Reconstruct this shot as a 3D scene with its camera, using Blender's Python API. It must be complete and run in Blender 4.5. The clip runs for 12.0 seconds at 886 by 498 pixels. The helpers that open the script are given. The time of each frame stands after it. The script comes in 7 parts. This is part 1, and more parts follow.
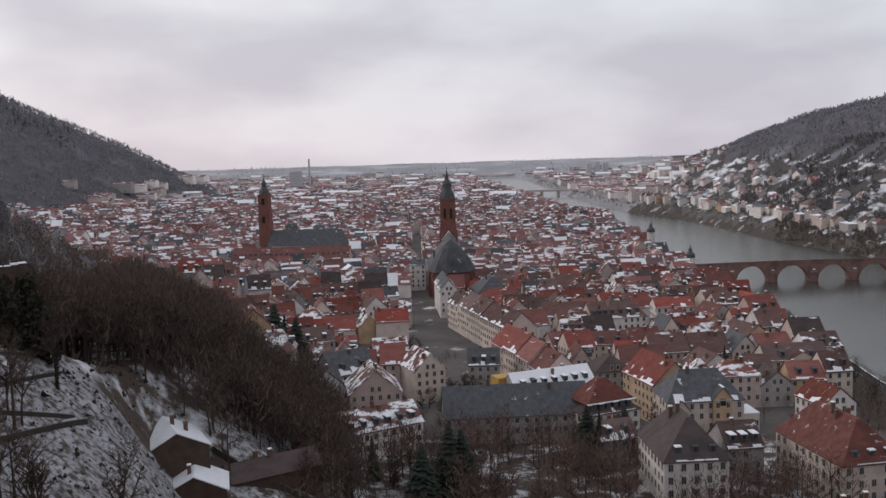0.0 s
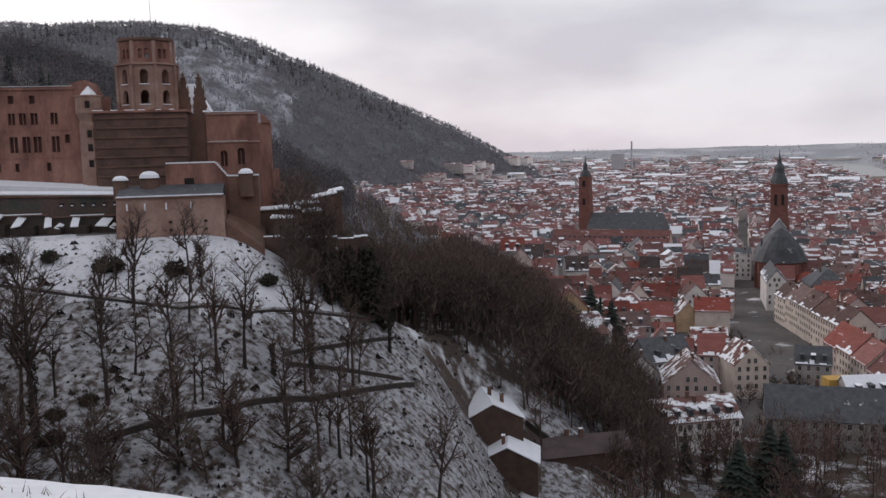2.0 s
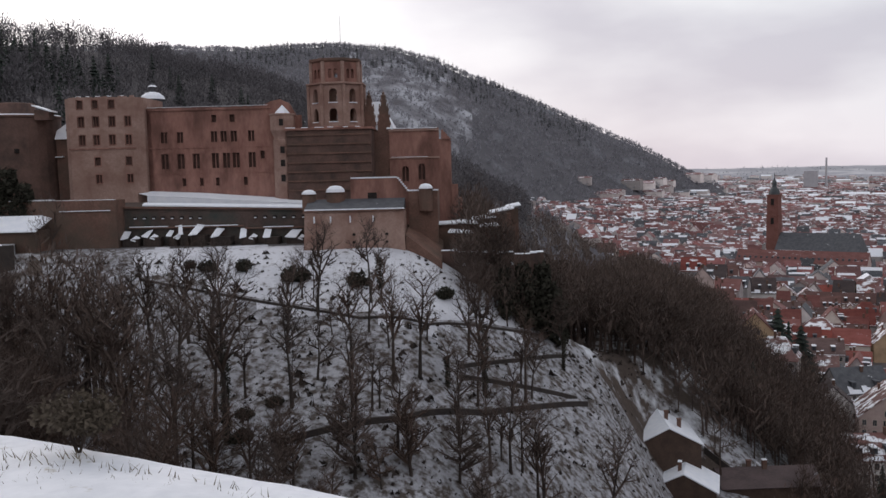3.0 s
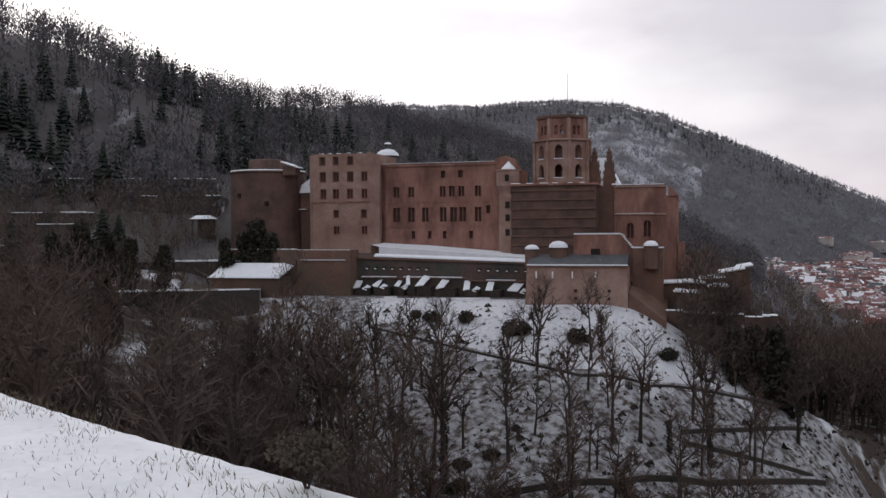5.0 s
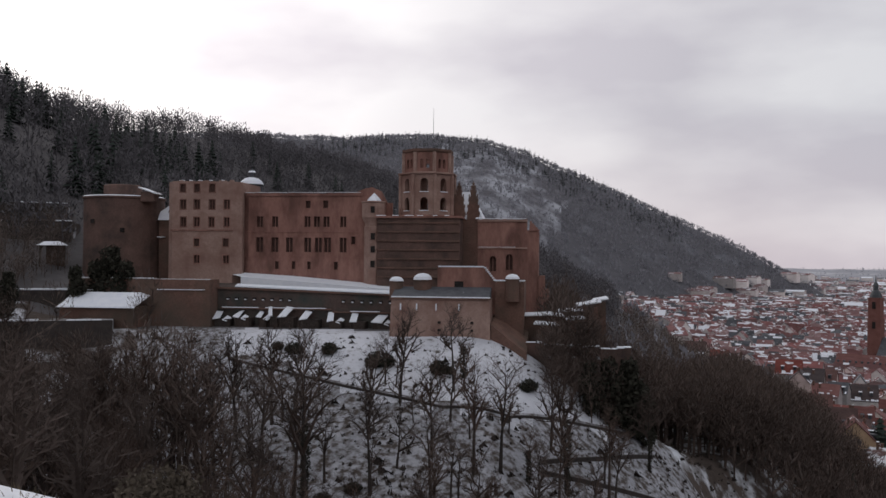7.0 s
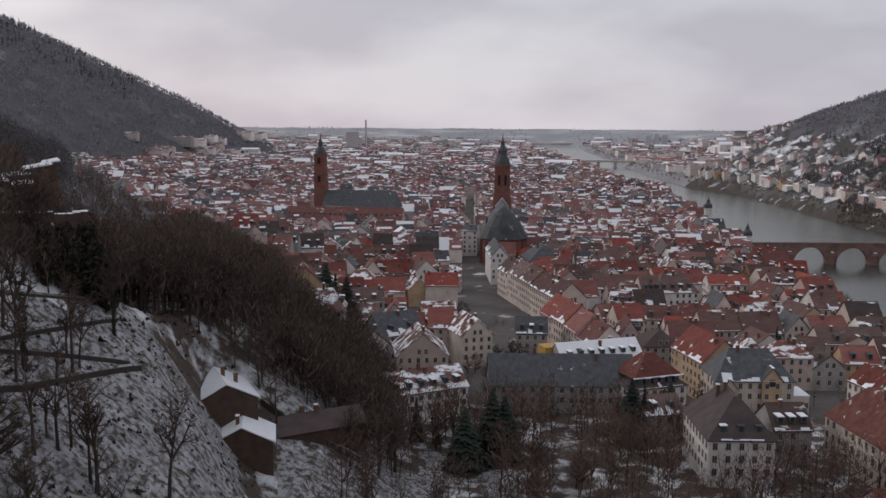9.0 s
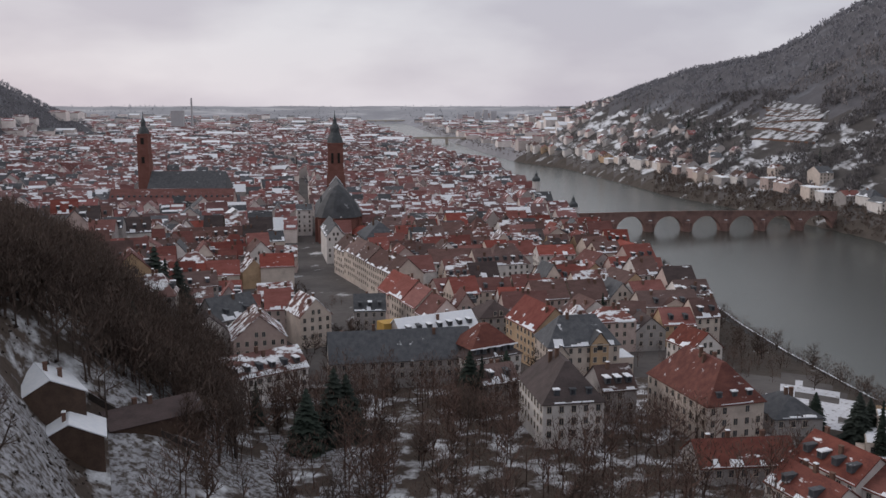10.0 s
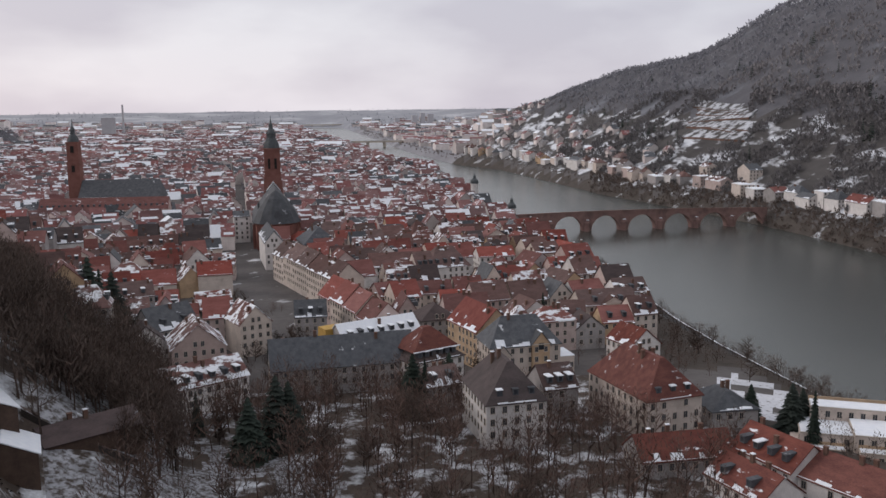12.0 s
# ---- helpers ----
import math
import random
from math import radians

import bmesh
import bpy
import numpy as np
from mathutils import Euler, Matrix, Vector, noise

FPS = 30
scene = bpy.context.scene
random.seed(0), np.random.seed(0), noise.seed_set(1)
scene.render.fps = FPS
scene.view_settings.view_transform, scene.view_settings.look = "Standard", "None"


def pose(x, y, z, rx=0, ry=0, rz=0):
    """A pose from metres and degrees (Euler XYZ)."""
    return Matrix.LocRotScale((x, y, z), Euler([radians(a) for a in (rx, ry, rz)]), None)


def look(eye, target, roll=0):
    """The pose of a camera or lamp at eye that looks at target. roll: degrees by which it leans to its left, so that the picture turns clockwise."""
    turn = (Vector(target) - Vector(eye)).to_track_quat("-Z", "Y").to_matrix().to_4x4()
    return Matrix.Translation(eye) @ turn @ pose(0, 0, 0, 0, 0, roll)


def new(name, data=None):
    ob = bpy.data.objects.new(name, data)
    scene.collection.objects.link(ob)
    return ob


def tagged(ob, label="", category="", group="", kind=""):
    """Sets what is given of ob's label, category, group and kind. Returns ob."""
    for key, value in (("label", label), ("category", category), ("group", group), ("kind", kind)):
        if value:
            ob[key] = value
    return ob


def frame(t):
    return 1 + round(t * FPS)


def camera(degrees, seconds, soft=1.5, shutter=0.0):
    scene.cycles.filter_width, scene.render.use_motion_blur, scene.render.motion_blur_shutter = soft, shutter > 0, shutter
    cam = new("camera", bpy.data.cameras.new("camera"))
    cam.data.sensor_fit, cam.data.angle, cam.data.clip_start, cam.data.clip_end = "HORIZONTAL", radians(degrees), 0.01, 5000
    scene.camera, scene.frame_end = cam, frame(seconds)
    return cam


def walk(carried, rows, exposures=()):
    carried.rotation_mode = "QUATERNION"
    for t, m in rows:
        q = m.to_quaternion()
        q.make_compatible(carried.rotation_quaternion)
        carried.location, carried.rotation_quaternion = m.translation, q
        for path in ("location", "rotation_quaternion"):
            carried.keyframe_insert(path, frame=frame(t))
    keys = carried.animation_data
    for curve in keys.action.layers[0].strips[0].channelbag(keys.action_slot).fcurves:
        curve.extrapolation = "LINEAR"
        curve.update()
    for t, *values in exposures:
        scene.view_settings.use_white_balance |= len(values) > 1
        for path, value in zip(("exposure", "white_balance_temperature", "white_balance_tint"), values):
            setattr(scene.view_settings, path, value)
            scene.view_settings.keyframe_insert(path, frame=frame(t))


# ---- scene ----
# One lens; the camera stands at the edge of a terrace and pans.
cam = camera(52.21, 12.0, soft=1.5)
EYE = 88.0


def turn(t, yaw, pitch, roll):
    return t, pose(0, 0, EYE, 0, 0, yaw) @ pose(0, 0, 0, 90 + pitch) @ pose(0, 0, 0, 0, 0, roll)


walk(cam, [
    turn(0.0, 0.29, -5.71, -1.78),
    turn(0.5, 5.09, -6.12, -1.77),
    turn(1.0, 10.39, -6.39, -2.01),
    turn(1.5, 14.81, -6.44, -1.62),
    turn(2.0, 20.40, -6.23, -1.59),
    turn(2.5, 26.46, -5.56, -1.64),
    turn(3.0, 31.53, -4.94, -1.38),
    turn(3.5, 36.59, -3.59, -1.74),
    turn(3.7, 38.07, -3.26, -1.60),
    turn(5.3, 46.11, -0.46, -0.05),
    turn(5.5, 45.15, 0.49, 0.98),
    turn(6.0, 43.91, 1.24, 0.96),
    turn(6.5, 43.42, 0.90, 0.63),
    turn(7.0, 36.94, 0.78, 0.47),
    turn(7.5, 28.68, -0.74, 0.17),
    turn(7.7, 24.01, -1.20, -0.13),
    turn(9.3, 0.73, -8.58, 0.32),
    turn(9.5, -1.16, -8.73, 0.06),
    turn(10.0, -6.85, -9.23, 0.03),
    turn(10.5, -9.63, -9.08, -0.60),
    turn(11.0, -10.35, -8.88, -0.73),
    turn(11.5, -10.36, -9.31, -0.83),
    turn(12.0, -10.69, -9.05, -0.67),
], exposures=[(0.0, 0.23, 6500, 12), (3.5, 0.35, 6500, 12), (5.5, 0.26, 6500, 12), (6.5, 0.14, 6500, 12), (7.5, 0.01, 6500, 12), (9.5, 0.07, 6500, 12), (10.5, 0.24, 6500, 12), (12.0, 0.30, 6500, 12)])
# ---- daylight: overcast winter sky, brightest around the veiled sun ----
SUN_AZ, SUN_EL = -66.0, 24.0
sun_dir = Vector((math.sin(radians(SUN_AZ)) * math.cos(radians(SUN_EL)), math.cos(radians(SUN_AZ)) * math.cos(radians(SUN_EL)), math.sin(radians(SUN_EL))))
world = bpy.data.worlds.new("overcast_sky")
scene.world = world
world.use_nodes = True
wn, wl = world.node_tree.nodes, world.node_tree.links
wn.clear()
w_out = wn.new("ShaderNodeOutputWorld")
w_sky = wn.new("ShaderNodeTexSky")
w_sky.sky_type = "NISHITA"
w_sky.sun_disc = False
w_sky.sun_elevation = radians(SUN_EL)
w_sky.sun_rotation = radians(SUN_AZ)
w_bg1 = wn.new("ShaderNodeBackground")
w_bg1.inputs["Strength"].default_value = 0.08
wl.new(w_sky.outputs[0], w_bg1.inputs["Color"])
w_tc = wn.new("ShaderNodeTexCoord")
w_dot = wn.new("ShaderNodeVectorMath")
w_dot.operation = "DOT_PRODUCT"
w_dot.inputs[1].default_value = sun_dir
wl.new(w_tc.outputs["Generated"], w_dot.inputs[0])
w_ramp = wn.new("ShaderNodeValToRGB")
els = w_ramp.color_ramp.elements
# unseen sky away from the sun is raised to fill camera-facing facades
els[0].position, els[0].color = 0.0, (0.86, 0.87, 0.89, 1)
els[1].position, els[1].color = 1.0, (1.35, 1.31, 1.29, 1)
for p_, c_ in ((0.22, (0.80, 0.81, 0.83, 1)), (0.42, (0.62, 0.65, 0.685, 1)), (0.5, (0.60, 0.63, 0.665, 1)), (0.725, (0.64, 0.655, 0.68, 1)), (0.86, (0.69, 0.685, 0.70, 1)), (0.935, (0.84, 0.82, 0.83, 1))):
    e_ = els.new(p_)
    e_.color = c_
w_half = wn.new("ShaderNodeMapRange")
w_half.inputs["From Min"].default_value = -1.0
wl.new(w_dot.outputs["Value"], w_half.inputs["Value"])
wl.new(w_half.outputs[0], w_ramp.inputs[0])

# cloud masses, stretched along the horizon
w_map = wn.new("ShaderNodeMapping")
w_map.inputs["Scale"].default_value = (2.2, 2.2, 6.0)
w_map.inputs["Location"].default_value = (0.35, 0.2, 0.1)
wl.new(w_tc.outputs["Generated"], w_map.inputs[0])
w_noise = wn.new("ShaderNodeTexNoise")
w_noise.inputs["Scale"].default_value = 1.6
w_noise.inputs["Detail"].default_value = 5
w_noise.inputs["Roughness"].default_value = 0.45
wl.new(w_map.outputs[0], w_noise.inputs["Vector"])
w_tint = wn.new("ShaderNodeValToRGB")
w_tint.color_ramp.elements[0].position, w_tint.color_ramp.elements[0].color = 0.40, (1.06, 1.06, 1.055, 1)
w_tint.color_ramp.elements[1].position, w_tint.color_ramp.elements[1].color = 0.63, (0.79, 0.77, 0.81, 1)
wl.new(w_noise.outputs["Fac"], w_tint.inputs[0])
w_mul = wn.new("ShaderNodeMix")
w_mul.data_type, w_mul.blend_type = "RGBA", "MULTIPLY"
w_mul.inputs["Factor"].default_value = 1.0
wl.new(w_ramp.outputs[0], w_mul.inputs["A"])
wl.new(w_tint.outputs[0], w_mul.inputs["B"])
# a faintly rosy band above the horizon
w_sep = wn.new("ShaderNodeSeparateXYZ")
wl.new(w_tc.outputs["Generated"], w_sep.inputs[0])
w_hz = wn.new("ShaderNodeMapRange")
w_hz.inputs["From Min"].default_value, w_hz.inputs["From Max"].default_value = 0.0, 0.16
w_hz.inputs["To Min"].default_value, w_hz.inputs["To Max"].default_value = 1.0, 0.0
wl.new(w_sep.outputs["Z"], w_hz.inputs["Value"])
w_mix = wn.new("ShaderNodeMix")
w_mix.data_type, w_mix.blend_type = "RGBA", "MULTIPLY"
w_mix.inputs["B"].default_value = (1.03, 0.955, 0.975, 1)
wl.new(w_hz.outputs[0], w_mix.inputs["Factor"])
wl.new(w_mul.outputs["Result"], w_mix.inputs["A"])
w_bg2 = wn.new("ShaderNodeBackground")
w_bg2.inputs["Strength"].default_value = 1.0
wl.new(w_mix.outputs["Result"], w_bg2.inputs["Color"])
w_sh = wn.new("ShaderNodeMixShader")
w_sh.inputs[0].default_value = 0.93
wl.new(w_bg1.outputs[0], w_sh.inputs[1])
wl.new(w_bg2.outputs[0], w_sh.inputs[2])
wl.new(w_sh.outputs[0], w_out.inputs["Surface"])

sun = new("sun", bpy.data.lights.new("sun", "SUN"))
sun.data.energy, sun.data.angle, sun.data.color = 0.7, radians(18), (1.0, 0.95, 0.9)
sun.matrix_world = look((0, 0, 300), Vector((0, 0, 300)) - sun_dir)

# ---- materials ----
def material(name, base, second, scale=1.0, rough=0.85, bump=0.3, fine=6.0, patch=None, patch_scale=0.3, patch_at=0.55, spread=0.06, per_object=0.0,
             per_island=0.0, metallic=0.0, space="Object", stretch=(1, 1, 1)):
    """Two-scale procedural surface: base and second colour mixed by noise, fine grain, bump, and optional patches (snow, moss)."""
    m = bpy.data.materials.new(name)
    m.use_nodes = True
    n, k = m.node_tree.nodes, m.node_tree.links
    b = n["Principled BSDF"]
    b.inputs["Roughness"].default_value = rough
    b.inputs["Metallic"].default_value = metallic
    b.inputs["Specular IOR Level"].default_value = 0.15
    tc = n.new("ShaderNodeTexCoord")
    mp = n.new("ShaderNodeMapping")
    mp.inputs["Scale"].default_value = stretch
    k.new(tc.outputs[space], mp.inputs[0])
    vec = mp.outputs[0]
    big = n.new("ShaderNodeTexNoise")
    big.inputs["Scale"].default_value, big.inputs["Detail"].default_value = scale, 4
    k.new(vec, big.inputs["Vector"])
    small = n.new("ShaderNodeTexNoise")
    small.inputs["Scale"].default_value, small.inputs["Detail"].default_value = scale * fine, 3
    k.new(vec, small.inputs["Vector"])
    add = n.new("ShaderNodeMath")
    add.operation = "MULTIPLY_ADD"
    add.inputs[1].default_value = 0.5
    k.new(small.outputs["Fac"], add.inputs[0])
    k.new(big.outputs["Fac"], add.inputs[2])
    mr = n.new("ShaderNodeMapRange")
    mr.inputs["From Min"].default_value, mr.inputs["From Max"].default_value = 0.55, 0.95
    k.new(add.outputs[0], mr.inputs["Value"])
    mix = n.new("ShaderNodeMix")
    mix.data_type = "RGBA"
    mix.inputs["A"].default_value, mix.inputs["B"].default_value = (*base, 1), (*second, 1)
    k.new(mr.outputs[0], mix.inputs["Factor"])
    col = mix.outputs["Result"]
    if per_object or per_island:
        src = n.new("ShaderNodeObjectInfo").outputs["Random"] if per_object else n.new("ShaderNodeNewGeometry").outputs["Random Per Island"]
        amount = per_object or per_island
        hv = n.new("ShaderNodeHueSaturation")
        v = n.new("ShaderNodeMapRange")
        v.inputs["To Min"].default_value, v.inputs["To Max"].default_value = 1 - amount, 1 + amount
        k.new(src, v.inputs["Value"])
        k.new(v.outputs[0], hv.inputs["Value"])
        s2 = n.new("ShaderNodeMath")
        s2.operation = "MULTIPLY"
        s2.inputs[1].default_value = 7.31
        k.new(src, s2.inputs[0])
        fr = n.new("ShaderNodeMath")
        fr.operation = "FRACT"
        k.new(s2.outputs[0], fr.inputs[0])
        hs = n.new("ShaderNodeMapRange")
        hs.inputs["To Min"].default_value, hs.inputs["To Max"].default_value = 1 - amount * 0.8, 1 + amount * 0.5
        k.new(fr.outputs[0], hs.inputs["Value"])
        k.new(hs.outputs[0], hv.inputs["Saturation"])
        k.new(col, hv.inputs["Color"])
        col = hv.outputs["Color"]
    if patch:
        pn = n.new("ShaderNodeTexNoise")
        pn.inputs["Scale"].default_value, pn.inputs["Detail"].default_value, pn.inputs["Roughness"].default_value = patch_scale, 5, 0.6
        if per_object or per_island:
            # shift the patches from piece to piece
            cb = n.new("ShaderNodeVectorMath")
            cb.operation = "SCALE"
            cb.inputs[0].default_value = (131.0, 57.0, 89.0)
            k.new(src, cb.inputs["Scale"])
            ad = n.new("ShaderNodeVectorMath")
            k.new(vec, ad.inputs[0])
            k.new(cb.outputs[0], ad.inputs[1])
            k.new(ad.outputs[0], pn.inputs["Vector"])
        else:
            k.new(vec, pn.inputs["Vector"])
        pr = n.new("ShaderNodeMapRange")
        pr.inputs["From Min"].default_value, pr.inputs["From Max"].default_value = patch_at - spread, patch_at + spread
        k.new(pn.outputs["Fac"], pr.inputs["Value"])
        m2 = n.new("ShaderNodeMix")
        m2.data_type = "RGBA"
        m2.inputs["B"].default_value = (*patch, 1)
        k.new(pr.outputs[0], m2.inputs["Factor"])
        k.new(col, m2.inputs["A"])
        col = m2.outputs["Result"]
    k.new(col, b.inputs["Base Color"])
    if bump:
        bp = n.new("ShaderNodeBump")
        bp.inputs["Strength"].default_value, bp.inputs["Distance"].default_value = bump, 0.3 / max(scale, 0.05) * 0.2
        k.new(add.outputs[0], bp.inputs["Height"])
        k.new(bp.outputs[0], b.inputs["Normal"])
    return m


SNOW = (0.78, 0.80, 0.84)
M_snow = material("snow", SNOW, (0.70, 0.73, 0.79), 0.8, 0.7, 0.4)
M_lawn = material("lawn_snow", (0.68, 0.70, 0.745), (0.55, 0.575, 0.62), 1.2, 0.75, 0.6, 7, (0.30, 0.27, 0.21), 3.5, 0.70, 0.05)
M_grass = material("dry_grass", (0.11, 0.09, 0.06), (0.16, 0.13, 0.085), 3.0, 0.9, 0.0)
M_meadow = material("snowy_meadow", (0.40, 0.405, 0.435), (0.25, 0.255, 0.275), 0.18, 0.9, 0.5, 9, (0.075, 0.062, 0.054), 0.8, 0.52, 0.09)
M_meadow_top = material("open_snowy_slope", (0.60, 0.61, 0.65), (0.48, 0.49, 0.53), 0.12, 0.9, 0.5, 9, (0.10, 0.085, 0.07), 0.7, 0.63, 0.06)
M_woodfloor = material("snowy_leaf_litter", (0.06, 0.047, 0.04), (0.095, 0.075, 0.064), 0.12, 0.95, 0.5, 8, (0.60, 0.62, 0.66), 0.14, 0.57, 0.08)
# hill floor greyed and blued: the haze is mixed into its colour
M_hillwood = material("hazed_hill_floor", (0.085, 0.083, 0.092), (0.115, 0.113, 0.124), 0.05, 0.95, 0.1, 8, (0.20, 0.21, 0.235), 0.012, 0.66, 0.08)
M_nearfloor = material("near_wood_floor", (0.08, 0.074, 0.076), (0.115, 0.108, 0.11), 0.05, 0.95, 0.2, 8, (0.40, 0.41, 0.45), 0.035, 0.71, 0.05)
M_glade = material("snowy_glade", (0.36, 0.37, 0.40), (0.24, 0.245, 0.27), 0.02, 0.95, 0.2, 8, (0.11, 0.105, 0.115), 0.02, 0.50, 0.12)
M_gardens = material("hillside_gardens", (0.055, 0.051, 0.051), (0.085, 0.079, 0.077), 0.02, 0.95, 0.3, 8, (0.58, 0.60, 0.64), 0.05, 0.555, 0.05, stretch=(1, 0.5, 1))
M_terracebed = material("snowy_terrace_bed", (0.52, 0.54, 0.58), (0.38, 0.39, 0.42), 0.05, 0.9, 0.2, 8, (0.075, 0.068, 0.065), 0.11, 0.50, 0.06)
M_paving = material("town_paving", (0.08, 0.073, 0.072), (0.12, 0.11, 0.108), 0.05, 0.85, 0.2, 9, (0.6, 0.62, 0.65), 0.06, 0.66, 0.05)
# both plain colours carry haze, paler than the bare ground would be
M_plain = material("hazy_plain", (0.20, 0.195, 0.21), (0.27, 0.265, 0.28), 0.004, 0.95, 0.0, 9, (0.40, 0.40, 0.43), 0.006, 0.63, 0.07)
M_distance = material("hazed_distant_plain", (0.245, 0.25, 0.275), (0.33, 0.335, 0.36), 0.004, 0.95, 0.0, 9, (0.50, 0.50, 0.53), 0.004, 0.62, 0.08)
M_bank = material("river_bank", (0.055, 0.046, 0.041), (0.085, 0.072, 0.063), 0.08, 0.9, 0.4, 8, (0.6, 0.62, 0.65), 0.06, 0.66, 0.06)
M_bark = material("bark", (0.042, 0.033, 0.029), (0.068, 0.053, 0.046), 2.0, 0.9, 0.5, per_object=0.25)
M_twig = material("twigs", (0.068, 0.049, 0.042), (0.098, 0.072, 0.061), 1.0, 0.9, 0.0, per_object=0.3)
# wood colours grow paler and bluer with distance; haze is mixed into them
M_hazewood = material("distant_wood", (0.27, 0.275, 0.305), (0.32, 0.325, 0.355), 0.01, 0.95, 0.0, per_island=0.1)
M_farwood_hazed = material("hazed_far_wood", (0.205, 0.204, 0.226), (0.24, 0.238, 0.262), 0.02, 0.95, 0.0, per_island=0.12)
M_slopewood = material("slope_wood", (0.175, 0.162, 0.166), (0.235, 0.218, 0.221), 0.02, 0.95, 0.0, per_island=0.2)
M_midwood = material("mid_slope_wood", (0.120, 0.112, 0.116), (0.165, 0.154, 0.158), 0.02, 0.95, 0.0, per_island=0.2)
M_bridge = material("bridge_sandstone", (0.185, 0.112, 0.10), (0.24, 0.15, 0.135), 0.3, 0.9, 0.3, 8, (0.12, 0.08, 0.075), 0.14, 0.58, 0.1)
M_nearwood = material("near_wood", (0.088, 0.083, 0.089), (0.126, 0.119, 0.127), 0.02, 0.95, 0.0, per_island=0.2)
M_darkstone = material("dark_wall_stone", (0.042, 0.036, 0.034), (0.065, 0.055, 0.05), 0.8, 0.8, 0.3)
M_brownwood = material("brown_twigs", (0.078, 0.057, 0.049), (0.115, 0.085, 0.072), 0.05, 0.95, 0.0, per_island=0.25)
M_redtwig = material("reddish_twigs", (0.088, 0.057, 0.048), (0.125, 0.083, 0.070), 0.05, 0.95, 0.0, per_island=0.3)
M_brownbrush = material("brown_brush", (0.098, 0.076, 0.066), (0.14, 0.11, 0.096), 0.05, 0.95, 0.0, per_island=0.25)
M_timber = material("brown_timber", (0.062, 0.042, 0.034), (0.095, 0.064, 0.05), 0.6, 0.85, 0.3)
M_conifer = material("conifer_needles", (0.018, 0.026, 0.022), (0.035, 0.045, 0.036), 0.8, 0.9, 0.2, per_object=0.3)
M_ivy = material("ivy_leaves", (0.026, 0.025, 0.019), (0.045, 0.043, 0.032), 1.2, 0.8, 0.2)
M_shrub = material("shrub_leaves", (0.062, 0.05, 0.038), (0.095, 0.077, 0.058), 3.0, 0.85, 0.0)
M_sand = material("red_sandstone", (0.215, 0.108, 0.087), (0.315, 0.172, 0.140), 0.35, 0.9, 0.5, 7, (0.125, 0.066, 0.054), 0.24, 0.56, 0.12, stretch=(1, 1, 0.4))
M_sand_pale = material("weathered_sandstone_render", (0.265, 0.172, 0.142), (0.37, 0.258, 0.216), 0.35, 0.9, 0.5, 7, (0.225, 0.135, 0.11), 0.18, 0.53, 0.10)
M_sand_dark = material("dark_sandstone", (0.125, 0.073, 0.058), (0.19, 0.112, 0.088), 0.3, 0.9, 0.5, 8, (0.10, 0.075, 0.06), 0.14, 0.55, 0.12)
M_rampart = material("rampart_stone", (0.082, 0.058, 0.051), (0.12, 0.086, 0.075), 0.3, 0.9, 0.5, 8, (0.05, 0.06, 0.055), 0.14, 0.55, 0.12)
M_towerbase = material("dark_brown_sandstone", (0.105, 0.066, 0.056), (0.15, 0.094, 0.078), 0.3, 0.9, 0.5, 8, (0.06, 0.045, 0.04), 0.2, 0.54, 0.12)
M_church = material("church_sandstone", (0.165, 0.075, 0.062), (0.22, 0.105, 0.088), 0.3, 0.9, 0.3, 8)
M_slate = material("slate", (0.060, 0.063, 0.072), (0.10, 0.105, 0.115), 0.6, 0.6, 0.3, 6, SNOW, 0.18, 0.70, 0.03, per_object=0.2)
M_churchslate = material("church_slate", (0.048, 0.050, 0.056), (0.078, 0.082, 0.09), 0.25, 0.6, 0.3, 8, (0.5, 0.52, 0.55), 0.12, 0.72, 0.04)
M_slate_stuff = material("slate_far", (0.060, 0.063, 0.072), (0.10, 0.105, 0.115), 0.6, 0.6, 0.0, 6, SNOW, 0.26, 0.63, 0.03, per_island=0.3, stretch=(0.4, 1, 1))
M_tile = material("clay_tile", (0.158, 0.052, 0.044), (0.22, 0.080, 0.069), 0.5, 0.8, 0.4, 8, SNOW, 0.32, 0.67, 0.025, per_object=0.30, stretch=(0.45, 1, 1))
M_tile_red = material("bright_clay_tile", (0.105, 0.036, 0.030), (0.175, 0.060, 0.046), 0.6, 0.8, 0.4, 8, SNOW, 0.45, 0.665, 0.03, per_object=0.15, stretch=(0.5, 1, 1))
M_tile_brown = material("brown_clay_tile", (0.095, 0.056, 0.051), (0.145, 0.086, 0.078), 0.5, 0.8, 0.4, 8, SNOW, 0.32, 0.66, 0.025, per_object=0.30, stretch=(0.45, 1, 1))
M_tile_dark = material("dark_flat_tile", (0.058, 0.046, 0.046), (0.088, 0.068, 0.067), 0.5, 0.8, 0.4, 8, SNOW, 0.3, 0.72, 0.025, per_object=0.2, stretch=(0.45, 1, 1))
M_tile_snow = material("snowed_clay_tile", (0.125, 0.060, 0.053), (0.175, 0.085, 0.075), 0.5, 0.8, 0.3, 8, SNOW, 0.4, 0.53, 0.03, per_object=0.30, stretch=(0.45, 1, 1))
# far tile and render: muted, lifted copies with distance haze in the colour
M_tile_stuff = material("clay_tile_far", (0.145, 0.074, 0.072), (0.22, 0.113, 0.110), 0.3, 0.85, 0.0, 8, SNOW, 0.30, 0.60, 0.03, per_island=0.38, stretch=(0.4, 1, 1))
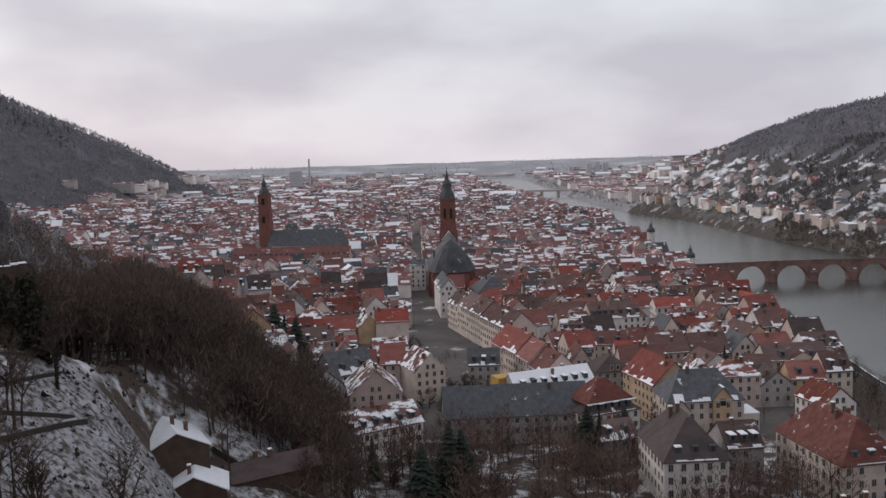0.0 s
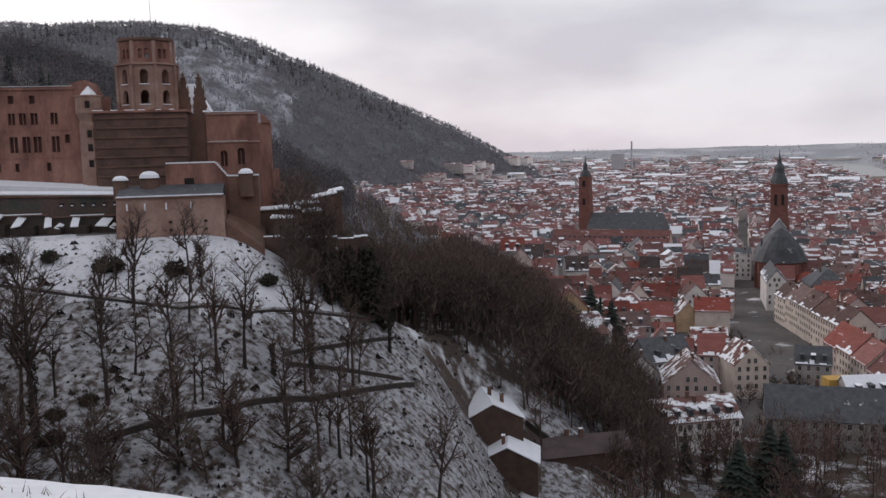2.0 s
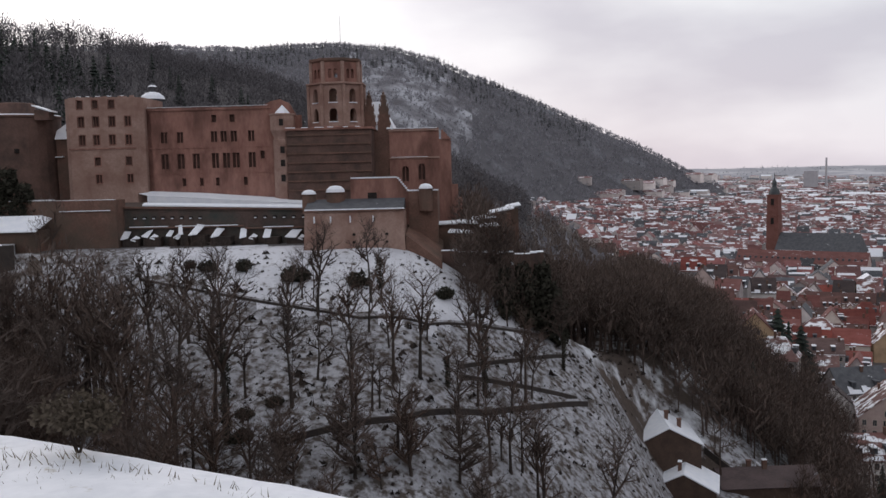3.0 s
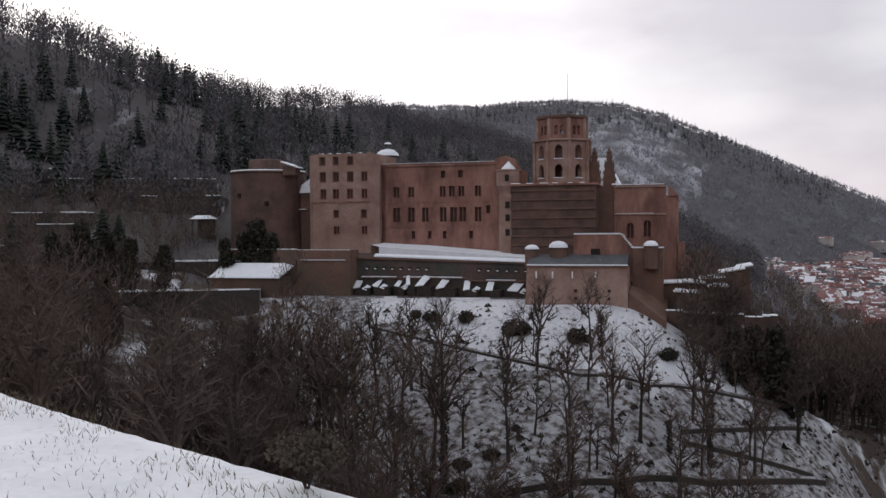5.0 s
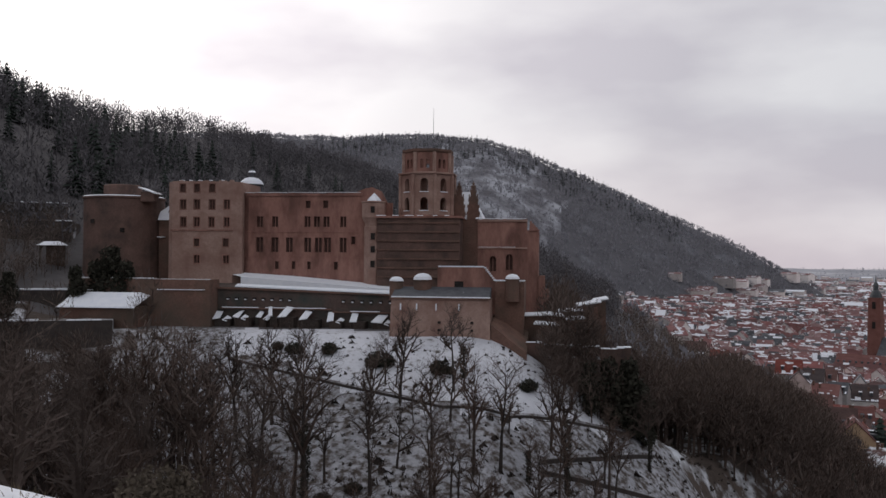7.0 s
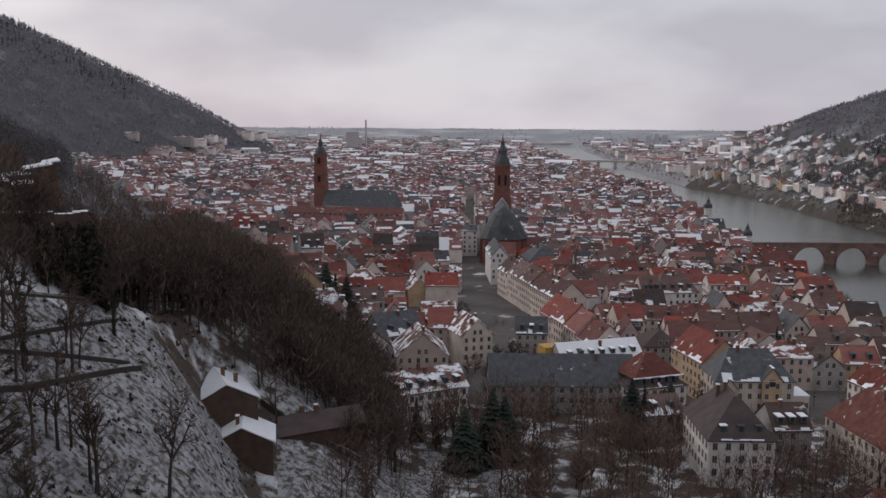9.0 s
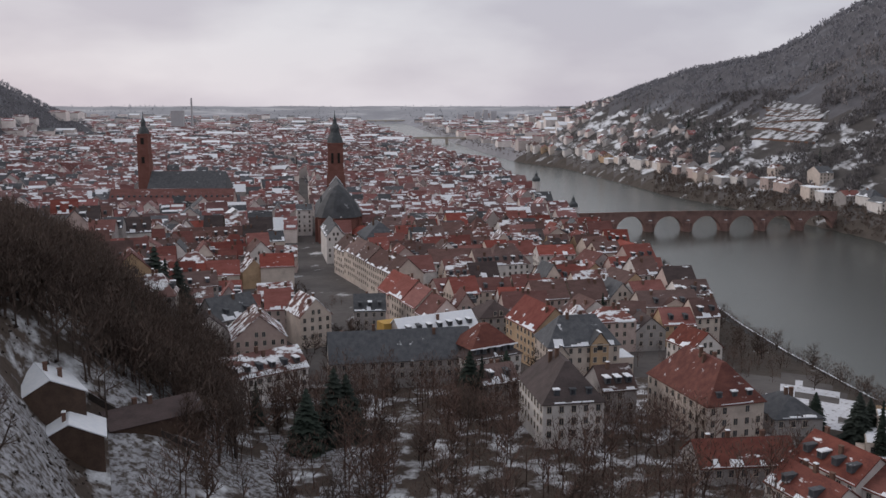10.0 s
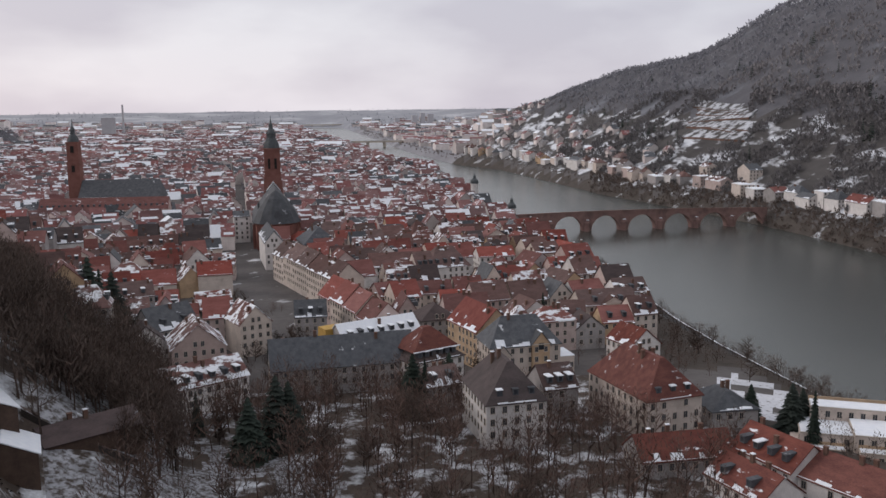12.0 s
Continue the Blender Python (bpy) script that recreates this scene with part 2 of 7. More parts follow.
M_wall_stuff = material("render_far", (0.48, 0.425, 0.41), (0.60, 0.545, 0.525), 0.2, 0.9, 0.0, 8, per_island=0.45)
M_render = [material("render_" + n_, c_, tuple(v * 0.8 for v in c_), 0.35, 0.9, 0.15, 8, tuple(v * 0.6 for v in c_), 0.16, 0.66, 0.10, per_object=0.12)
            for n_, c_ in (("cream", (0.60, 0.515, 0.46)), ("white", (0.68, 0.645, 0.63)), ("rose", (0.52, 0.41, 0.38)), ("ochre", (0.46, 0.33, 0.22)), ("grey", (0.36, 0.335, 0.33)))]
M_render.append(M_timber)
M_glass = material("window_glass", (0.035, 0.038, 0.045), (0.06, 0.065, 0.075), 0.5, 0.15, 0.0, per_object=0.4)
M_trim = material("stone_trim", (0.42, 0.36, 0.31), (0.50, 0.44, 0.38), 0.8, 0.85, 0.2)
# grey lightened to put distance haze into the skyline buildings
M_concrete = material("hazed_concrete", (0.36, 0.35, 0.37), (0.44, 0.43, 0.45), 0.02, 0.9, 0.0)
# near-black of the solid loophole and opening boxes, in place of their shade
M_dark = material("dark_opening", (0.02, 0.017, 0.016), (0.035, 0.03, 0.028), 1.0, 0.9, 0.0)
# brown of the castle window panels, standing in for shade indoors
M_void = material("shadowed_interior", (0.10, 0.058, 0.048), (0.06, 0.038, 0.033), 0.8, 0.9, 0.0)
M_metal = material("grey_metal", (0.20, 0.20, 0.21), (0.28, 0.28, 0.29), 2.0, 0.5, 0.1, metallic=0.6)
M_copper = material("weathered_copper", (0.055, 0.06, 0.065), (0.09, 0.10, 0.105), 0.6, 0.6, 0.2)
M_asphalt = material("asphalt", (0.045, 0.045, 0.047), (0.07, 0.07, 0.07), 0.3, 0.85, 0.2, patch=(0.5, 0.52, 0.55), patch_scale=0.2, patch_at=0.68)
M_yellow = material("yellow_tarpaulin", (0.46, 0.29, 0.085), (0.38, 0.235, 0.07), 0.6, 0.7, 0.2)
M_water = material("river_water", (0.034, 0.039, 0.035), (0.045, 0.049, 0.044), 0.02, 0.24, 0.0)
wb = M_water.node_tree.nodes["Principled BSDF"]
wb.inputs["Specular IOR Level"].default_value = 0.5
w_n = M_water.node_tree.nodes.new("ShaderNodeTexNoise")
w_n.inputs["Scale"].default_value, w_n.inputs["Detail"].default_value = 0.35, 3
w_t = M_water.node_tree.nodes.new("ShaderNodeTexCoord")
M_water.node_tree.links.new(w_t.outputs["Object"], w_n.inputs["Vector"])
w_b = M_water.node_tree.nodes.new("ShaderNodeBump")
w_b.inputs["Strength"].default_value, w_b.inputs["Distance"].default_value = 0.16, 0.4
M_water.node_tree.links.new(w_n.outputs["Fac"], w_b.inputs["Height"])
M_water.node_tree.links.new(w_b.outputs[0], wb.inputs["Normal"])

# ---- helpers for building ----
def polar(az, dist):
    return dist * math.sin(radians(az)), dist * math.cos(radians(az))


def by_angle(az, el, dist):
    """A point at that bearing, angle above the eye's level and distance."""
    x, y = polar(az, dist)
    return x, y, EYE + dist * math.tan(radians(el))


def mesh_from(name, verts, faces, mats, index=None, smooth=False):
    me = bpy.data.meshes.new(name)
    me.from_pydata([tuple(v) for v in verts], [], [tuple(f) for f in faces])
    for m in mats if isinstance(mats, (list, tuple)) else [mats]:
        me.materials.append(m)
    if index is not None:
        me.polygons.foreach_set("material_index", index)
    if smooth:
        me.polygons.foreach_set("use_smooth", [True] * len(me.polygons))
    me.update()
    return me


def fast_mesh(name, verts, faces, mats):
    """verts (n, 3) and faces (m, 3 or 4) as arrays, or a list of such pairs, each with the next material."""
    me = bpy.data.meshes.new(name)
    nv, nf, k = len(verts), len(faces), faces.shape[1]
    me.vertices.add(nv)
    me.vertices.foreach_set("co", np.ascontiguousarray(verts, dtype=np.float32).ravel())
    me.loops.add(nf * k)
    me.loops.foreach_set("vertex_index", np.ascontiguousarray(faces, dtype=np.int32).ravel())
    me.polygons.add(nf)
    me.polygons.foreach_set("loop_start", np.arange(nf, dtype=np.int32) * k)
    me.materials.append(mats)
    me.update(calc_edges=True)
    me.validate()
    return me


def part(name, data, parent, label="", at=None):
    ob = new(name, data)
    ob.parent = parent
    if at is not None:
        ob.matrix_basis = at
    if label:
        ob["label"] = label
    return ob


def thing(name, m, label, category, group="", kind=""):
    ob = new(name)
    ob.matrix_basis = m
    return tagged(ob, label, category, group, kind)


class Geo:
    """Collects boxes, prisms, rings and slabs into one mesh."""

    def __init__(self):
        self.v, self.f = [], []

    def add(self, verts, faces):
        o = len(self.v)
        self.v += verts
        self.f += [tuple(i + o for i in f) for f in faces]
        return self

    def box(self, x0, x1, y0, y1, z0, z1, top=1.0):
        cx, cy, hx, hy = (x0 + x1) / 2, (y0 + y1) / 2, (x1 - x0) / 2, (y1 - y0) / 2
        b = [(cx + sx * hx, cy + sy * hy, z0) for sx, sy in ((-1, -1), (1, -1), (1, 1), (-1, 1))]
        t = [(cx + sx * hx * top, cy + sy * hy * top, z1) for sx, sy in ((-1, -1), (1, -1), (1, 1), (-1, 1))]
        return self.add(b + t, [(3, 2, 1, 0), (4, 5, 6, 7), (0, 1, 5, 4), (1, 2, 6, 5), (2, 3, 7, 6), (3, 0, 4, 7)])

    def prism(self, outline, z0, z1):
        n = len(outline)
        return self.add([(x, y, z0) for x, y in outline] + [(x, y, z1) for x, y in outline],
                        [tuple(range(n - 1, -1, -1)), tuple(range(n, 2 * n))] + [(i, (i + 1) % n, n + (i + 1) % n, n + i) for i in range(n)])

    def lathe(self, profile, sides=16, cx=0.0, cy=0.0, phase=0.0, cap=True):
        n = sides
        vs = []
        for r, z in profile:
            vs += [(cx + r * math.cos(2 * math.pi * i / n + phase), cy + r * math.sin(2 * math.pi * i / n + phase), z) for i in range(n)]
        fs = []
        for j in range(len(profile) - 1):
            fs += [(j * n + i, j * n + (i + 1) % n, (j + 1) * n + (i + 1) % n, (j + 1) * n + i) for i in range(n)]
        if cap:
            fs += [tuple(range(n - 1, -1, -1)), tuple(range((len(profile) - 1) * n, len(profile) * n))]
        return self.add(vs, fs)

    def mesh(self, name, mats, smooth=False, weld=False):
        me = mesh_from(name, self.v, self.f, mats, smooth=smooth)
        if weld:
            bm = bmesh.new()
            bm.from_mesh(me)
            bmesh.ops.remove_doubles(bm, verts=bm.verts, dist=0.002)
            bm.to_mesh(me)
            bm.free()
        return me


def along_y(y, table):
    ys, vs = zip(*table)
    return np.interp(y, ys, vs)


# ---- the lie of the land ----
LEFT_BANK = ((-500, 172.6), (300, 165.2), (340, 166.9), (400, 174.3), (450, 179.8), (480, 182.6), (600, 184.4), (750, 194.1), (900, 206.7), (1100, 229.8), (1300, 250.0), (1450, 252.6), (1600, 217.2), (2100, 208.6), (3000, 177.2), (4900, 144.7))
RIGHT_BANK = ((-500, 380.6), (480, 371.6), (600, 374.4), (750, 365.1), (900, 341.7), (1300, 330.0), (1450, 288.6), (1850, 276.9), (2550, 291.4), (4900, 324.7))
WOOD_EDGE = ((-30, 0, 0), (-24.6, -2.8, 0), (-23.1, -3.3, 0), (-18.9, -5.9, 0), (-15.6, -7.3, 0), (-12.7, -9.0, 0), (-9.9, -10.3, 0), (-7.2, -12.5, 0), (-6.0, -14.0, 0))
CASTLE_AT, CASTLE_TURN = (-169.1, 124.5), 30.0
CU = np.array([math.cos(radians(CASTLE_TURN)), math.sin(radians(CASTLE_TURN))])
CV = np.array([CU[1], -CU[0]])
# ridges: bearing, angle of the crest without its trees, distance
NEAR_RIDGE = ((-130, 12, 300), (-100, 12.5, 330), (-80, 12.0, 360), (-71.5, 11.0, 400), (-63.5, 8.4, 450), (-57.8, 7.6, 500), (-53, 7.4, 560), (-47, 6.5, 640), (-43.5, 5.6, 720), (-42, 3.0, 760))
FAR_RIDGE = ((-60, 7.40, 2000), (-43.6, 7.50, 2000), (-40, 7.70, 2000), (-37.2, 7.60, 2000), (-34, 7.32, 2000), (-31.9, 6.77, 2000), (-29.1, 5.52, 2000), (-25.6, 4.02, 2000), (-23, 2.87, 2000), (-20, 1.62, 2000), (-18.6, 0.87, 2000), (-16.9, -0.13, 2000), (-15.9, -0.68, 2000), (-14.6, -1.33, 2000), (-13.5, -2.33, 2000), (-12.5, -3.50, 2000), (-10, -6.00, 2000), (10, -6.00, 2000))
RIGHT_BODY = ((12, -2.0, 2700), (13.5, -1.0, 2600), (17, 0.3, 2350), (19.8, 1.3, 2100), (22, 1.9, 1950), (25, 2.3, 1800), (27, 2.7, 1700), (28.3, 3.3, 1650), (29.3, 4.3, 1600), (30.8, 5.5, 1500), (36, 7.5, 1350), (43.5, 9.1, 1180), (59.5, 12, 1000), (89.5, 14, 900), (119.5, 13, 950))
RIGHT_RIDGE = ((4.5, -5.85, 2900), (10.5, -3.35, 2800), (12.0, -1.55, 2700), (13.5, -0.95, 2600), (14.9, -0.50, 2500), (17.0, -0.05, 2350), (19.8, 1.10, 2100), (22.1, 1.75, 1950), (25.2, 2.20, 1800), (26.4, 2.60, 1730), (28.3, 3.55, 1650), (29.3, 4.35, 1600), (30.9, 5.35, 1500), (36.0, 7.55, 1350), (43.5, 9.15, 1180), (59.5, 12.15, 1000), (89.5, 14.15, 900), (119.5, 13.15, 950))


def ridge(x, y, rows, slope, crown=0.0):
    """Height of a ridge that falls off on both sides of its line."""
    pts = np.array([by_angle(*r) for r in rows])
    best = np.full(np.shape(x), -1e3)
    for a, b in zip(pts[:-1], pts[1:]):
        d = b[:2] - a[:2]
        s = np.clip(((x - a[0]) * d[0] + (y - a[1]) * d[1]) / (d @ d), 0, 1)
        dist = np.hypot(x - a[0] - s * d[0], y - a[1] - s * d[1])
        best = np.maximum(best, a[2] + s * (b[2] - a[2]) - slope * (np.sqrt(dist * dist + crown * crown) - crown))
    return best


def crest(x, y, rows, slope, crown):
    """Height of a long ridge given by bearing, that falls off nearer and farther than its line."""
    deg, r = np.degrees(np.arctan2(x, y)), np.hypot(x, y)
    az, el, d = (np.array(c, float) for c in zip(*rows))
    line = np.interp(deg, az, d)
    top = EYE + line * np.tan(np.radians(np.interp(deg, az, el, left=-8, right=-8)))
    off = np.sqrt((r - line) ** 2 + crown * crown) - crown
    return top - slope * off


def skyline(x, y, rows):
    """Highest ground that stays under a line of angles given by bearing, as seen from the camera."""
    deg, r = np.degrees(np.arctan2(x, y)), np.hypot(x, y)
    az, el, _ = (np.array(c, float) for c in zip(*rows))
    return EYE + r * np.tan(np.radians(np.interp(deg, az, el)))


def smax(a, b, k):
    h = np.clip(0.5 + 0.5 * (a - b) / k, 0, 1)
    return b + (a - b) * h + k * h * (1 - h)


def soft(a, k=4.0):
    return np.where(a > 30 * k, a, k * np.log1p(np.exp(np.minimum(a, 30 * k) / k)))


def step(a, b, v):
    s = np.clip((v - a) / (b - a), 0, 1)
    return s * s * (3 - 2 * s)


def castle_uv(x, y):
    return (x - CASTLE_AT[0]) * CU[0] + (y - CASTLE_AT[1]) * CU[1], (x - CASTLE_AT[0]) * CV[0] + (y - CASTLE_AT[1]) * CV[1]


def land(x, y):
    """Height of the ground over the town's level."""
    x, y = np.asarray(x, float), np.asarray(y, float)
    r = np.hypot(x, y)
    base = 1.0 + 6.0 * step(330, 190, y) * step(190, 100, x) + 0.05 * soft(-x - 150, 20) * step(2500, 900, y)
    base = base + np.minimum(0.85 * soft(-x - 46 - 0.2 * (y - 320), 4), 40.0) * step(560, 400, y) * step(120, 200, y)
    base = base + 64.0 * step(3700, 4950, r)
    # castle hill
    u, v = castle_uv(x, y)
    vr = np.minimum(28.0, 42.0 - (u - 80.0) * 0.95)
    back = step(86, 102, u)
    hill = 74.5 - 0.78 * soft(u - 76, 3) - 0.40 * (np.maximum(v, vr) - 28.0) - 0.26 * np.maximum(0, vr - v) * back - 0.10 * soft(-v - 60, 10)
    hill = hill - 0.95 * soft(u - 110, 3) * step(-9, 7, v - vr) - 0.25 * soft(u - 120, 4) * step(7, -9, v - vr)
    hill = hill + 3.0 * step(-20, -70, u) - 0.2 * soft(-v - 90, 10) * step(-40, 10, u)
    # the terrace the camera stands on, and the slope below it
    own = 79.5 - 0.60 * soft(y - 4.5, 1.0) - 0.15 * soft(x - 60, 10)
    z = smax(base, hill, 6.0)
    z = smax(z, own, 3.0)
    garden = 75.5 + 0.27 * (r - 186) + 0.6 * soft(r - 288, 5)
    z = smax(z, np.minimum(ridge(x, y, NEAR_RIDGE, 0.55, 30), garden), 6.0)
    z = smax(z, crest(x, y, FAR_RIDGE, 0.40, 60), 12.0)
    rt = smax(np.full(np.shape(x), -50.0), ridge(x, y, RIGHT_BODY, 0.50, 50), 10.0)
    # capped under the crest's outline as the camera sees it
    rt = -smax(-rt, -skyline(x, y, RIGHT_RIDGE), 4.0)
    z = np.where(x > along_y(y, RIGHT_BANK) - 60, smax(z, np.minimum(rt, 0.62 * (x - along_y(y, RIGHT_BANK) - 18)), 8.0), z)
    z = z - 4.5 * np.exp(-((x + 54) ** 2 + (y - 173) ** 2) / 250.0)
    rough = 4.0 * np.sin(x * 0.013 + 1.3) * np.sin(y * 0.011) + 2.5 * np.sin(x * 0.041) * np.sin(y * 0.037 + 2)
    z = z + rough * step(30, 90, z) * step(400, 700, r)
    # ground beyond the snowy slope is capped so its wood fits the camera's view
    deg = np.degrees(np.arctan2(x, y))
    side = step(-27, -24.5, deg) * step(-6, -9, deg) * step(186, 205, r) * step(520, 400, r)
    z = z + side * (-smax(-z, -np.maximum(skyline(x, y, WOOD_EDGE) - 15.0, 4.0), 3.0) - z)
    # river bed
    lb, rb = along_y(y, LEFT_BANK), along_y(y, RIGHT_BANK)
    into = np.minimum(x - lb, rb - x)
    w = 9.0 + 0.006 * r
    zone = step(-w, 3.0, into) * step(4400, 4000, r)
    return z * (1 - zone) - 12.5 * zone


def snow_glade(x, y):
    """Open snowy ground high on the far hill."""
    az, r = np.degrees(np.arctan2(x, y)), np.hypot(x, y)
    return ((az + 33.5) / 4.2) ** 2 + ((r - 1680) / 250) ** 2 < 1 + 0.45 * np.sin(az * 3.1) * np.sin(r * 0.02) + 0.4 * np.sin(az * 9.7 + 1) * np.sin(r * 0.061)


def land_at(x, y):
    return float(land(x, y))


def build_ground():
    az = np.radians(np.concatenate([np.arange(-82, 46, 0.42), np.arange(46, 278, 4.0)]))
    rad = np.concatenate([[1.0], np.geomspace(2.5, 4950, 280)])
    rr, aa = np.meshgrid(rad, az, indexing="ij")
    x, y = rr * np.sin(aa), rr * np.cos(aa)
    z = land(x, y)
    nr, na = x.shape
    verts = np.stack([x, y, z], -1).reshape(-1, 3)
    i, j = np.meshgrid(np.arange(nr - 1), np.arange(na), indexing="ij")
    j2 = (j + 1) % na
    faces = np.stack([i * na + j, i * na + j2, (i + 1) * na + j2, (i + 1) * na + j], -1).reshape(-1, 4)[:, ::-1]
    cx, cy, cz = (verts[faces].mean(1)).T
    r = np.hypot(cx, cy)
    u, v = castle_uv(cx, cy)
    lb, rb = along_y(cy, LEFT_BANK), along_y(cy, RIGHT_BANK)
    idx = np.full(len(faces), 2)
    idx[cz > 8 + 12 * (cy > 300)] = 1
    idx[(cz > 20) & (r > 420)] = 3
    idx[(cz > 60) & (r > 225) & (cx < -90) & (v < 20)] = 3
    idx[(cy < 262) & (cx < 105) & (cz < 20)] = 1
    idx[(cx > rb + 20) & (cz > 5)] = 3
    idx[(cx > rb + 20) & (cz > 5) & (cz < 75) & (cy > 300)] = 4
    idx[(r > 175) & (r < 300) & (cx < -90) & (v < 24) & (cz > 60)] = 3
    deg = np.degrees(np.arctan2(cx, cy))
    idx[(deg > -14.5) & (deg < 1 + 3 * np.sin(r * 0.11)) & (r > 140) & (r < 214) & (np.sin(cx * 0.21) * np.sin(cy * 0.17 + 1) > -0.35)] = 0
    idx[(cx > 116) & (cx < 147) & (cy > 208) & (cy < 252) & (np.sin(cx * 0.31) * np.sin(cy * 0.27 + 0.8) > 0.0)] = 8
    idx[(idx == 3) & (r < 800) & (cx < -60)] = 9
    meadow = (r < 230) & (v > 20) & (v < 125) & (u > 8) & (cz > 25) & (cx < -20)
    idx[meadow] = 0
    idx[meadow & (v < 36 + 15 * step(24, 64, u) - 1.1 * np.maximum(u - 77, 0) + 1.2 * np.sin(u * 0.9)) & (u > 24) & (u < 98)] = 8
    # farther rings take the haze-paled ground colours
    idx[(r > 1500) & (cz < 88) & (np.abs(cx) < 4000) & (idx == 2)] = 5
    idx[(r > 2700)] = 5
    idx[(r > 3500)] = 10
    idx[snow_glade(cx, cy)] = 7
    idx[(cx > lb - 44) & (cx < lb) & (cy < 430) & (cy > 0) & ~((cx < 148) & (cy > 205) & (cy < 262))] = 6
    idx[(cx > lb - 14) & (cx < rb + 14) & (idx != 5) & (idx != 10)] = 6
    me = fast_mesh("ground", verts, faces, M_meadow)
    for m in (M_woodfloor, M_paving, M_hillwood, M_gardens, M_plain, M_bank, M_glade, M_meadow_top, M_nearfloor, M_distance):
        me.materials.append(m)
    me.polygons.foreach_set("material_index", idx.astype(np.int32))
    me.polygons.foreach_set("use_smooth", np.ones(len(faces), bool))
    ob = new("ground", me)
    tagged(ob, "snow-patched valley ground with wooded hills and town", "ground", kind="structure")
    # the river
    ys = np.concatenate([np.arange(-400, 1800, 25), np.arange(1800, 4900, 80)])
    vs, fs = [], []
    for n_, yy in enumerate(ys[ys < 4350]):
        a, b = float(along_y(yy, LEFT_BANK)), float(along_y(yy, RIGHT_BANK))
        w_ = 6 + 0.004 * abs(yy)
        vs += [(a - w_, yy, -8), (b + w_, yy, -8)]
        if n_:
            k = 2 * n_
            fs.append((k - 2, k - 1, k + 1, k))
    ob = new("water", mesh_from("water", vs, fs, M_water))
    tagged(ob, "calm grey-brown river water under an overcast sky", "river", kind="structure")


build_ground()


# ---- the snowy lawn of the viewing terrace, with its retaining wall ----
def build_terrace():
    xs = np.concatenate([np.linspace(-95, -20, 16), np.linspace(-19, 6, 101), np.linspace(8, 40, 9)])
    ys = np.concatenate([np.linspace(-40, -2, 14), np.linspace(-1.8, 4.0, 30)])
    gx, gy = np.meshgrid(xs, ys, indexing="ij")
    gz = 86.0 + 0.03 * np.sin(gx * 1.7) * np.sin(gy * 1.3 + 1) + 0.05 * np.sin(gx * 0.4 + 2) - 0.10 * step(3.3, 4.0, gy) + 0.006 * np.random.RandomState(5).randn(*gx.shape)
    gy = np.where(gy > 0, gy * (4.46 - 0.055 * np.clip(-gx - 6.5, 0, 7) - 0.6 * np.clip(gx + 3.2, 0, 3)) / 4.0, gy)
    nx, ny = gx.shape
    verts = np.stack([gx, gy, gz], -1).reshape(-1, 3)
    i, j = np.meshgrid(np.arange(nx - 1), np.arange(ny - 1), indexing="ij")
    faces = np.stack([i * ny + j, (i + 1) * ny + j, (i + 1) * ny + j + 1, i * ny + j + 1], -1).reshape(-1, 4)
    me = fast_mesh("lawn", verts, faces, M_lawn)
    me.polygons.foreach_set("use_smooth", np.ones(len(faces), bool))
    ob = new("terrace_lawn", me)
    tagged(ob, "snow-covered terrace lawn with grass tips showing", "lawn", kind="structure")
    g = Geo().box(-95, -3.4, 3.6, 4.06, 76, 85.84).box(-3.4, 40, 1.9, 2.3, 76, 85.84)
    tagged(new("retaining_wall", g.mesh("retaining_wall", M_sand_dark)), "dark sandstone retaining wall under the terrace lawn", "wall", kind="structure")
    # grass blades that pierce the snow near the edge
    rng = np.random.RandomState(8)
    n = 2600
    bx, by = rng.uniform(-16, -1.5, n), 4.2 - rng.exponential(1.0, n)
    keep = (by > 0.2) & (bx < -3.0) & (np.sin(bx * 2.1) * np.sin(by * 3.3 + bx) > -0.35)
    bx, by = bx[keep], by[keep]
    n = len(bx)
    h, w, a = rng.uniform(0.0, 0.03, n), 0.005, rng.uniform(0, 6.28, n)
    lean = rng.normal(0, 0.03, (n, 2))
    base = np.stack([bx, by, np.full(n, 85.95)], 1)
    off = np.stack([np.cos(a) * w, np.sin(a) * w, np.zeros(n)], 1)
    tip = base + np.stack([lean[:, 0], lean[:, 1], h + 0.05], 1)
    verts = np.stack([base - off, base + off, tip], 1).reshape(-1, 3)
    ob = new("grass", fast_mesh("grass", verts, np.arange(3 * n).reshape(-1, 3), M_grass))
    tagged(ob, "dry grass blades sticking out of the snow", "grass", kind="stuff")


build_terrace()

# ---- the ruined castle on its terrace ----
rng = random.Random(11)
CZ = 74.0


def castle_thing(name, label, category, group=""):
    return thing(name, pose(CASTLE_AT[0], CASTLE_AT[1], CZ, 0, 0, CASTLE_TURN), label, category, group)


def cpart(name, geo, mat, parent, label="", smooth=False):
    geo.v = [(x, y, z - CZ) for x, y, z in geo.v]
    return part(name, geo.mesh(name, mat, smooth), parent, label)


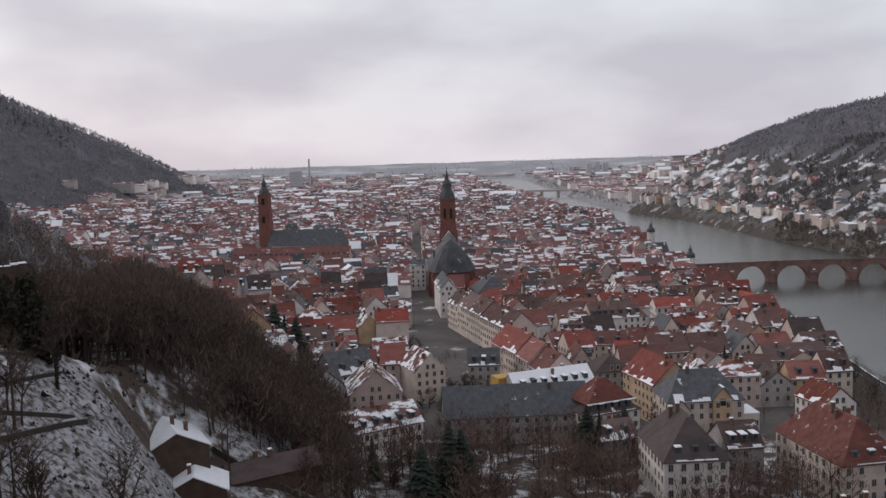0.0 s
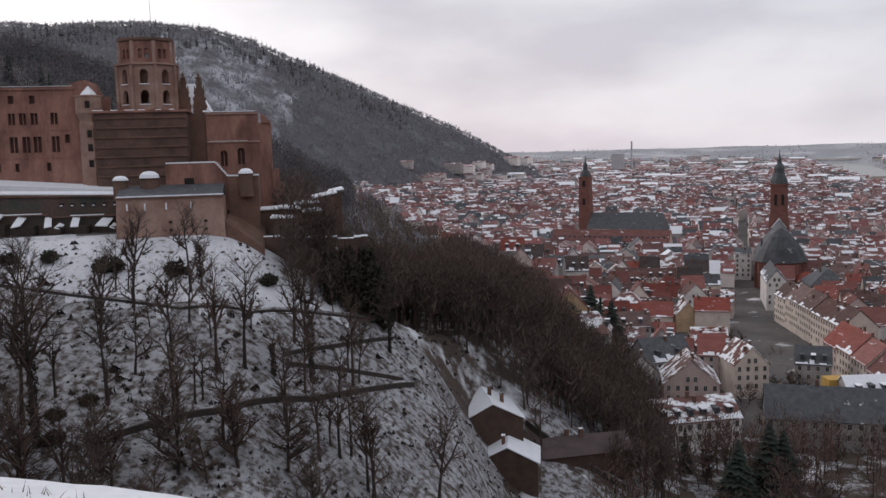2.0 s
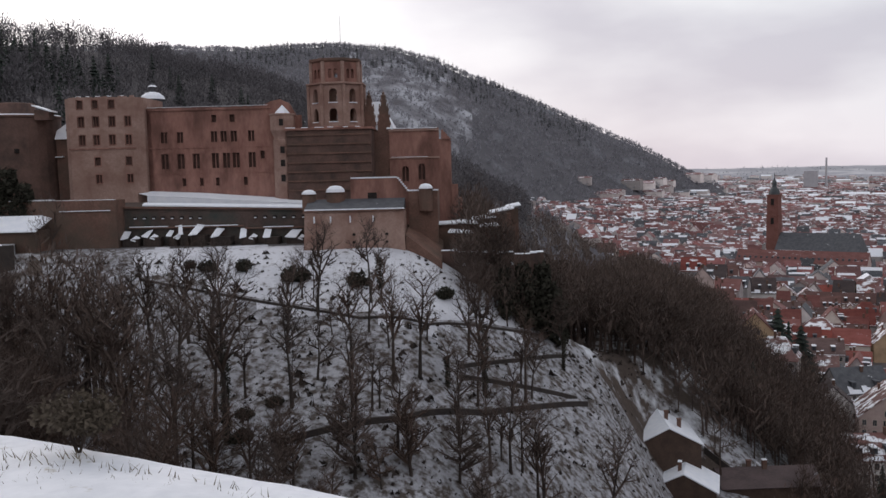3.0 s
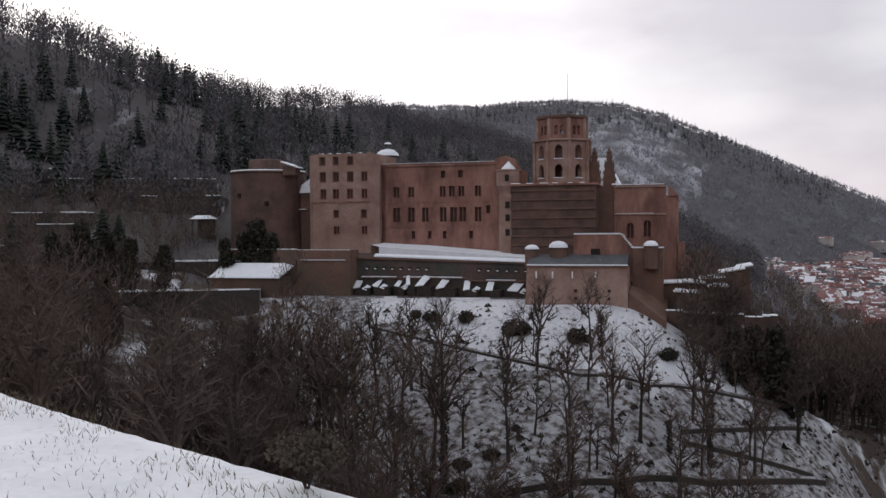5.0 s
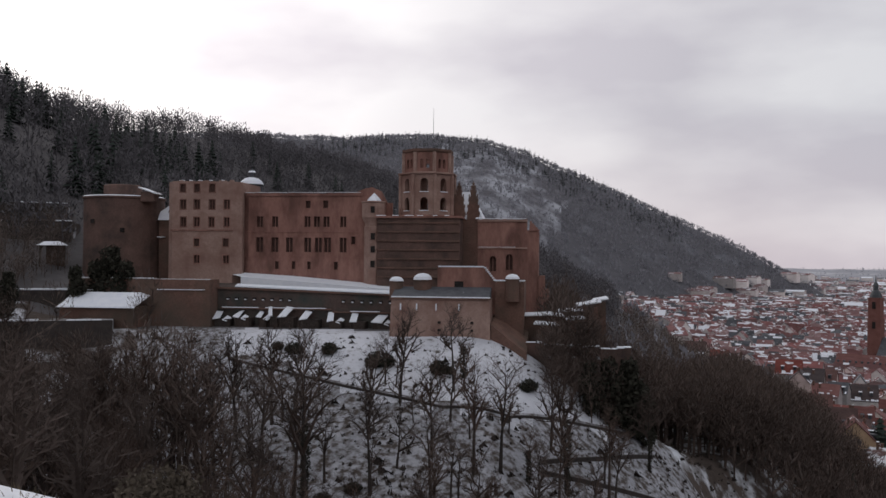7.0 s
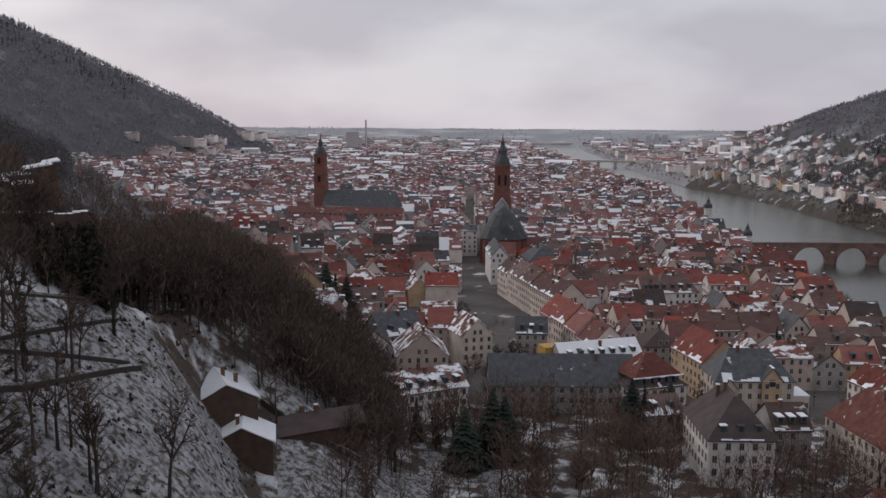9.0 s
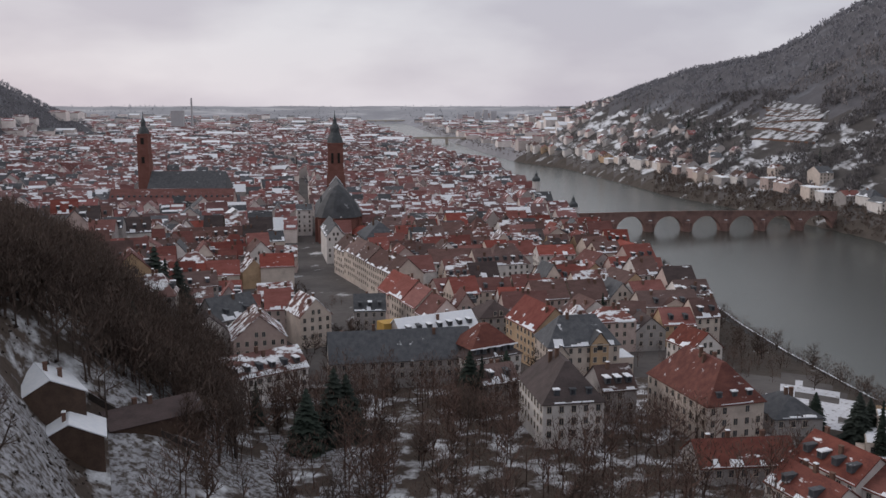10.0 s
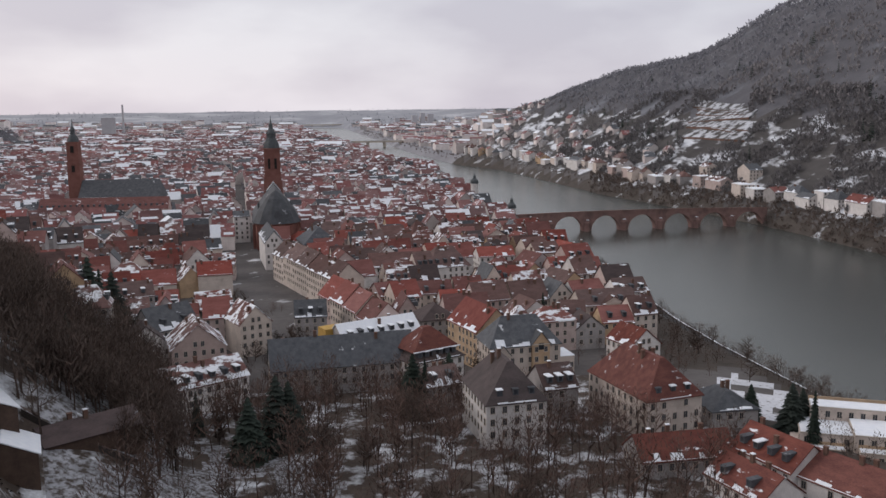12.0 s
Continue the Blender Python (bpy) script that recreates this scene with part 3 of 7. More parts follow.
def wall_panel(g, a, b, z0, z1, thick, holes):
    """A wall from plan point a to b with openings (centre along it, sill, width, height) that go through it; outside is to the right of a-b."""
    a, b = Vector((*a, 0)), Vector((*b, 0))
    d = (b - a).normalized()
    n = Vector((d.y, -d.x, 0))
    length = (b - a).length
    rect = [(c - w / 2, c + w / 2, s, s + h) for c, s, w, h in holes]
    us = sorted({0.0, length, *(r[0] for r in rect), *(r[1] for r in rect)})
    zs = sorted({z0, z1, *(r[2] for r in rect), *(r[3] for r in rect)})
    us, zs = [u for u in us if 0 <= u <= length], [z for z in zs if z0 <= z <= z1]

    def hole(i, j):
        u, z = (us[i] + us[i + 1]) / 2, (zs[j] + zs[j + 1]) / 2
        return any(r[0] < u < r[1] and r[2] < z < r[3] for r in rect)

    def p(u, z, back):
        q = a + d * u - n * (thick * back)
        return (q.x, q.y, z)

    nu, nz = len(us) - 1, len(zs) - 1
    for i in range(nu):
        for j in range(nz):
            if hole(i, j):
                continue
            u0, u1, w0, w1 = us[i], us[i + 1], zs[j], zs[j + 1]
            g.add([p(u0, w0, 0), p(u1, w0, 0), p(u1, w1, 0), p(u0, w1, 0)], [(0, 1, 2, 3)])
            g.add([p(u0, w0, 1), p(u1, w0, 1), p(u1, w1, 1), p(u0, w1, 1)], [(3, 2, 1, 0)])
            if i == 0 or hole(i - 1, j):
                g.add([p(u0, w0, 0), p(u0, w1, 0), p(u0, w1, 1), p(u0, w0, 1)], [(0, 1, 2, 3)])
            if i == nu - 1 or hole(i + 1, j):
                g.add([p(u1, w0, 0), p(u1, w1, 0), p(u1, w1, 1), p(u1, w0, 1)], [(3, 2, 1, 0)])
            if j == 0 or hole(i, j - 1):
                g.add([p(u0, w0, 0), p(u1, w0, 0), p(u1, w0, 1), p(u0, w0, 1)], [(3, 2, 1, 0)])
            if j == nz - 1 or hole(i, j + 1):
                g.add([p(u0, w1, 0), p(u1, w1, 0), p(u1, w1, 1), p(u0, w1, 1)], [(0, 1, 2, 3)])
    return g


def arch_holes(c, s, w, h):
    """A round-headed opening as steps."""
    return [(c, s, w, h - w * 0.5), (c, s + h - w * 0.5, w * 0.93, w * 0.17), (c, s + h - w * 0.33, w * 0.76, w * 0.17), (c, s + h - w * 0.16, w * 0.48, w * 0.13)]


def ragged_top(g, u0, u1, y0, y1, z, amount, n):
    w = (u1 - u0) / n
    for i in range(n):
        h = rng.random() ** 1.5 * amount + 0.05
        g.box(u0 + i * w, u0 + (i + 1) * w, y0, y1, z - 0.05, z + h, 0.9)



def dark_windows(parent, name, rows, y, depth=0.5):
    """Panels set back in the openings of a wall along local x, coloured as interior shade."""
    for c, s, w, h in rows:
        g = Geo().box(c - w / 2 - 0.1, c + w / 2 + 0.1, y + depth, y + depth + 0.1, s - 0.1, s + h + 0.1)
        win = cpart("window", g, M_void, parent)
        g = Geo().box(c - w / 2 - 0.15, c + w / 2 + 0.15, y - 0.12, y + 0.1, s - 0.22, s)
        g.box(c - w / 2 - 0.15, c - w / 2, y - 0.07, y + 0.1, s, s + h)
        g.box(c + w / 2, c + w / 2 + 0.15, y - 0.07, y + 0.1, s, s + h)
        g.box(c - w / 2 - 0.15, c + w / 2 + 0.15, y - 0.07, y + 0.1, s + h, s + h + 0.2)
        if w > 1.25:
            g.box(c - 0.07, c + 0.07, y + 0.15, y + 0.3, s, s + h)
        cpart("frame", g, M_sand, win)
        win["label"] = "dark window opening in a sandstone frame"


def build_corner_tower():
    t = castle_thing("corner_tower", "pale plastered polygonal corner tower of the castle ruin", "tower")
    rows = [(c, 103.0, 1.25, 1.7) for c in (2.4, 5.7, 9.2)]
    rows += [(c, 99.2, 1.3, 2.0) for c in (2.5, 5.7, 9.2, 12.6)]
    rows += [(c, 95.3, 1.3, 2.0) for c in (2.6, 5.7, 9.1, 12.6)]
    rows += [(c, 90.9, 1.25, 1.7) for c in (5.7, 12.4)] + [(c, 87.2, 1.3, 1.7) for c in (5.8, 12.5)]
    g = Geo()
    wall_panel(g, (0, 0), (14.0, 0), 80, 105.2, 0.9, rows)
    wall_panel(g, (14.0, 0), (15.6, 1.6), 80, 105.2, 0.9, [])
    wall_panel(g, (15.6, 1.6), (15.6, 14), 80, 105.2, 0.9, [])
    wall_panel(g, (15.6, 14), (-1.3, 14), 80, 105.2, 0.9, [])
    wall_panel(g, (-1.3, 14), (-1.3, 1.3), 80, 105.2, 0.9, [(8, 95.3, 1.2, 2), (8, 99.2, 1.2, 2), (11.5, 99.2, 1, 2), (11.5, 95.3, 1, 2)])
    wall_panel(g, (-1.3, 1.3), (0, 0), 80, 105.2, 0.9, [])
    ragged_top(g, 0, 14, 0.0, 0.85, 105.2, 0.35, 17)
    cpart("wall", g, M_sand_pale, t)
    dark_windows(t, "window", rows, 0.0)
    cpart("interior_floor", Geo().box(0, 15, 1, 13.3, 104.2, 104.4), M_dark, t)
    for i in range(5):
        u = 0.5 + 2.6 * i + rng.uniform(0, 1)
        cpart("snow_cap", Geo().box(u, u + rng.uniform(0.6, 1.4), 0.1, 0.8, 105.5, 105.62, 0.7), M_snow, t, "thin snow on the wall top")
    g = Geo().box(-0.3, 14.2, -0.18, 0.02, 94.3, 94.6)
    cpart("string_course", g, M_sand, t)


def build_palace():
    t = castle_thing("palace_wing", "roofless red sandstone palace wing with rows of tall windows", "palace")
    rows = [(c, 89.8, 1.55, 3.2) for c in (3.6, 7.1, 10.4, 14.6, 17.0, 19.1, 22.6)]
    rows += [(c, 95.4, 1.35, 2.3) for c in (3.6, 7.1, 14.5, 16.6, 18.8, 22.6)] + [(c, 86.0, 0.8, 1.7) for c in (7.6, 11.4, 14.9, 21.0)]
    rows += [(24.9, 91.6, 0.9, 1.7), (29.5, 87.0, 0.9, 1.6)]
    rows += [(c, 99.6, 1.1, 1.6) for c in (14.6, 18.6)]
    holes = rows
    g = Geo()
    wall_panel(g, (15.6, 3), (47.0, 3), 80, 102.7, 1.2, holes)
    wall_panel(g, (15.6, 15), (15.6, 3), 80, 102, 1.0, [])
    wall_panel(g, (47.0, 16), (15.6, 16), 80, 101.5, 1.0, [])
    ragged_top(g, 15.6, 42, 3, 4.1, 102.7, 0.30, 24)
    # broken gable at the end of the wing
    g.add([(40.5, 3.02, 102.7), (48.3, 3.02, 100.2), (46.6, 3.02, 103.3), (44.6, 3.02, 104.2), (42.6, 3.02, 103.8),
           (40.5, 4.1, 102.7), (48.3, 4.1, 100.2), (46.6, 4.1, 103.3), (44.6, 4.1, 104.2), (42.6, 4.1, 103.8)],
          [(0, 1, 2, 3, 4), (9, 8, 7, 6, 5), (0, 5, 6, 1), (1, 6, 7, 2), (2, 7, 8, 3), (3, 8, 9, 4), (4, 9, 5, 0)])
    cpart("wall", g, M_sand, t)
    dark_windows(t, "window", [(c + 15.6, s, w, h) for c, s, w, h in rows], 3.0, 0.7)
    g = Geo().box(15.7, 42, 2.85, 3.0, 94.2, 94.5).box(15.7, 46, 2.88, 3.0, 88.6, 88.8).box(15.7, 42.5, 2.7, 3.0, 102.3, 102.75)
    cpart("string_course", g, M_sand, t)
    g = Geo().box(15.7, 42, 2.95, 4.0, 103.0, 103.08)
    cpart("snow_cap", g, M_snow, t, "thin snow along the wall top")
    # stair turret
    t = castle_thing("stair_turret", "slender sandstone stair turret with a snowy pointed cap", "turret")
    g = Geo().lathe([(2.2, 82), (2.2, 95.4), (2.0, 95.6), (2.1, 96.2), (2.7, 97.4), (2.7, 100.6), (2.9, 100.7), (2.9, 101.0)], 8, 45.2, 2.6, 0.39)
    cpart("shaft", g, M_sand_pale, t)
    cpart("cap", Geo().lathe([(1.75, 101.0), (1.2, 101.7), (0.05, 102.9)], 8, 45.2, 2.6, 0.39), M_snow, t, "snow-covered cone cap")
    for z in (86.6, 89.8, 92.6, 98.4):
        cpart("window", Geo().box(44.9, 45.8, 0.0 if z > 96 else 0.38, 1.0, z, z + 1.4), M_dark, t)


def build_bell_tower():
    t = castle_thing("bell_tower", "octagonal roofless bell tower on a dark square base", "tower")
    cu, cv = 56.4, 7.0
    g = Geo().box(46.3, 64.3, 0.4, 17, 78, 97.3)
    cpart("base", g, M_towerbase, t, "dark weathered square base")
    for i in range(9):
        z = 80.5 + i * 1.95
        g = Geo().box(46.2, 64.4, 0.12 - 0.0 * i, 0.4, z, z + 0.28)
        cpart("stone_band", g, M_sand_dark, t)
    g = Geo().box(45.9, 64.7, -0.1, 17.3, 97.3, 97.75).lathe([(6.9, 97.7), (6.3, 98.1)], 8, cu, cv, math.pi / 8)
    cpart("ledge", g, M_sand, t)
    for i in range(6):
        u = 46 + 3 * i + rng.uniform(0, 0.6)
        cpart("snow_cap", Geo().box(u, u + rng.uniform(0.9, 2.3), -0.05, rng.uniform(0.5, 1.2), 97.75, 97.9, 0.85), M_snow, t, "patch of snow on the ledge")

    def ring(name, r, z0, z1, holes, mat, thick=0.8):
        g = Geo()
        for i in range(8):
            a0, a1 = math.pi / 8 + i * math.pi / 4, math.pi / 8 + (i + 1) * math.pi / 4
            wall_panel(g, (cu + r * math.cos(a0), cv + r * math.sin(a0)), (cu + r * math.cos(a1), cv + r * math.sin(a1)), z0, z1, thick, holes)
        cpart(name, g, mat, t)

    r1 = 6.15
    side = 2 * r1 * math.sin(math.pi / 8)
    ring("middle_storey", r1, 97.7, 107.0, arch_holes(side / 2, 99.0, 1.75, 2.9) + arch_holes(side / 2, 103.1, 1.7, 3.0), M_sand_pale)
    r2 = 5.45
    side2 = 2 * r2 * math.sin(math.pi / 8)
    ring("upper_storey", r2, 107.2, 112.0, arch_holes(side2 / 2 - 0.62, 108.3, 0.8, 2.0) + arch_holes(side2 / 2 + 0.62, 108.3, 0.8, 2.0), M_sand)
    cpart("cornice", Geo().lathe([(6.2, 106.8), (6.75, 107.0), (6.75, 107.3), (5.5, 107.5), (4.6, 107.5), (4.6, 106.8)], 8, cu, cv, math.pi / 8, False), M_sand_pale, t)
    cpart("parapet", Geo().lathe([(5.45, 111.7), (5.85, 112.0), (5.85, 112.5), (4.9, 112.6), (4.7, 111.7)], 8, cu, cv, math.pi / 8, False), M_sand_dark, t)
    # corner pilasters
    for i in range(8):
        a = math.pi / 8 + i * math.pi / 4
        for r, z0, z1 in ((6.2, 98.1, 106.9), (5.5, 107.3, 111.8)):
            cpart("pilaster", Geo().lathe([(0.42, z0), (0.42, z1)], 6, cu + r * math.cos(a), cv + r * math.sin(a)), M_sand_pale, t)
    for i in range(8):
        a = i * math.pi / 4 + math.pi / 4
        for z in (98.9, 103.0):
            g = Geo().box(-1.0, 1.0, -0.25, 0.35, z, z + 0.16)
            ca, sa = math.cos(a + math.pi / 2), math.sin(a + math.pi / 2)
            rr = r1 * math.cos(math.pi / 8)
            g.v = [(cu + rr * math.cos(a) + x * ca - y * sa, cv + rr * math.sin(a) + x * sa + y * ca, zz) for x, y, zz in g.v]
            cpart("snowy_sill", g, M_snow if i in (4, 5, 6) else M_sand_pale, t)
    cpart("floor", Geo().lathe([(5.2, 102.4), (5.2, 102.6)], 8, cu, cv, math.pi / 8), M_dark, t)


def build_gables():
    t = castle_thing("gabled_palace", "snow-roofed palace with two ornate stepped gables", "palace")
    cpart("wall", Geo().box(61.5, 70.5, 10.5, 24, 78, 97.3), M_sand_dark, t)
    g = Geo()
    g.add([(60.4, 10.3, 97.3), (68.6, 10.3, 97.3), (68.6, 24, 97.3), (60.4, 24, 97.3), (60.6, 14.5, 104.0), (65.2, 14.5, 104.0), (65.2, 20, 104.0), (60.6, 20, 104.0)],
          [(0, 1, 5, 4), (1, 2, 6, 5), (2, 3, 7, 6), (3, 0, 4, 7), (4, 5, 6, 7), (3, 2, 1, 0)])
    cpart("roof", g, M_snow, t, "steep snow-covered roof")
    for u in (63.3, 66.5):
        for w, z0, z1 in ((3.0, 96.5, 98.6), (2.7, 98.6, 100.2), (2.2, 100.2, 101.6), (2.0, 101.6, 102.5), (1.3, 102.5, 103.6), (0.9, 103.6, 104.4)):
            cpart("gable_step", Geo().box(u - w / 2, u + w / 2, 8.0, 8.8, z0, z1, 0.86), M_sand_dark, t, "dark stepped stone gable")
            for s in (-1, 1):
                cpart("pinnacle", Geo().box(u + s * w * 0.46 - 0.14, u + s * w * 0.46 + 0.14, 7.95, 8.85, z1 - 0.2, z1 + 0.55, 0.5), M_sand_dark, t)
        g = Geo()
        g.lathe([(0.35, 104.4), (0.5, 104.8), (0.2, 105.1), (0.3, 105.4), (0.12, 105.6), (0.04, 106.0)], 8, u, 8.4)
        cpart("finial", g, M_sand_dark, t, "carved stone finial")
        cpart("snow_cap", Geo().box(u + 0.5, u + 1.6, 7.9, 8.9, 97.5, 98.0, 0.6), M_snow, t)
    cpart("front_wall", Geo().box(61.6, 70.4, 7.9, 10.5, 78, 97.0), M_sand_dark, t)


def build_hall():
    t = castle_thing("ruined_hall", "roofless sandstone hall ruin with a broken corner", "ruin")
    rows = arch_holes(3.4, 85.9, 1.5, 3.4) + arch_holes(7.0, 86.2, 1.5, 3.6)
    g = Geo()
    wall_panel(g, (67.6, 7.5), (78.5, 7.5), 76, 97.3, 1.2, rows)
    wall_panel(g, (78.5, 7.5), (81.0, 9.0), 76, 95.0, 1.2, [])
    wall_panel(g, (81.0, 9.0), (81.0, 22), 76, 94.0, 1.2, [])
    wall_panel(g, (81.0, 22), (67.6, 22), 76, 95.0, 1.2, [])
    for i in range(5):
        g.box(79 + i * 0.4, 79.6 + i * 0.4, 7.6 + 0.25 * i, 9, 94.9, 97.0 - i * 0.45, 0.8)
    for i, w in enumerate((3.2, 2.4, 1.5)):
        g.box(81, 81 + w, 8.6, 12, 76 + 3 * i, 79 + 3 * i, 0.95)
    ragged_top(g, 67.6, 78.5, 7.5, 8.6, 97.25, 0.25, 12)
    cpart("wall", g, M_sand, t)
    dark_windows(t, "window", [(71.0, 85.9, 1.5, 3.3), (74.6, 86.2, 1.5, 3.5)], 7.5, 0.8)
    cpart("string_course", Geo().box(67.6, 78.6, 7.25, 7.5, 90.9, 91.2), M_sand_pale, t)
    cpart("cornice", Geo().box(67.5, 78.6, 7.2, 7.5, 96.9, 97.2), M_sand_pale, t)
    cpart("snow_cap", Geo().box(67.8, 78.2, 7.4, 8.4, 97.45, 97.6), M_snow, t, "snow on the wall top")
    cpart("snow_cap", Geo().box(68, 76, 7.22, 7.45, 91.2, 91.28), M_snow, t, "snow on the ledge")


def build_bastion():
    t = castle_thing("bastion", "massive battered sandstone bastion with a snowy coping", "bastion")
    g = Geo()
    g.add([(54.0, -28.6, 66), (73.3, -28.6, 64), (73.3, -6, 64), (54.0, -6, 66), (54.6, -27.6, 81.0), (72.7, -27.6, 81.0), (72.7, -6, 81.0), (54.6, -6, 81.0)],
          [(3, 2, 1, 0), (4, 5, 6, 7), (0, 1, 5, 4), (1, 2, 6, 5), (2, 3, 7, 6), (3, 0, 4, 7)])
    cpart("wall", g, M_sand_pale, t)
    cpart("coping", Geo().box(54.3, 73.0, -27.9, -27.0, 81.0, 81.3), M_sand_dark, t)
    cpart("snow_cap", Geo().box(54.6, 72.9, -27.95, -27.2, 81.3, 81.5, 0.995), M_snow, t, "straight strip of snow on the coping")
    g = Geo().add([(54.2, -27.0, 81.0), (72.6, -27.0, 81.0), (72.6, -20, 83.1), (54.2, -20, 83.1), (54.2, -20, 81), (72.6, -20, 81)], [(0, 1, 2, 3), (4, 3, 2, 5), (0, 3, 4), (1, 5, 2), (0, 4, 5, 1)])
    cpart("sloping_top", g, M_slate, t, "grey sloping stone top")
    for u in (57, 63.6, 69.6):
        cpart("loophole", Geo().box(u - 0.25, u + 0.25, -28.35, -27.7, 76.6, 77.0), M_dark, t)
        cpart("loophole", Geo().box(u - 0.22, u + 0.22, -28.45, -27.8, 75.2, 75.6), M_dark, t)
    for u in (56.4, 59.4, 63.0, 67.2):
        cpart("drain_spout", Geo().box(u - 0.1, u + 0.1, -28.3, -27.7, 79.0, 80.2), M_snow, t, "icy white drain mark")
    # wall block behind it with steps and turrets
    t = castle_thing("upper_battery", "sandstone battery wall with a stepped snowy top", "wall")
    g = Geo().box(62.2, 71.2, -20, -8, 78, 86.9)
    cpart("wall", g, M_sand, t)
    for i in range(7):
        cpart("step", Geo().box(71.2 + i * 0.3, 71.5 + i * 0.3, -20, -19, 78, 86.7 - i * 0.38), M_sand, t)
    cpart("wall", Geo().box(73.2, 78.8, -20, -8, 66, 84.3), M_sand_dark, t)
    cpart("snow_cap", Geo().box(62.3, 71.1, -20.1, -19, 86.9, 87.15), M_snow, t, "band of snow")
    for i in range(7):
        cpart("snow_cap", Geo().box(71.15 + i * 0.3, 71.5 + i * 0.3, -20.1, -19, 86.7 - i * 0.38, 86.95 - i * 0.38), M_snow, t)
    cpart("snow_cap", Geo().box(73.2, 78.9, -20.1, -18.6, 84.3, 84.55), M_snow, t, "band of snow")
    cpart("opening", Geo().box(65.5, 67.2, -20.15, -19.0, 82.9, 84.2), M_dark, t)
    for u, r, z, h in ((59.4, 1.75, 84.2, 1.5), (54.3, 1.35, 83.9, 1.1), (76.6, 1.3, 84.5, 1.2)):
        tt = castle_thing("sentry_turret", "small round stone sentry turret with a snow dome", "turret", "sentry turrets on the battery")
        cpart("drum", Geo().lathe([(r, 80.5), (r, z), (r * 1.12, z + 0.1), (r * 1.12, z + 0.25)], 14, u, -20.5), M_sand_dark, tt)
        cpart("dome", Geo().lathe([(r * 1.05, z + 0.25), (r * 0.95, z + h * 0.55), (r * 0.6, z + h * 0.9), (0.15, z + h)], 14, u, -20.5), M_snow, tt, "snow-covered dome")
    # terrace and its casemate wall
    t = castle_thing("rampart", "long dark rampart wall with a row of small loopholes", "wall")
    g = Geo().add([(-16, -14.6, 66), (54.2, -14.6, 66), (54.2, 6, 66), (-16, 6, 66), (-16, -14, 83.2), (54.2, -14, 81.2), (54.2, 6, 82.2), (-16, 6, 83.4)],
                  [(3, 2, 1, 0), (4, 5, 6, 7), (0, 1, 5, 4), (1, 2, 6, 5), (2, 3, 7, 6), (3, 0, 4, 7)])
    cpart("wall", g, M_rampart, t)
    g = Geo().add([(14, -14.5, 82.1), (54.1, -14.5, 80.95), (54.1, -13.4, 80.95), (14, -13.4, 82.1), (14, -14.5, 82.5), (54.1, -14.5, 81.35), (54.1, -13.4, 81.35), (14, -13.4, 82.5)],
                  [(3, 2, 1, 0), (4, 5, 6, 7), (0, 1, 5, 4), (1, 2, 6, 5), (2, 3, 7, 6), (3, 0, 4, 7)])
    cpart("coping", g, M_sand_dark, t)
    g = Geo().box(17, 40, -15.0, -14.5, 78.0, 78.25).box(40.4, 53.5, -15.0, -14.5, 77.5, 77.75)
    cpart("ledge", g, M_sand_dark, t)
    for u0, u1, z_ in ((17.4, 25.0, 78.25), (26.5, 39.0, 78.25), (44.0, 50.0, 77.75)):
        cpart("snow_cap", Geo().box(u0, u1, -15.05, -14.6, z_, z_ + 0.16, 0.99), M_snow, t, "thin snow on the ledge")
    g = Geo().add([(20, -14.6, 82.45), (54, -14.6, 81.3), (54, -13.2, 81.75), (20, -13.2, 82.9), (20, -14.6, 82.7), (54, -14.6, 81.55), (54, -13.3, 81.95), (20, -13.3, 83.1)],
                  [(3, 2, 1, 0), (4, 5, 6, 7), (0, 1, 5, 4), (1, 2, 6, 5), (2, 3, 7, 6), (3, 0, 4, 7)])
    cpart("snow_cap", g, M_snow, t, "long strip of snow on the coping")
    for u in [18.5 + 1.85 * i for i in range(8)] + [42.5 + 1.9 * i for i in range(6)]:
        lz = 80.0 - 0.012 * (u - 18)
        lh = cpart("loophole", Geo().box(u - 0.3, u + 0.3, -14.75, -14.2, lz, lz + 0.4), M_dark, t)
        cpart("snowy_sill", Geo().box(u - 0.22, u + 0.22, -14.85, -14.4, lz - 0.1, lz + 0.08), M_snow, lh)
    # sloping snow bank between rampart and palace
    g = Geo().add([(17, -3.0, 84.3), (30, -5.0, 83.5), (53, -6, 81.9), (52, 0.2, 82.3), (44, 2.9, 83.1), (27, 2.9, 84.5), (16, 2.9, 85.1), (14.2, -0.2, 84.7)], [(0, 1, 2, 3, 4, 5, 6, 7)])
    g.add([(17, -3, 80), (30, -5, 80), (30, -5, 83.5), (17, -3, 84.3)], [(0, 1, 2, 3)])
    g.add([(30, -5, 80), (53, -6, 80), (53, -6, 81.9), (30, -5, 83.5)], [(0, 1, 2, 3)])
    tagged(cpart("snow_bank", g, M_snow, None), "smooth bank of snow along the palace foot", "snow", kind="structure").matrix_basis = pose(CASTLE_AT[0], CASTLE_AT[1], CZ, 0, 0, CASTLE_TURN)
    # retaining walls to both sides
    t = castle_thing("retaining_wall", "tall brown sandstone retaining wall with snow on top", "wall")
    g = Geo().add([(-14, -18.8, 66), (16.5, -18.8, 66), (16.5, -13, 66), (-14, -13, 66), (-14, -18, 84.0), (16.0, -18, 83.9), (16.0, -13, 83.9), (-14, -13, 84.0)],
                  [(3, 2, 1, 0), (4, 5, 6, 7), (0, 1, 5, 4), (1, 2, 6, 5), (2, 3, 7, 6), (3, 0, 4, 7)])
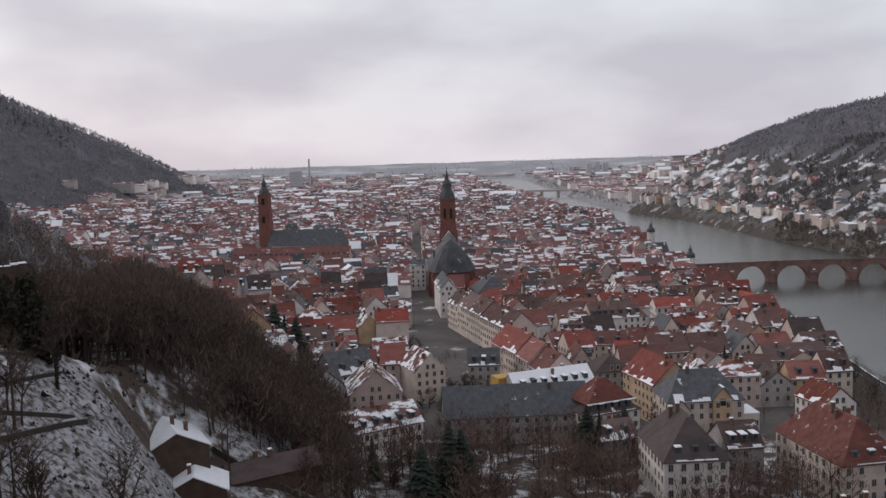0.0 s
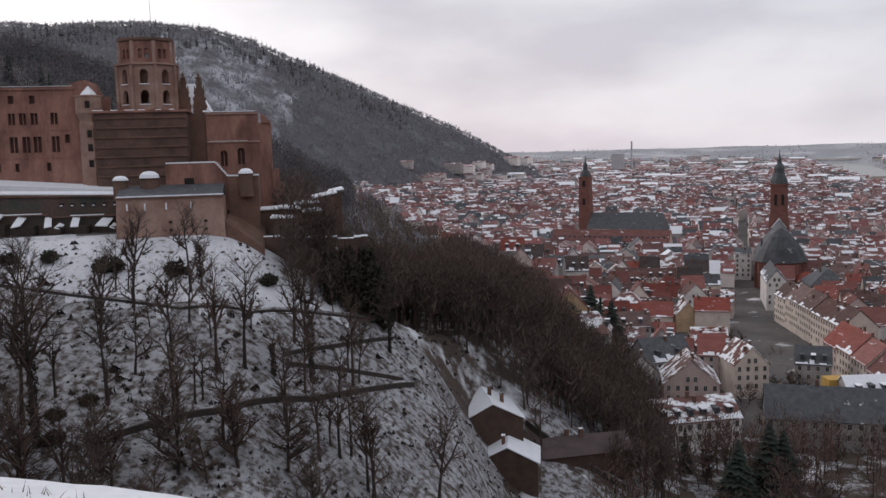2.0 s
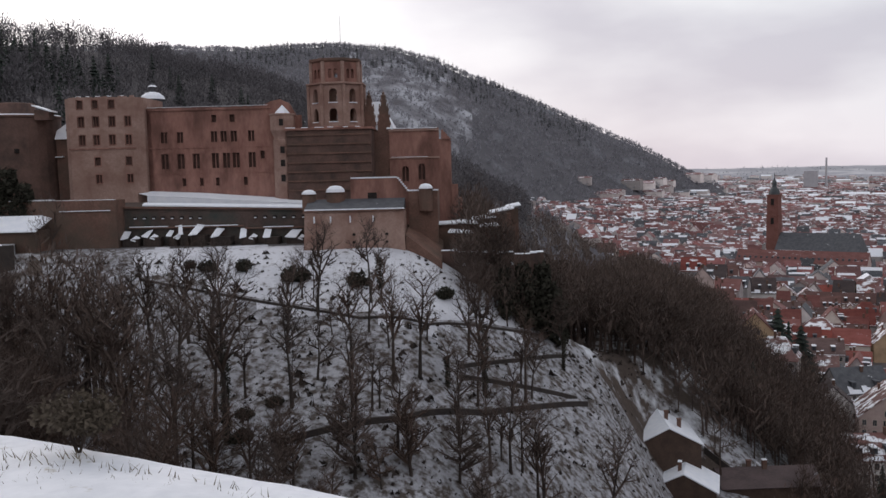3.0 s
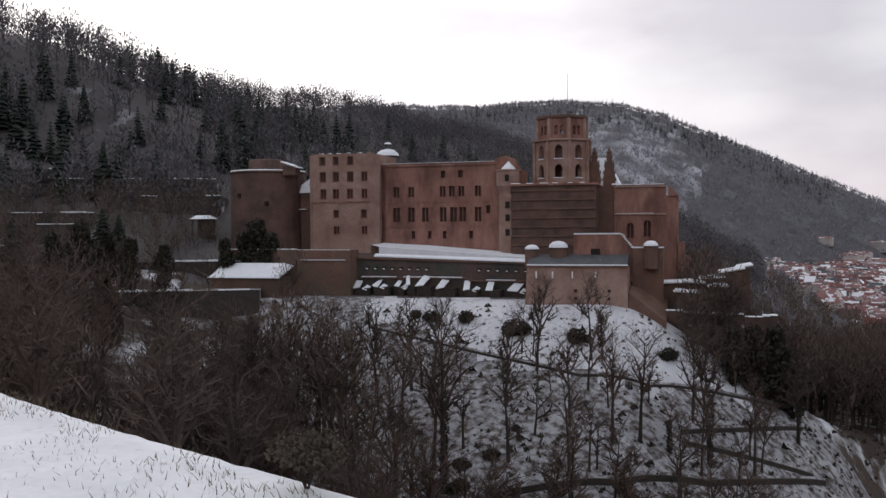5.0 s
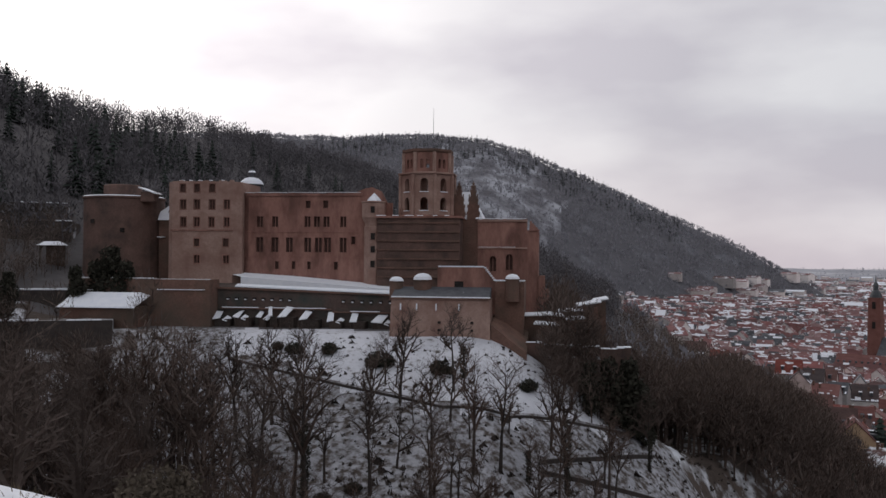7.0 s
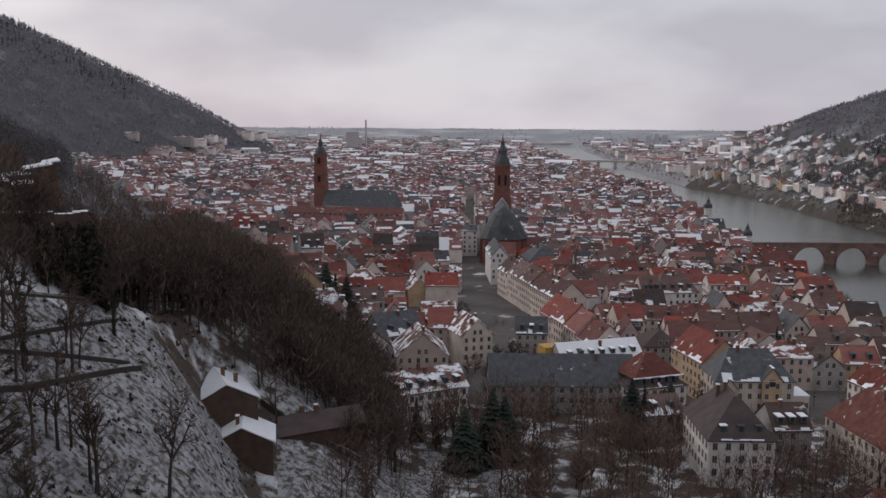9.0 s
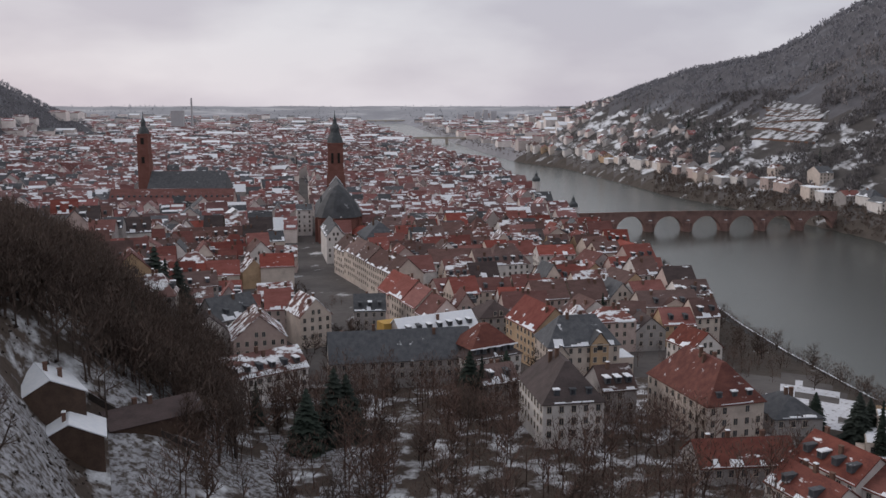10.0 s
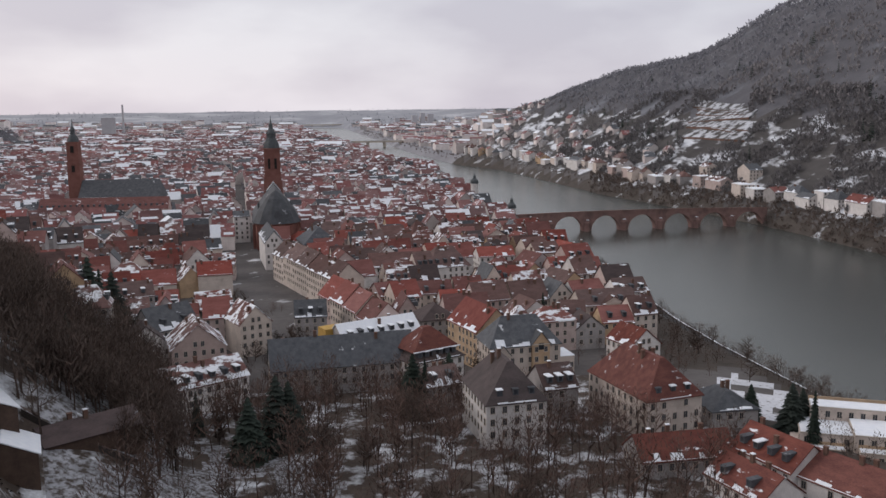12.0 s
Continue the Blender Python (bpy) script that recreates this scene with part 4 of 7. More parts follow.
    cpart("wall", g, M_sand_dark, t)
    g = Geo().box(-13.8, 3.5, -17.9, -16.5, 84.0, 84.2).box(4, 15.8, -17.9, -17.3, 83.9, 84.02).box(5, 15, -18.4, -18.1, 81.8, 81.95)
    cpart("snow_cap", g, M_snow, t, "snow on the wall top")
    t = castle_thing("retaining_wall", "dark sandstone retaining wall stepping down the slope", "wall")
    g = Geo().add([(73.0, -28.4, 60), (80.0, -30.5, 58), (80.0, -8, 58), (73.0, -8, 60), (73.0, -27.6, 76.5), (79.6, -29.6, 71.6), (79.6, -8, 76), (73.0, -8, 79)],
                  [(3, 2, 1, 0), (4, 5, 6, 7), (0, 1, 5, 4), (1, 2, 6, 5), (2, 3, 7, 6), (3, 0, 4, 7)])
    cpart("wall", g, M_sand_dark, t)
    t = castle_thing("ruin_wall", "low crumbling ruin wall capped with snow", "ruin")
    g, c = Geo(), Geo()
    z, u = 73.3, 79.4
    while u < 98:
        w = rng.uniform(1.0, 2.2)
        z = 73.3 - (u - 79.4) * 0.06 + rng.uniform(-0.35, 0.35)
        low = land_at(CASTLE_AT[0] + (u + w / 2) * CU[0] + 24.2 * CV[0], CASTLE_AT[1] + (u + w / 2) * CU[1] + 24.2 * CV[1])
        g.box(u, u + w, -25.0, -23.4, min(low - 1.0, z - 2.0), z, 0.98)
        c.box(u - 0.05, u + w + 0.05, -25.1, -23.2, z, z + rng.choice((0.08, 0.16, 0.25)), 0.9)
        u += w
    cpart("wall", g, M_towerbase, t)
    cpart("snow_cap", c, M_snow, t, "uneven snow cap")
    for u in (83.5, 88, 92.5):
        cpart("niche", Geo().box(u - 0.3, u + 0.3, -25.2, -24.9, 70.3, 70.8), M_snow, t)
    # tumbled walls and snowy roofs below the hall
    for u, v, z, w, dd, tilt in ((80, 16, 77.4, 7, 1.6, 3), (84.5, 16.5, 77.9, 3.2, 1.8, -5), (87.5, 14, 78.2, 4.2, 2.2, 4), (91, 13, 79.3, 4.5, 1.8, 9), (83, 20, 76.2, 4, 1.2, -3), (88.5, 18, 77.0, 3.0, 1.0, 2), (93.5, 10, 80.2, 2.6, 1.4, 5)):
        t = castle_thing("ruin_fragment", "tumbled ruin fragment under a slab of snow", "ruin", "ruin fragments below the hall")
        g = Geo().box(u - w / 2, u + w / 2, -v, -v + dd, 58, z, 0.9)
        cpart("masonry", g, M_sand_dark, t)
        s = Geo().add([(u - w / 2 - 0.4, -v - 0.5, z), (u + w / 2 + 0.4, -v - 0.5, z + 0.1 * tilt), (u + w / 2, -v + dd, z + 0.45 + 0.1 * tilt), (u - w / 2, -v + dd, z + 0.45),
                       (u - w / 2 - 0.4, -v - 0.5, z + 0.25), (u + w / 2 + 0.4, -v - 0.5, z + 0.25 + 0.1 * tilt), (u + w / 2, -v + dd, z + 0.65 + 0.1 * tilt), (u - w / 2, -v + dd, z + 0.65)],
                      [(3, 2, 1, 0), (4, 5, 6, 7), (0, 1, 5, 4), (1, 2, 6, 5), (2, 3, 7, 6), (3, 0, 4, 7)])
        cpart("snow_cap", s, M_snow, t)


def build_sheds():
    u = 16.6
    while u < 53:
        w, dd, h = rng.uniform(1.5, 4.2), rng.uniform(1.6, 3.0), rng.uniform(1.2, 2.3)
        z = 75.6 - 0.025 * (u - 16) + rng.uniform(-0.3, 0.3)
        t = castle_thing("lean_to_shed", "low timber lean-to with a sagging snowy roof", "shed", "sheds along the rampart")
        cpart("wall", Geo().box(u, u + w, -14.8 - dd, -14.6, 72, z + h * 0.55), M_bark, t)
        a, b = z + h * 0.55, z + h * 1.15 + rng.uniform(0, 0.5)
        skew, k = rng.uniform(-0.8, 1.2), rng.uniform(0.18, 0.5)
        q = [(u - 0.3, -15.1 - dd, a + rng.uniform(-0.2, 0.2)), (u + w * k, -15.1 - dd, a + rng.uniform(-0.2, 0.3)), (u + w * k + skew, -14.6, b), (u + skew - 0.1, -14.6, b + rng.uniform(-0.3, 0.3))]
        s = Geo()
        s.add(q + [(x, y, c + 0.18) for x, y, c in q], [(3, 2, 1, 0), (4, 5, 6, 7), (0, 1, 5, 4), (1, 2, 6, 5), (2, 3, 7, 6), (3, 0, 4, 7)])
        cpart("roof", s, M_snow, t, "roof under snow")
        if rng.random() < 0.6:
            c = u + w * k + 0.4
            cpart("side_roof", Geo().add([(c, -15 - dd, a - 0.2), (c + 0.9, -15 - dd, a - 0.5), (c + 1.3, -15.4, a + 0.1), (c + 0.5, -15.4, a + 0.5), (c, -15 - dd, a - 0.05), (c + 0.9, -15 - dd, a - 0.35), (c + 1.3, -15.4, a + 0.25), (c + 0.5, -15.4, a + 0.65)],
                                         [(3, 2, 1, 0), (4, 5, 6, 7), (0, 1, 5, 4), (1, 2, 6, 5), (2, 3, 7, 6), (3, 0, 4, 7)]), M_snow, t)
        for p in (u + 0.2, u + w - 0.2):
            cpart("post", Geo().box(p - 0.08, p + 0.08, -15.0 - dd, -14.85 - dd, 72, a), M_bark, t)
        u += w + rng.uniform(0.5, 2.6)


def build_left_side():
    t = castle_thing("round_tower", "squat round gun tower ruin darkened by ivy", "tower")
    cpart("drum", Geo().lathe([(9.4, 70), (9.0, 90), (9.0, 101.6), (9.3, 101.8), (9.3, 102.2), (8.2, 102.3)], 28, -15.6, 9.0), M_towerbase, t)
    cpart("upper_drum", Geo().lathe([(4.4, 102), (4.4, 105.0), (4.0, 105.2)], 10, -16.0, 9.0), M_towerbase, t)
    cpart("snow_cap", Geo().lathe([(9.25, 102.2), (9.0, 102.42), (6.4, 102.5)], 28, -15.6, 9.0), M_snow, t, "snow on the parapet walk")
    cpart("stair_hut", Geo().box(-8.6, -5.4, 2.4, 5, 101, 103.2), M_towerbase, t)
    cpart("hut_roof", Geo().add([(-9, 2, 104.3), (-9, 5.4, 104.3), (-4.8, 5.4, 102.9), (-4.8, 2, 102.9), (-9, 2, 104.05), (-9, 5.4, 104.05), (-4.8, 5.4, 102.65), (-4.8, 2, 102.65)],
                                 [(3, 2, 1, 0), (4, 5, 6, 7), (0, 1, 5, 4), (1, 2, 6, 5), (2, 3, 7, 6), (3, 0, 4, 7)]), M_snow, t, "snow-covered hut roof")
    for u, z in ((-19, 96), (-12, 94)):
        cpart("loophole", Geo().box(u - 0.4, u + 0.4, 0.3, 3.0, z, z + 0.9), M_dark, t)
    t = castle_thing("gatehouse", "small red gatehouse with a steep snowy roof", "house")
    cpart("wall", Geo().box(-8.0, -1.4, 8, 16, 78, 97.2), M_sand_dark, t)
    g = Geo().add([(-9.2, 7.4, 97), (-1.0, 7.4, 97), (-1.0, 16.6, 97), (-9.2, 16.6, 97), (-2.4, 10.5, 102.4), (-1.0, 10.5, 102.4), (-1.0, 13, 102.4), (-2.4, 13, 102.4)],
                  [(0, 1, 5, 4), (1, 2, 6, 5), (2, 3, 7, 6), (3, 0, 4, 7), (4, 5, 6, 7), (3, 2, 1, 0)])
    cpart("roof", g, M_snow, t, "steep snow-covered roof")
    cpart("dormer", Geo().box(-4.6, -3.6, 8.4, 10, 98.8, 99.6, 0.8), M_slate, t)
    cpart("ledge", Geo().box(-9, -5, 7.2, 8.0, 93.0, 93.2), M_snow, t)
    t = castle_thing("guard_house", "low rampart building under a broad snowy roof", "house")
    cpart("wall", Geo().box(-12.0, 3.2, -25, -19, 70, 78.6), M_sand_dark, t)
    g = Geo().add([(-12.6, -25.6, 78.4), (3.6, -25.6, 78.4), (3.6, -18.4, 80.6), (-12.6, -18.4, 80.6), (-12.0, -25.4, 78.7), (3.2, -25.4, 78.7), (2.6, -20.5, 81.3), (-11.5, -20.5, 81.3)],
                  [(3, 2, 1, 0), (4, 5, 6, 7), (0, 1, 5, 4), (1, 2, 6, 5), (2, 3, 7, 6), (3, 0, 4, 7)])
    cpart("roof", g, M_snow, t, "broad roof under thick snow")
    t = castle_thing("chapel_cupola", "snow-domed cupola with a small lantern behind the palace", "cupola")
    cpart("drum", Geo().lathe([(2.8, 80), (2.8, 106.2), (3.1, 106.4), (3.1, 106.6)], 12, 10.0, 24), M_slate, t)
    cpart("dome", Geo().lathe([(3.0, 106.6), (2.6, 107.4), (1.7, 108.1), (0.6, 108.4)], 12, 10.0, 24), M_snow, t, "snowy dome")
    cpart("lantern", Geo().lathe([(0.5, 108.3), (0.5, 109.4), (1.1, 109.5), (0.7, 110.0), (0.1, 110.6)], 8, 10.0, 24), M_slate, t)
    cpart("snow_cap", Geo().lathe([(1.1, 109.55), (0.7, 110.0), (0.1, 110.3)], 8, 10.0, 24), M_snow, t, "snow on the lantern roof")


build_corner_tower()
build_palace()
build_bell_tower()
build_gables()
build_hall()
build_bastion()
build_sheds()
build_left_side()

# ---- houses of the old town ----
rng = random.Random(23)
ROOFS = {"tile": (M_tile, "red clay-tile"), "brown": (M_tile_brown, "brown clay-tile"), "tile_snow": (M_tile_snow, "half snow-covered tile"), "red": (M_tile_red, "bright red clay-tile"), "dark": (M_tile_dark, "dark flat-tile"), "slate": (M_slate, "grey slate"), "snow": (M_snow, "snow-covered")}
WALL_WORD = ("cream", "white", "rose-grey", "ochre", "grey", "brown")
TAKEN = []


def window_mesh(w=1.0, h=1.55):
    vs, fs, ix = [], [], []
    for x0, x1, y0, y1, z0, z1, m in ((-w / 2 - 0.12, w / 2 + 0.12, -0.06, 0.05, -0.1, h + 0.12, 0), (-w / 2, w / 2, -0.075, 0.02, 0, h, 1), (-w / 2 - 0.15, w / 2 + 0.15, -0.14, 0.05, -0.16, -0.02, 0), (-0.03, 0.03, -0.095, -0.02, 0, h, 0)):
        g = Geo().box(x0, x1, y0, y1, z0, z1)
        o = len(vs)
        vs += g.v
        fs += [tuple(i + o for i in f) for f in g.f]
        ix += [m] * 6
    return mesh_from("window", vs, fs, [M_trim, M_glass], ix)


WINDOW = window_mesh()
CHIMNEY = Geo().box(-0.45, 0.45, -0.35, 0.35, -1.6, 1.3).box(-0.55, 0.55, -0.45, 0.45, 1.3, 1.45).mesh("chimney", M_sand_dark)
CHIMNEY_SNOW = Geo().box(-0.52, 0.52, -0.42, 0.42, 1.45, 1.62, 0.85).mesh("snow_cap", M_snow)
DORMER = Geo().add([(-0.7, -1.2, -0.2), (0.7, -1.2, -0.2), (0.7, 1.6, -0.2), (-0.7, 1.6, -0.2), (-0.7, -1.2, 1.35), (0.7, -1.2, 1.35), (0.7, 1.6, 1.6), (-0.7, 1.6, 1.6)],
                   [(3, 2, 1, 0), (4, 5, 6, 7), (0, 1, 5, 4), (1, 2, 6, 5), (2, 3, 7, 6), (3, 0, 4, 7)]).mesh("dormer", M_slate)
DORMER_ROOF = Geo().box(-0.85, 0.85, -1.4, 1.7, 1.38, 1.62, 0.92).mesh("dormer_roof", M_snow)
DORMER_BARE = Geo().box(-0.85, 0.85, -1.4, 1.7, 1.38, 1.5, 0.95).mesh("dormer_roof", M_slate)
DORMER_GLASS = Geo().box(-0.45, 0.45, -1.24, -1.1, 0.1, 1.15).mesh("dormer_window", M_glass)


def slab(g, a, b, c, d, t):
    """A roof slab over the quad a b c d, t thick upwards."""
    up = (Vector(b) - Vector(a)).cross(Vector(d) - Vector(a)).normalized() * t
    if up.z < 0:
        up = -up
    q = [Vector(p) for p in (a, b, c, d)]
    g.add([tuple(p) for p in q] + [tuple(p + up) for p in q], [(3, 2, 1, 0), (4, 5, 6, 7), (0, 1, 5, 4), (1, 2, 6, 5), (2, 3, 7, 6), (3, 0, 4, 7)])


def shell(w, d, he, hr, gable_front, hip):
    """Wall and roof of a plain house: local x along the front, which is at -y."""
    if gable_front:
        w, d = d, w
    hw, hd, o, up = w / 2, d / 2, 0.45, 0.16
    wall, roof = Geo(), Geo()
    if hip:
        wall.box(-hw, hw, -hd, hd, -4, he)
        r = max(0.6, hw - hd * 0.75) if hw > hd else 0.6
        e = [(-hw - o, -hd - o, he - 0.15), (hw + o, -hd - o, he - 0.15), (hw + o, hd + o, he - 0.15), (-hw - o, hd + o, he - 0.15)]
        ry = max(0.0, hd - hw * 0.75) if hd > hw else 0.0
        t = [(-r, -ry - 0.1, he + hr), (r, -ry - 0.1, he + hr), (r, ry + 0.1, he + hr), (-r, ry + 0.1, he + hr)]
        roof.add(e + t, [(3, 2, 1, 0), (0, 1, 5, 4), (1, 2, 6, 5), (2, 3, 7, 6), (3, 0, 4, 7), (4, 5, 6, 7)])
        roof.box(-hw - o, hw + o, -hd - o, hd + o, he - 0.35, he - 0.15)
    else:
        wall.add([(-hw, -hd, -4), (hw, -hd, -4), (hw, hd, -4), (-hw, hd, -4), (-hw, -hd, he), (hw, -hd, he), (hw, hd, he), (-hw, hd, he), (-hw, 0, he + hr - 0.1), (hw, 0, he + hr - 0.1)],
                 [(0, 1, 5, 4), (2, 3, 7, 6), (1, 2, 6, 9, 5), (3, 0, 4, 8, 7), (3, 2, 1, 0), (4, 5, 9, 8), (6, 7, 8, 9)])
        k = hr / hd * o
        slab(roof, (-hw - 0.3, -hd - o, he - k), (hw + 0.3, -hd - o, he - k), (hw + 0.3, 0, he + hr), (-hw - 0.3, 0, he + hr), 0.22)
        slab(roof, (-hw - 0.3, 0, he + hr), (hw + 0.3, 0, he + hr), (hw + 0.3, hd + o, he - k), (-hw - 0.3, hd + o, he - k), 0.22)
    if gable_front:
        for g in (wall, roof):
            g.v = [(-y, x, z) for x, y, z in g.v]
    return wall, roof


def house(x, y, yaw, w, d, he, hr, wall, roof, gable_front=False, dormers=0, hip=False, windows=True, snow=True, base=None, group="old town houses"):
    TAKEN.append((x, y, math.hypot(w, d) / 2 * 0.8, w, d, yaw))
    z = land_at(x, y) if base is None else base
    mat, word = ROOFS[roof]
    shape = "hip roof" if hip else "gable front" if gable_front else "pitched roof"
    extra = " and dormers" if dormers else ""
    t = thing("house", pose(x, y, z, 0, 0, yaw), f"{WALL_WORD[wall]} rendered town house with {word} {shape}{extra}", "house", group)
    gw, gr = shell(w, d, he, hr, gable_front, hip)
    part("wall", gw.mesh("wall", M_render[wall]), t)
    rf = part("roof", gr.mesh("roof", mat), t, f"{word} roof with snow patches")
    along, deep = (d, w) if gable_front else (w, d)
    slope = hr / (deep / 2)

    def on_roof(u, v):
        """A point u along the ridge, v across it from the ridge, on the roof."""
        zz = he + hr - abs(v) * slope
        return (-v, u, zz) if gable_front else (u, v, zz)

    # snow that clings along the eaves and slides off in patches
    cling = rng.uniform(0.15, 0.85)
    if snow and roof != "snow":
        for side in (-1, 1):
            if hip and gable_front:
                continue
            g = Geo()
            end = along / 2 - (deep * 0.12 if hip else 0)
            u, up, row = -end, 0.4, []
            while u < end:
                up = rng.uniform(0.35, 0.8) + 1.8 * rng.random() ** 3 if rng.random() < cling else 0.06
                q = min(u + rng.uniform(0.5, 3.0), end)
                row += [(u + 0.05, up), (q, up * rng.uniform(0.8, 1.0))]
                u = q + 0.02
            for i, (uu, w_) in enumerate(row):
                a_, b_ = on_roof(uu, side * (deep / 2 + 0.38)), on_roof(uu, side * (deep / 2 + 0.38 - w_))
                g.v += [(a_[0], a_[1], a_[2] + 0.22), (a_[0], a_[1], a_[2] + 0.40), (b_[0], b_[1], b_[2] + 0.40), (b_[0], b_[1], b_[2] + 0.22)]
                if i:
                    k = 4 * i
                    g.f += [(k - 4, k, k + 1, k - 3), (k - 3, k + 1, k + 2, k - 2), (k - 2, k + 2, k + 3, k - 1)]
            if g.v:
                part("eaves_snow", g.mesh("eaves_snow", M_snow), t, "ragged snow along the eaves")
    for i in range(1 + (along > 14) + (rng.random() < 0.4)):
        c = on_roof(rng.uniform(-0.42, 0.42) * along * (0.4 if hip else 1), rng.uniform(-0.25, 0.25) * deep * (0.4 if hip else 1))
        ch = part("chimney", CHIMNEY, t, at=pose(c[0], c[1], c[2] + 0.5, 0, 0, 90 if gable_front else 0))
        if rng.random() < 0.5:
            part("snow_cap", CHIMNEY_SNOW, ch)
    for i in range(dormers):
        u = (i + 0.5) / dormers * along * (0.8 if hip else 0.92) - along * (0.4 if hip else 0.46)
        p = on_roof(u, -(deep / 2 - 1.9))
        dm = part("dormer", DORMER, t, at=pose(p[0], p[1], p[2] + 0.15, 0, 0, -90 if gable_front else 0))
        if rng.random() < 0.55:
            part("dormer_roof", DORMER_ROOF, dm, "snow-covered dormer roof")
        else:
            part("dormer_roof", DORMER_BARE, dm, "bare metal dormer roof")
        part("dormer_window", DORMER_GLASS, dm)
    if windows:
        sides = [(w, -d / 2, 0)]
        if x > 0 or yaw < -40:
            sides.append((d, -w / 2, -90))
        else:
            sides.append((d, -w / 2, 90))
        for length, off, turn_ in sides:
            n = max(1, int(length / 2.7))
            for fl in range(max(1, int((he - 0.6) / 3.0))):
                for i in range(n):
                    if rng.random() < 0.06:
                        continue
                    part("window", WINDOW, t, at=pose(0, 0, 0, 0, 0, turn_) @ pose((i + 0.5) / n * length - length / 2, off - 0.05, he - 2.35 - 3.0 * fl))
            if gable_front and turn_ == 0 and hr > 4:
                for i in (-1.1, 1.1):
                    part("window", WINDOW, t, at=pose(i, off - 0.05, he + 0.4))
    return t


def terrace_row(x0, y0, x1, y1, n, d, he, hr, walls, roof):
    """Houses wall to wall between two points; the row's front is to the right of the way from the first to the second."""
    for i in range(n):
        a, b = i / n, (i + 1) / n
        xa, ya, xb, yb = x0 + (x1 - x0) * a, y0 + (y1 - y0) * a, x0 + (x1 - x0) * b, y0 + (y1 - y0) * b
        yaw = math.degrees(math.atan2(yb - ya, xb - xa))
        house((xa + xb) / 2, (ya + yb) / 2, yaw, math.hypot(xb - xa, yb - ya) - 0.1, d, he + rng.uniform(-1, 1), hr + rng.uniform(-0.6, 0.6), rng.choice(walls), roof)


def front_bay(t, u, w, y0, he, rise, proud, wall, roof, arched=False):
    """A gabled bay that stands proud of a house front at local y0."""
    b = part("bay", Geo().add([(u - w / 2, y0 - proud, -4), (u + w / 2, y0 - proud, -4), (u + w / 2, y0 + 3, -4), (u - w / 2, y0 + 3, -4),
                               (u - w / 2, y0 - proud, he), (u + w / 2, y0 - proud, he), (u + w / 2, y0 + 3, he), (u - w / 2, y0 + 3, he), (u, y0 - proud, he + rise), (u, y0 + 3, he + rise)],
                              [(3, 2, 1, 0), (0, 1, 5, 8, 4), (1, 2, 6, 5), (2, 3, 7, 9, 6), (3, 0, 4, 7), (5, 6, 9, 8), (7, 4, 8, 9)]).mesh("bay", M_render[wall]), t, "gabled bay in the house front")
    g = Geo()
    for sg in (-1, 1):
        slab(g, (u + sg * (w / 2 + 0.35), y0 - proud - 0.35, he - 0.3), (u, y0 - proud - 0.35, he + rise), (u, y0 + 4.5, he + rise), (u + sg * (w / 2 + 0.35), y0 + 4.5, he - 0.3), 0.2)
    part("bay_roof", g.mesh("bay_roof", ROOFS[roof][0]), b)
    part("cornice", Geo().box(u - w / 2 - 0.2, u + w / 2 + 0.2, y0 - proud - 0.25, y0 - proud, he - 0.35, he).mesh("cornice", M_trim), b)
    for fl in range(int(he / 3.1)):
        for k in ((-0.27, 0.27) if w < 7 else (-0.33, 0.0, 0.33)):
            part("window", WINDOW, b, at=pose(u + k * w, y0 - proud - 0.05, he - 2.5 - 3.1 * fl))
    if arched:
        part("arched_window", Geo().box(u - 0.9, u + 0.9, y0 - proud - 0.08, y0 - proud + 0.2, he - 1.9, he + 0.2).mesh("arched_window", M_glass), b)
    part("gable_snow", Geo().box(u - 0.35, u + 0.35, y0 - proud - 0.4, y0 + 2, he + rise + 0.1, he + rise + 0.3, 0.8).mesh("gable_snow", M_snow), b)
    return b


house(-22.5, 252.3, 31.1, 24.9, 13, 8.5, 5, 1, "tile_snow", dormers=6)
house(-25.5, 286.7, 10.5, 16.3, 18, 13, 7, 2, "tile_snow", gable_front=True)
house(18.5, 265.6, 3.2, 42.7, 14, 9, 7.5, 4, "slate", snow=False)
mansard = house(44.0, 263.0, 23.8, 18.1, 14, 9.5, 4.2, 1, "dark", dormers=6, hip=True)
part("upper_roof", Geo().box(-8.2, 8.2, -6.2, 6.2, 12.2, 18.2, 0.16).mesh("upper_roof", M_tile_red), mansard, "steep red tiled upper roof")
part("roof_edge_snow", Geo().box(-8.3, 8.3, -6.3, -5.9, 12.2, 12.5).mesh("roof_edge_snow", M_snow), mansard)
house(42.8, 239.2, 17.0, 11.1, 10, 7, 4, 4, "brown", dormers=2)
house(32.8, 300.8, 22.5, 29.7, 12, 9.5, 5, 4, "snow", dormers=7)
ochre = house(67.4, 289.5, 14.0, 14.5, 22, 13, 7, 3, "tile", gable_front=True, dormers=4)
villa = house(74.6, 269.0, 3.4, 22.8, 15, 11, 8, 0, "slate", hip=True)
front_bay(villa, 4.6, 5.6, -7.5, 11.5, 3.6, 1.2, 3, "slate", True)
front_bay(villa, -7.6, 4.6, -7.5, 8.5, 3.0, 0.8, 0, "slate")
part("side_wing", Geo().box(11.4, 16.5, -6.5, 3, -4, 6.2).mesh("side_wing", M_render[0]), villa, "low flat wing with a balcony")
part("balcony_snow", Geo().box(11.3, 16.6, -6.6, 3.1, 6.2, 6.45, 0.98).mesh("balcony_snow", M_snow), villa)
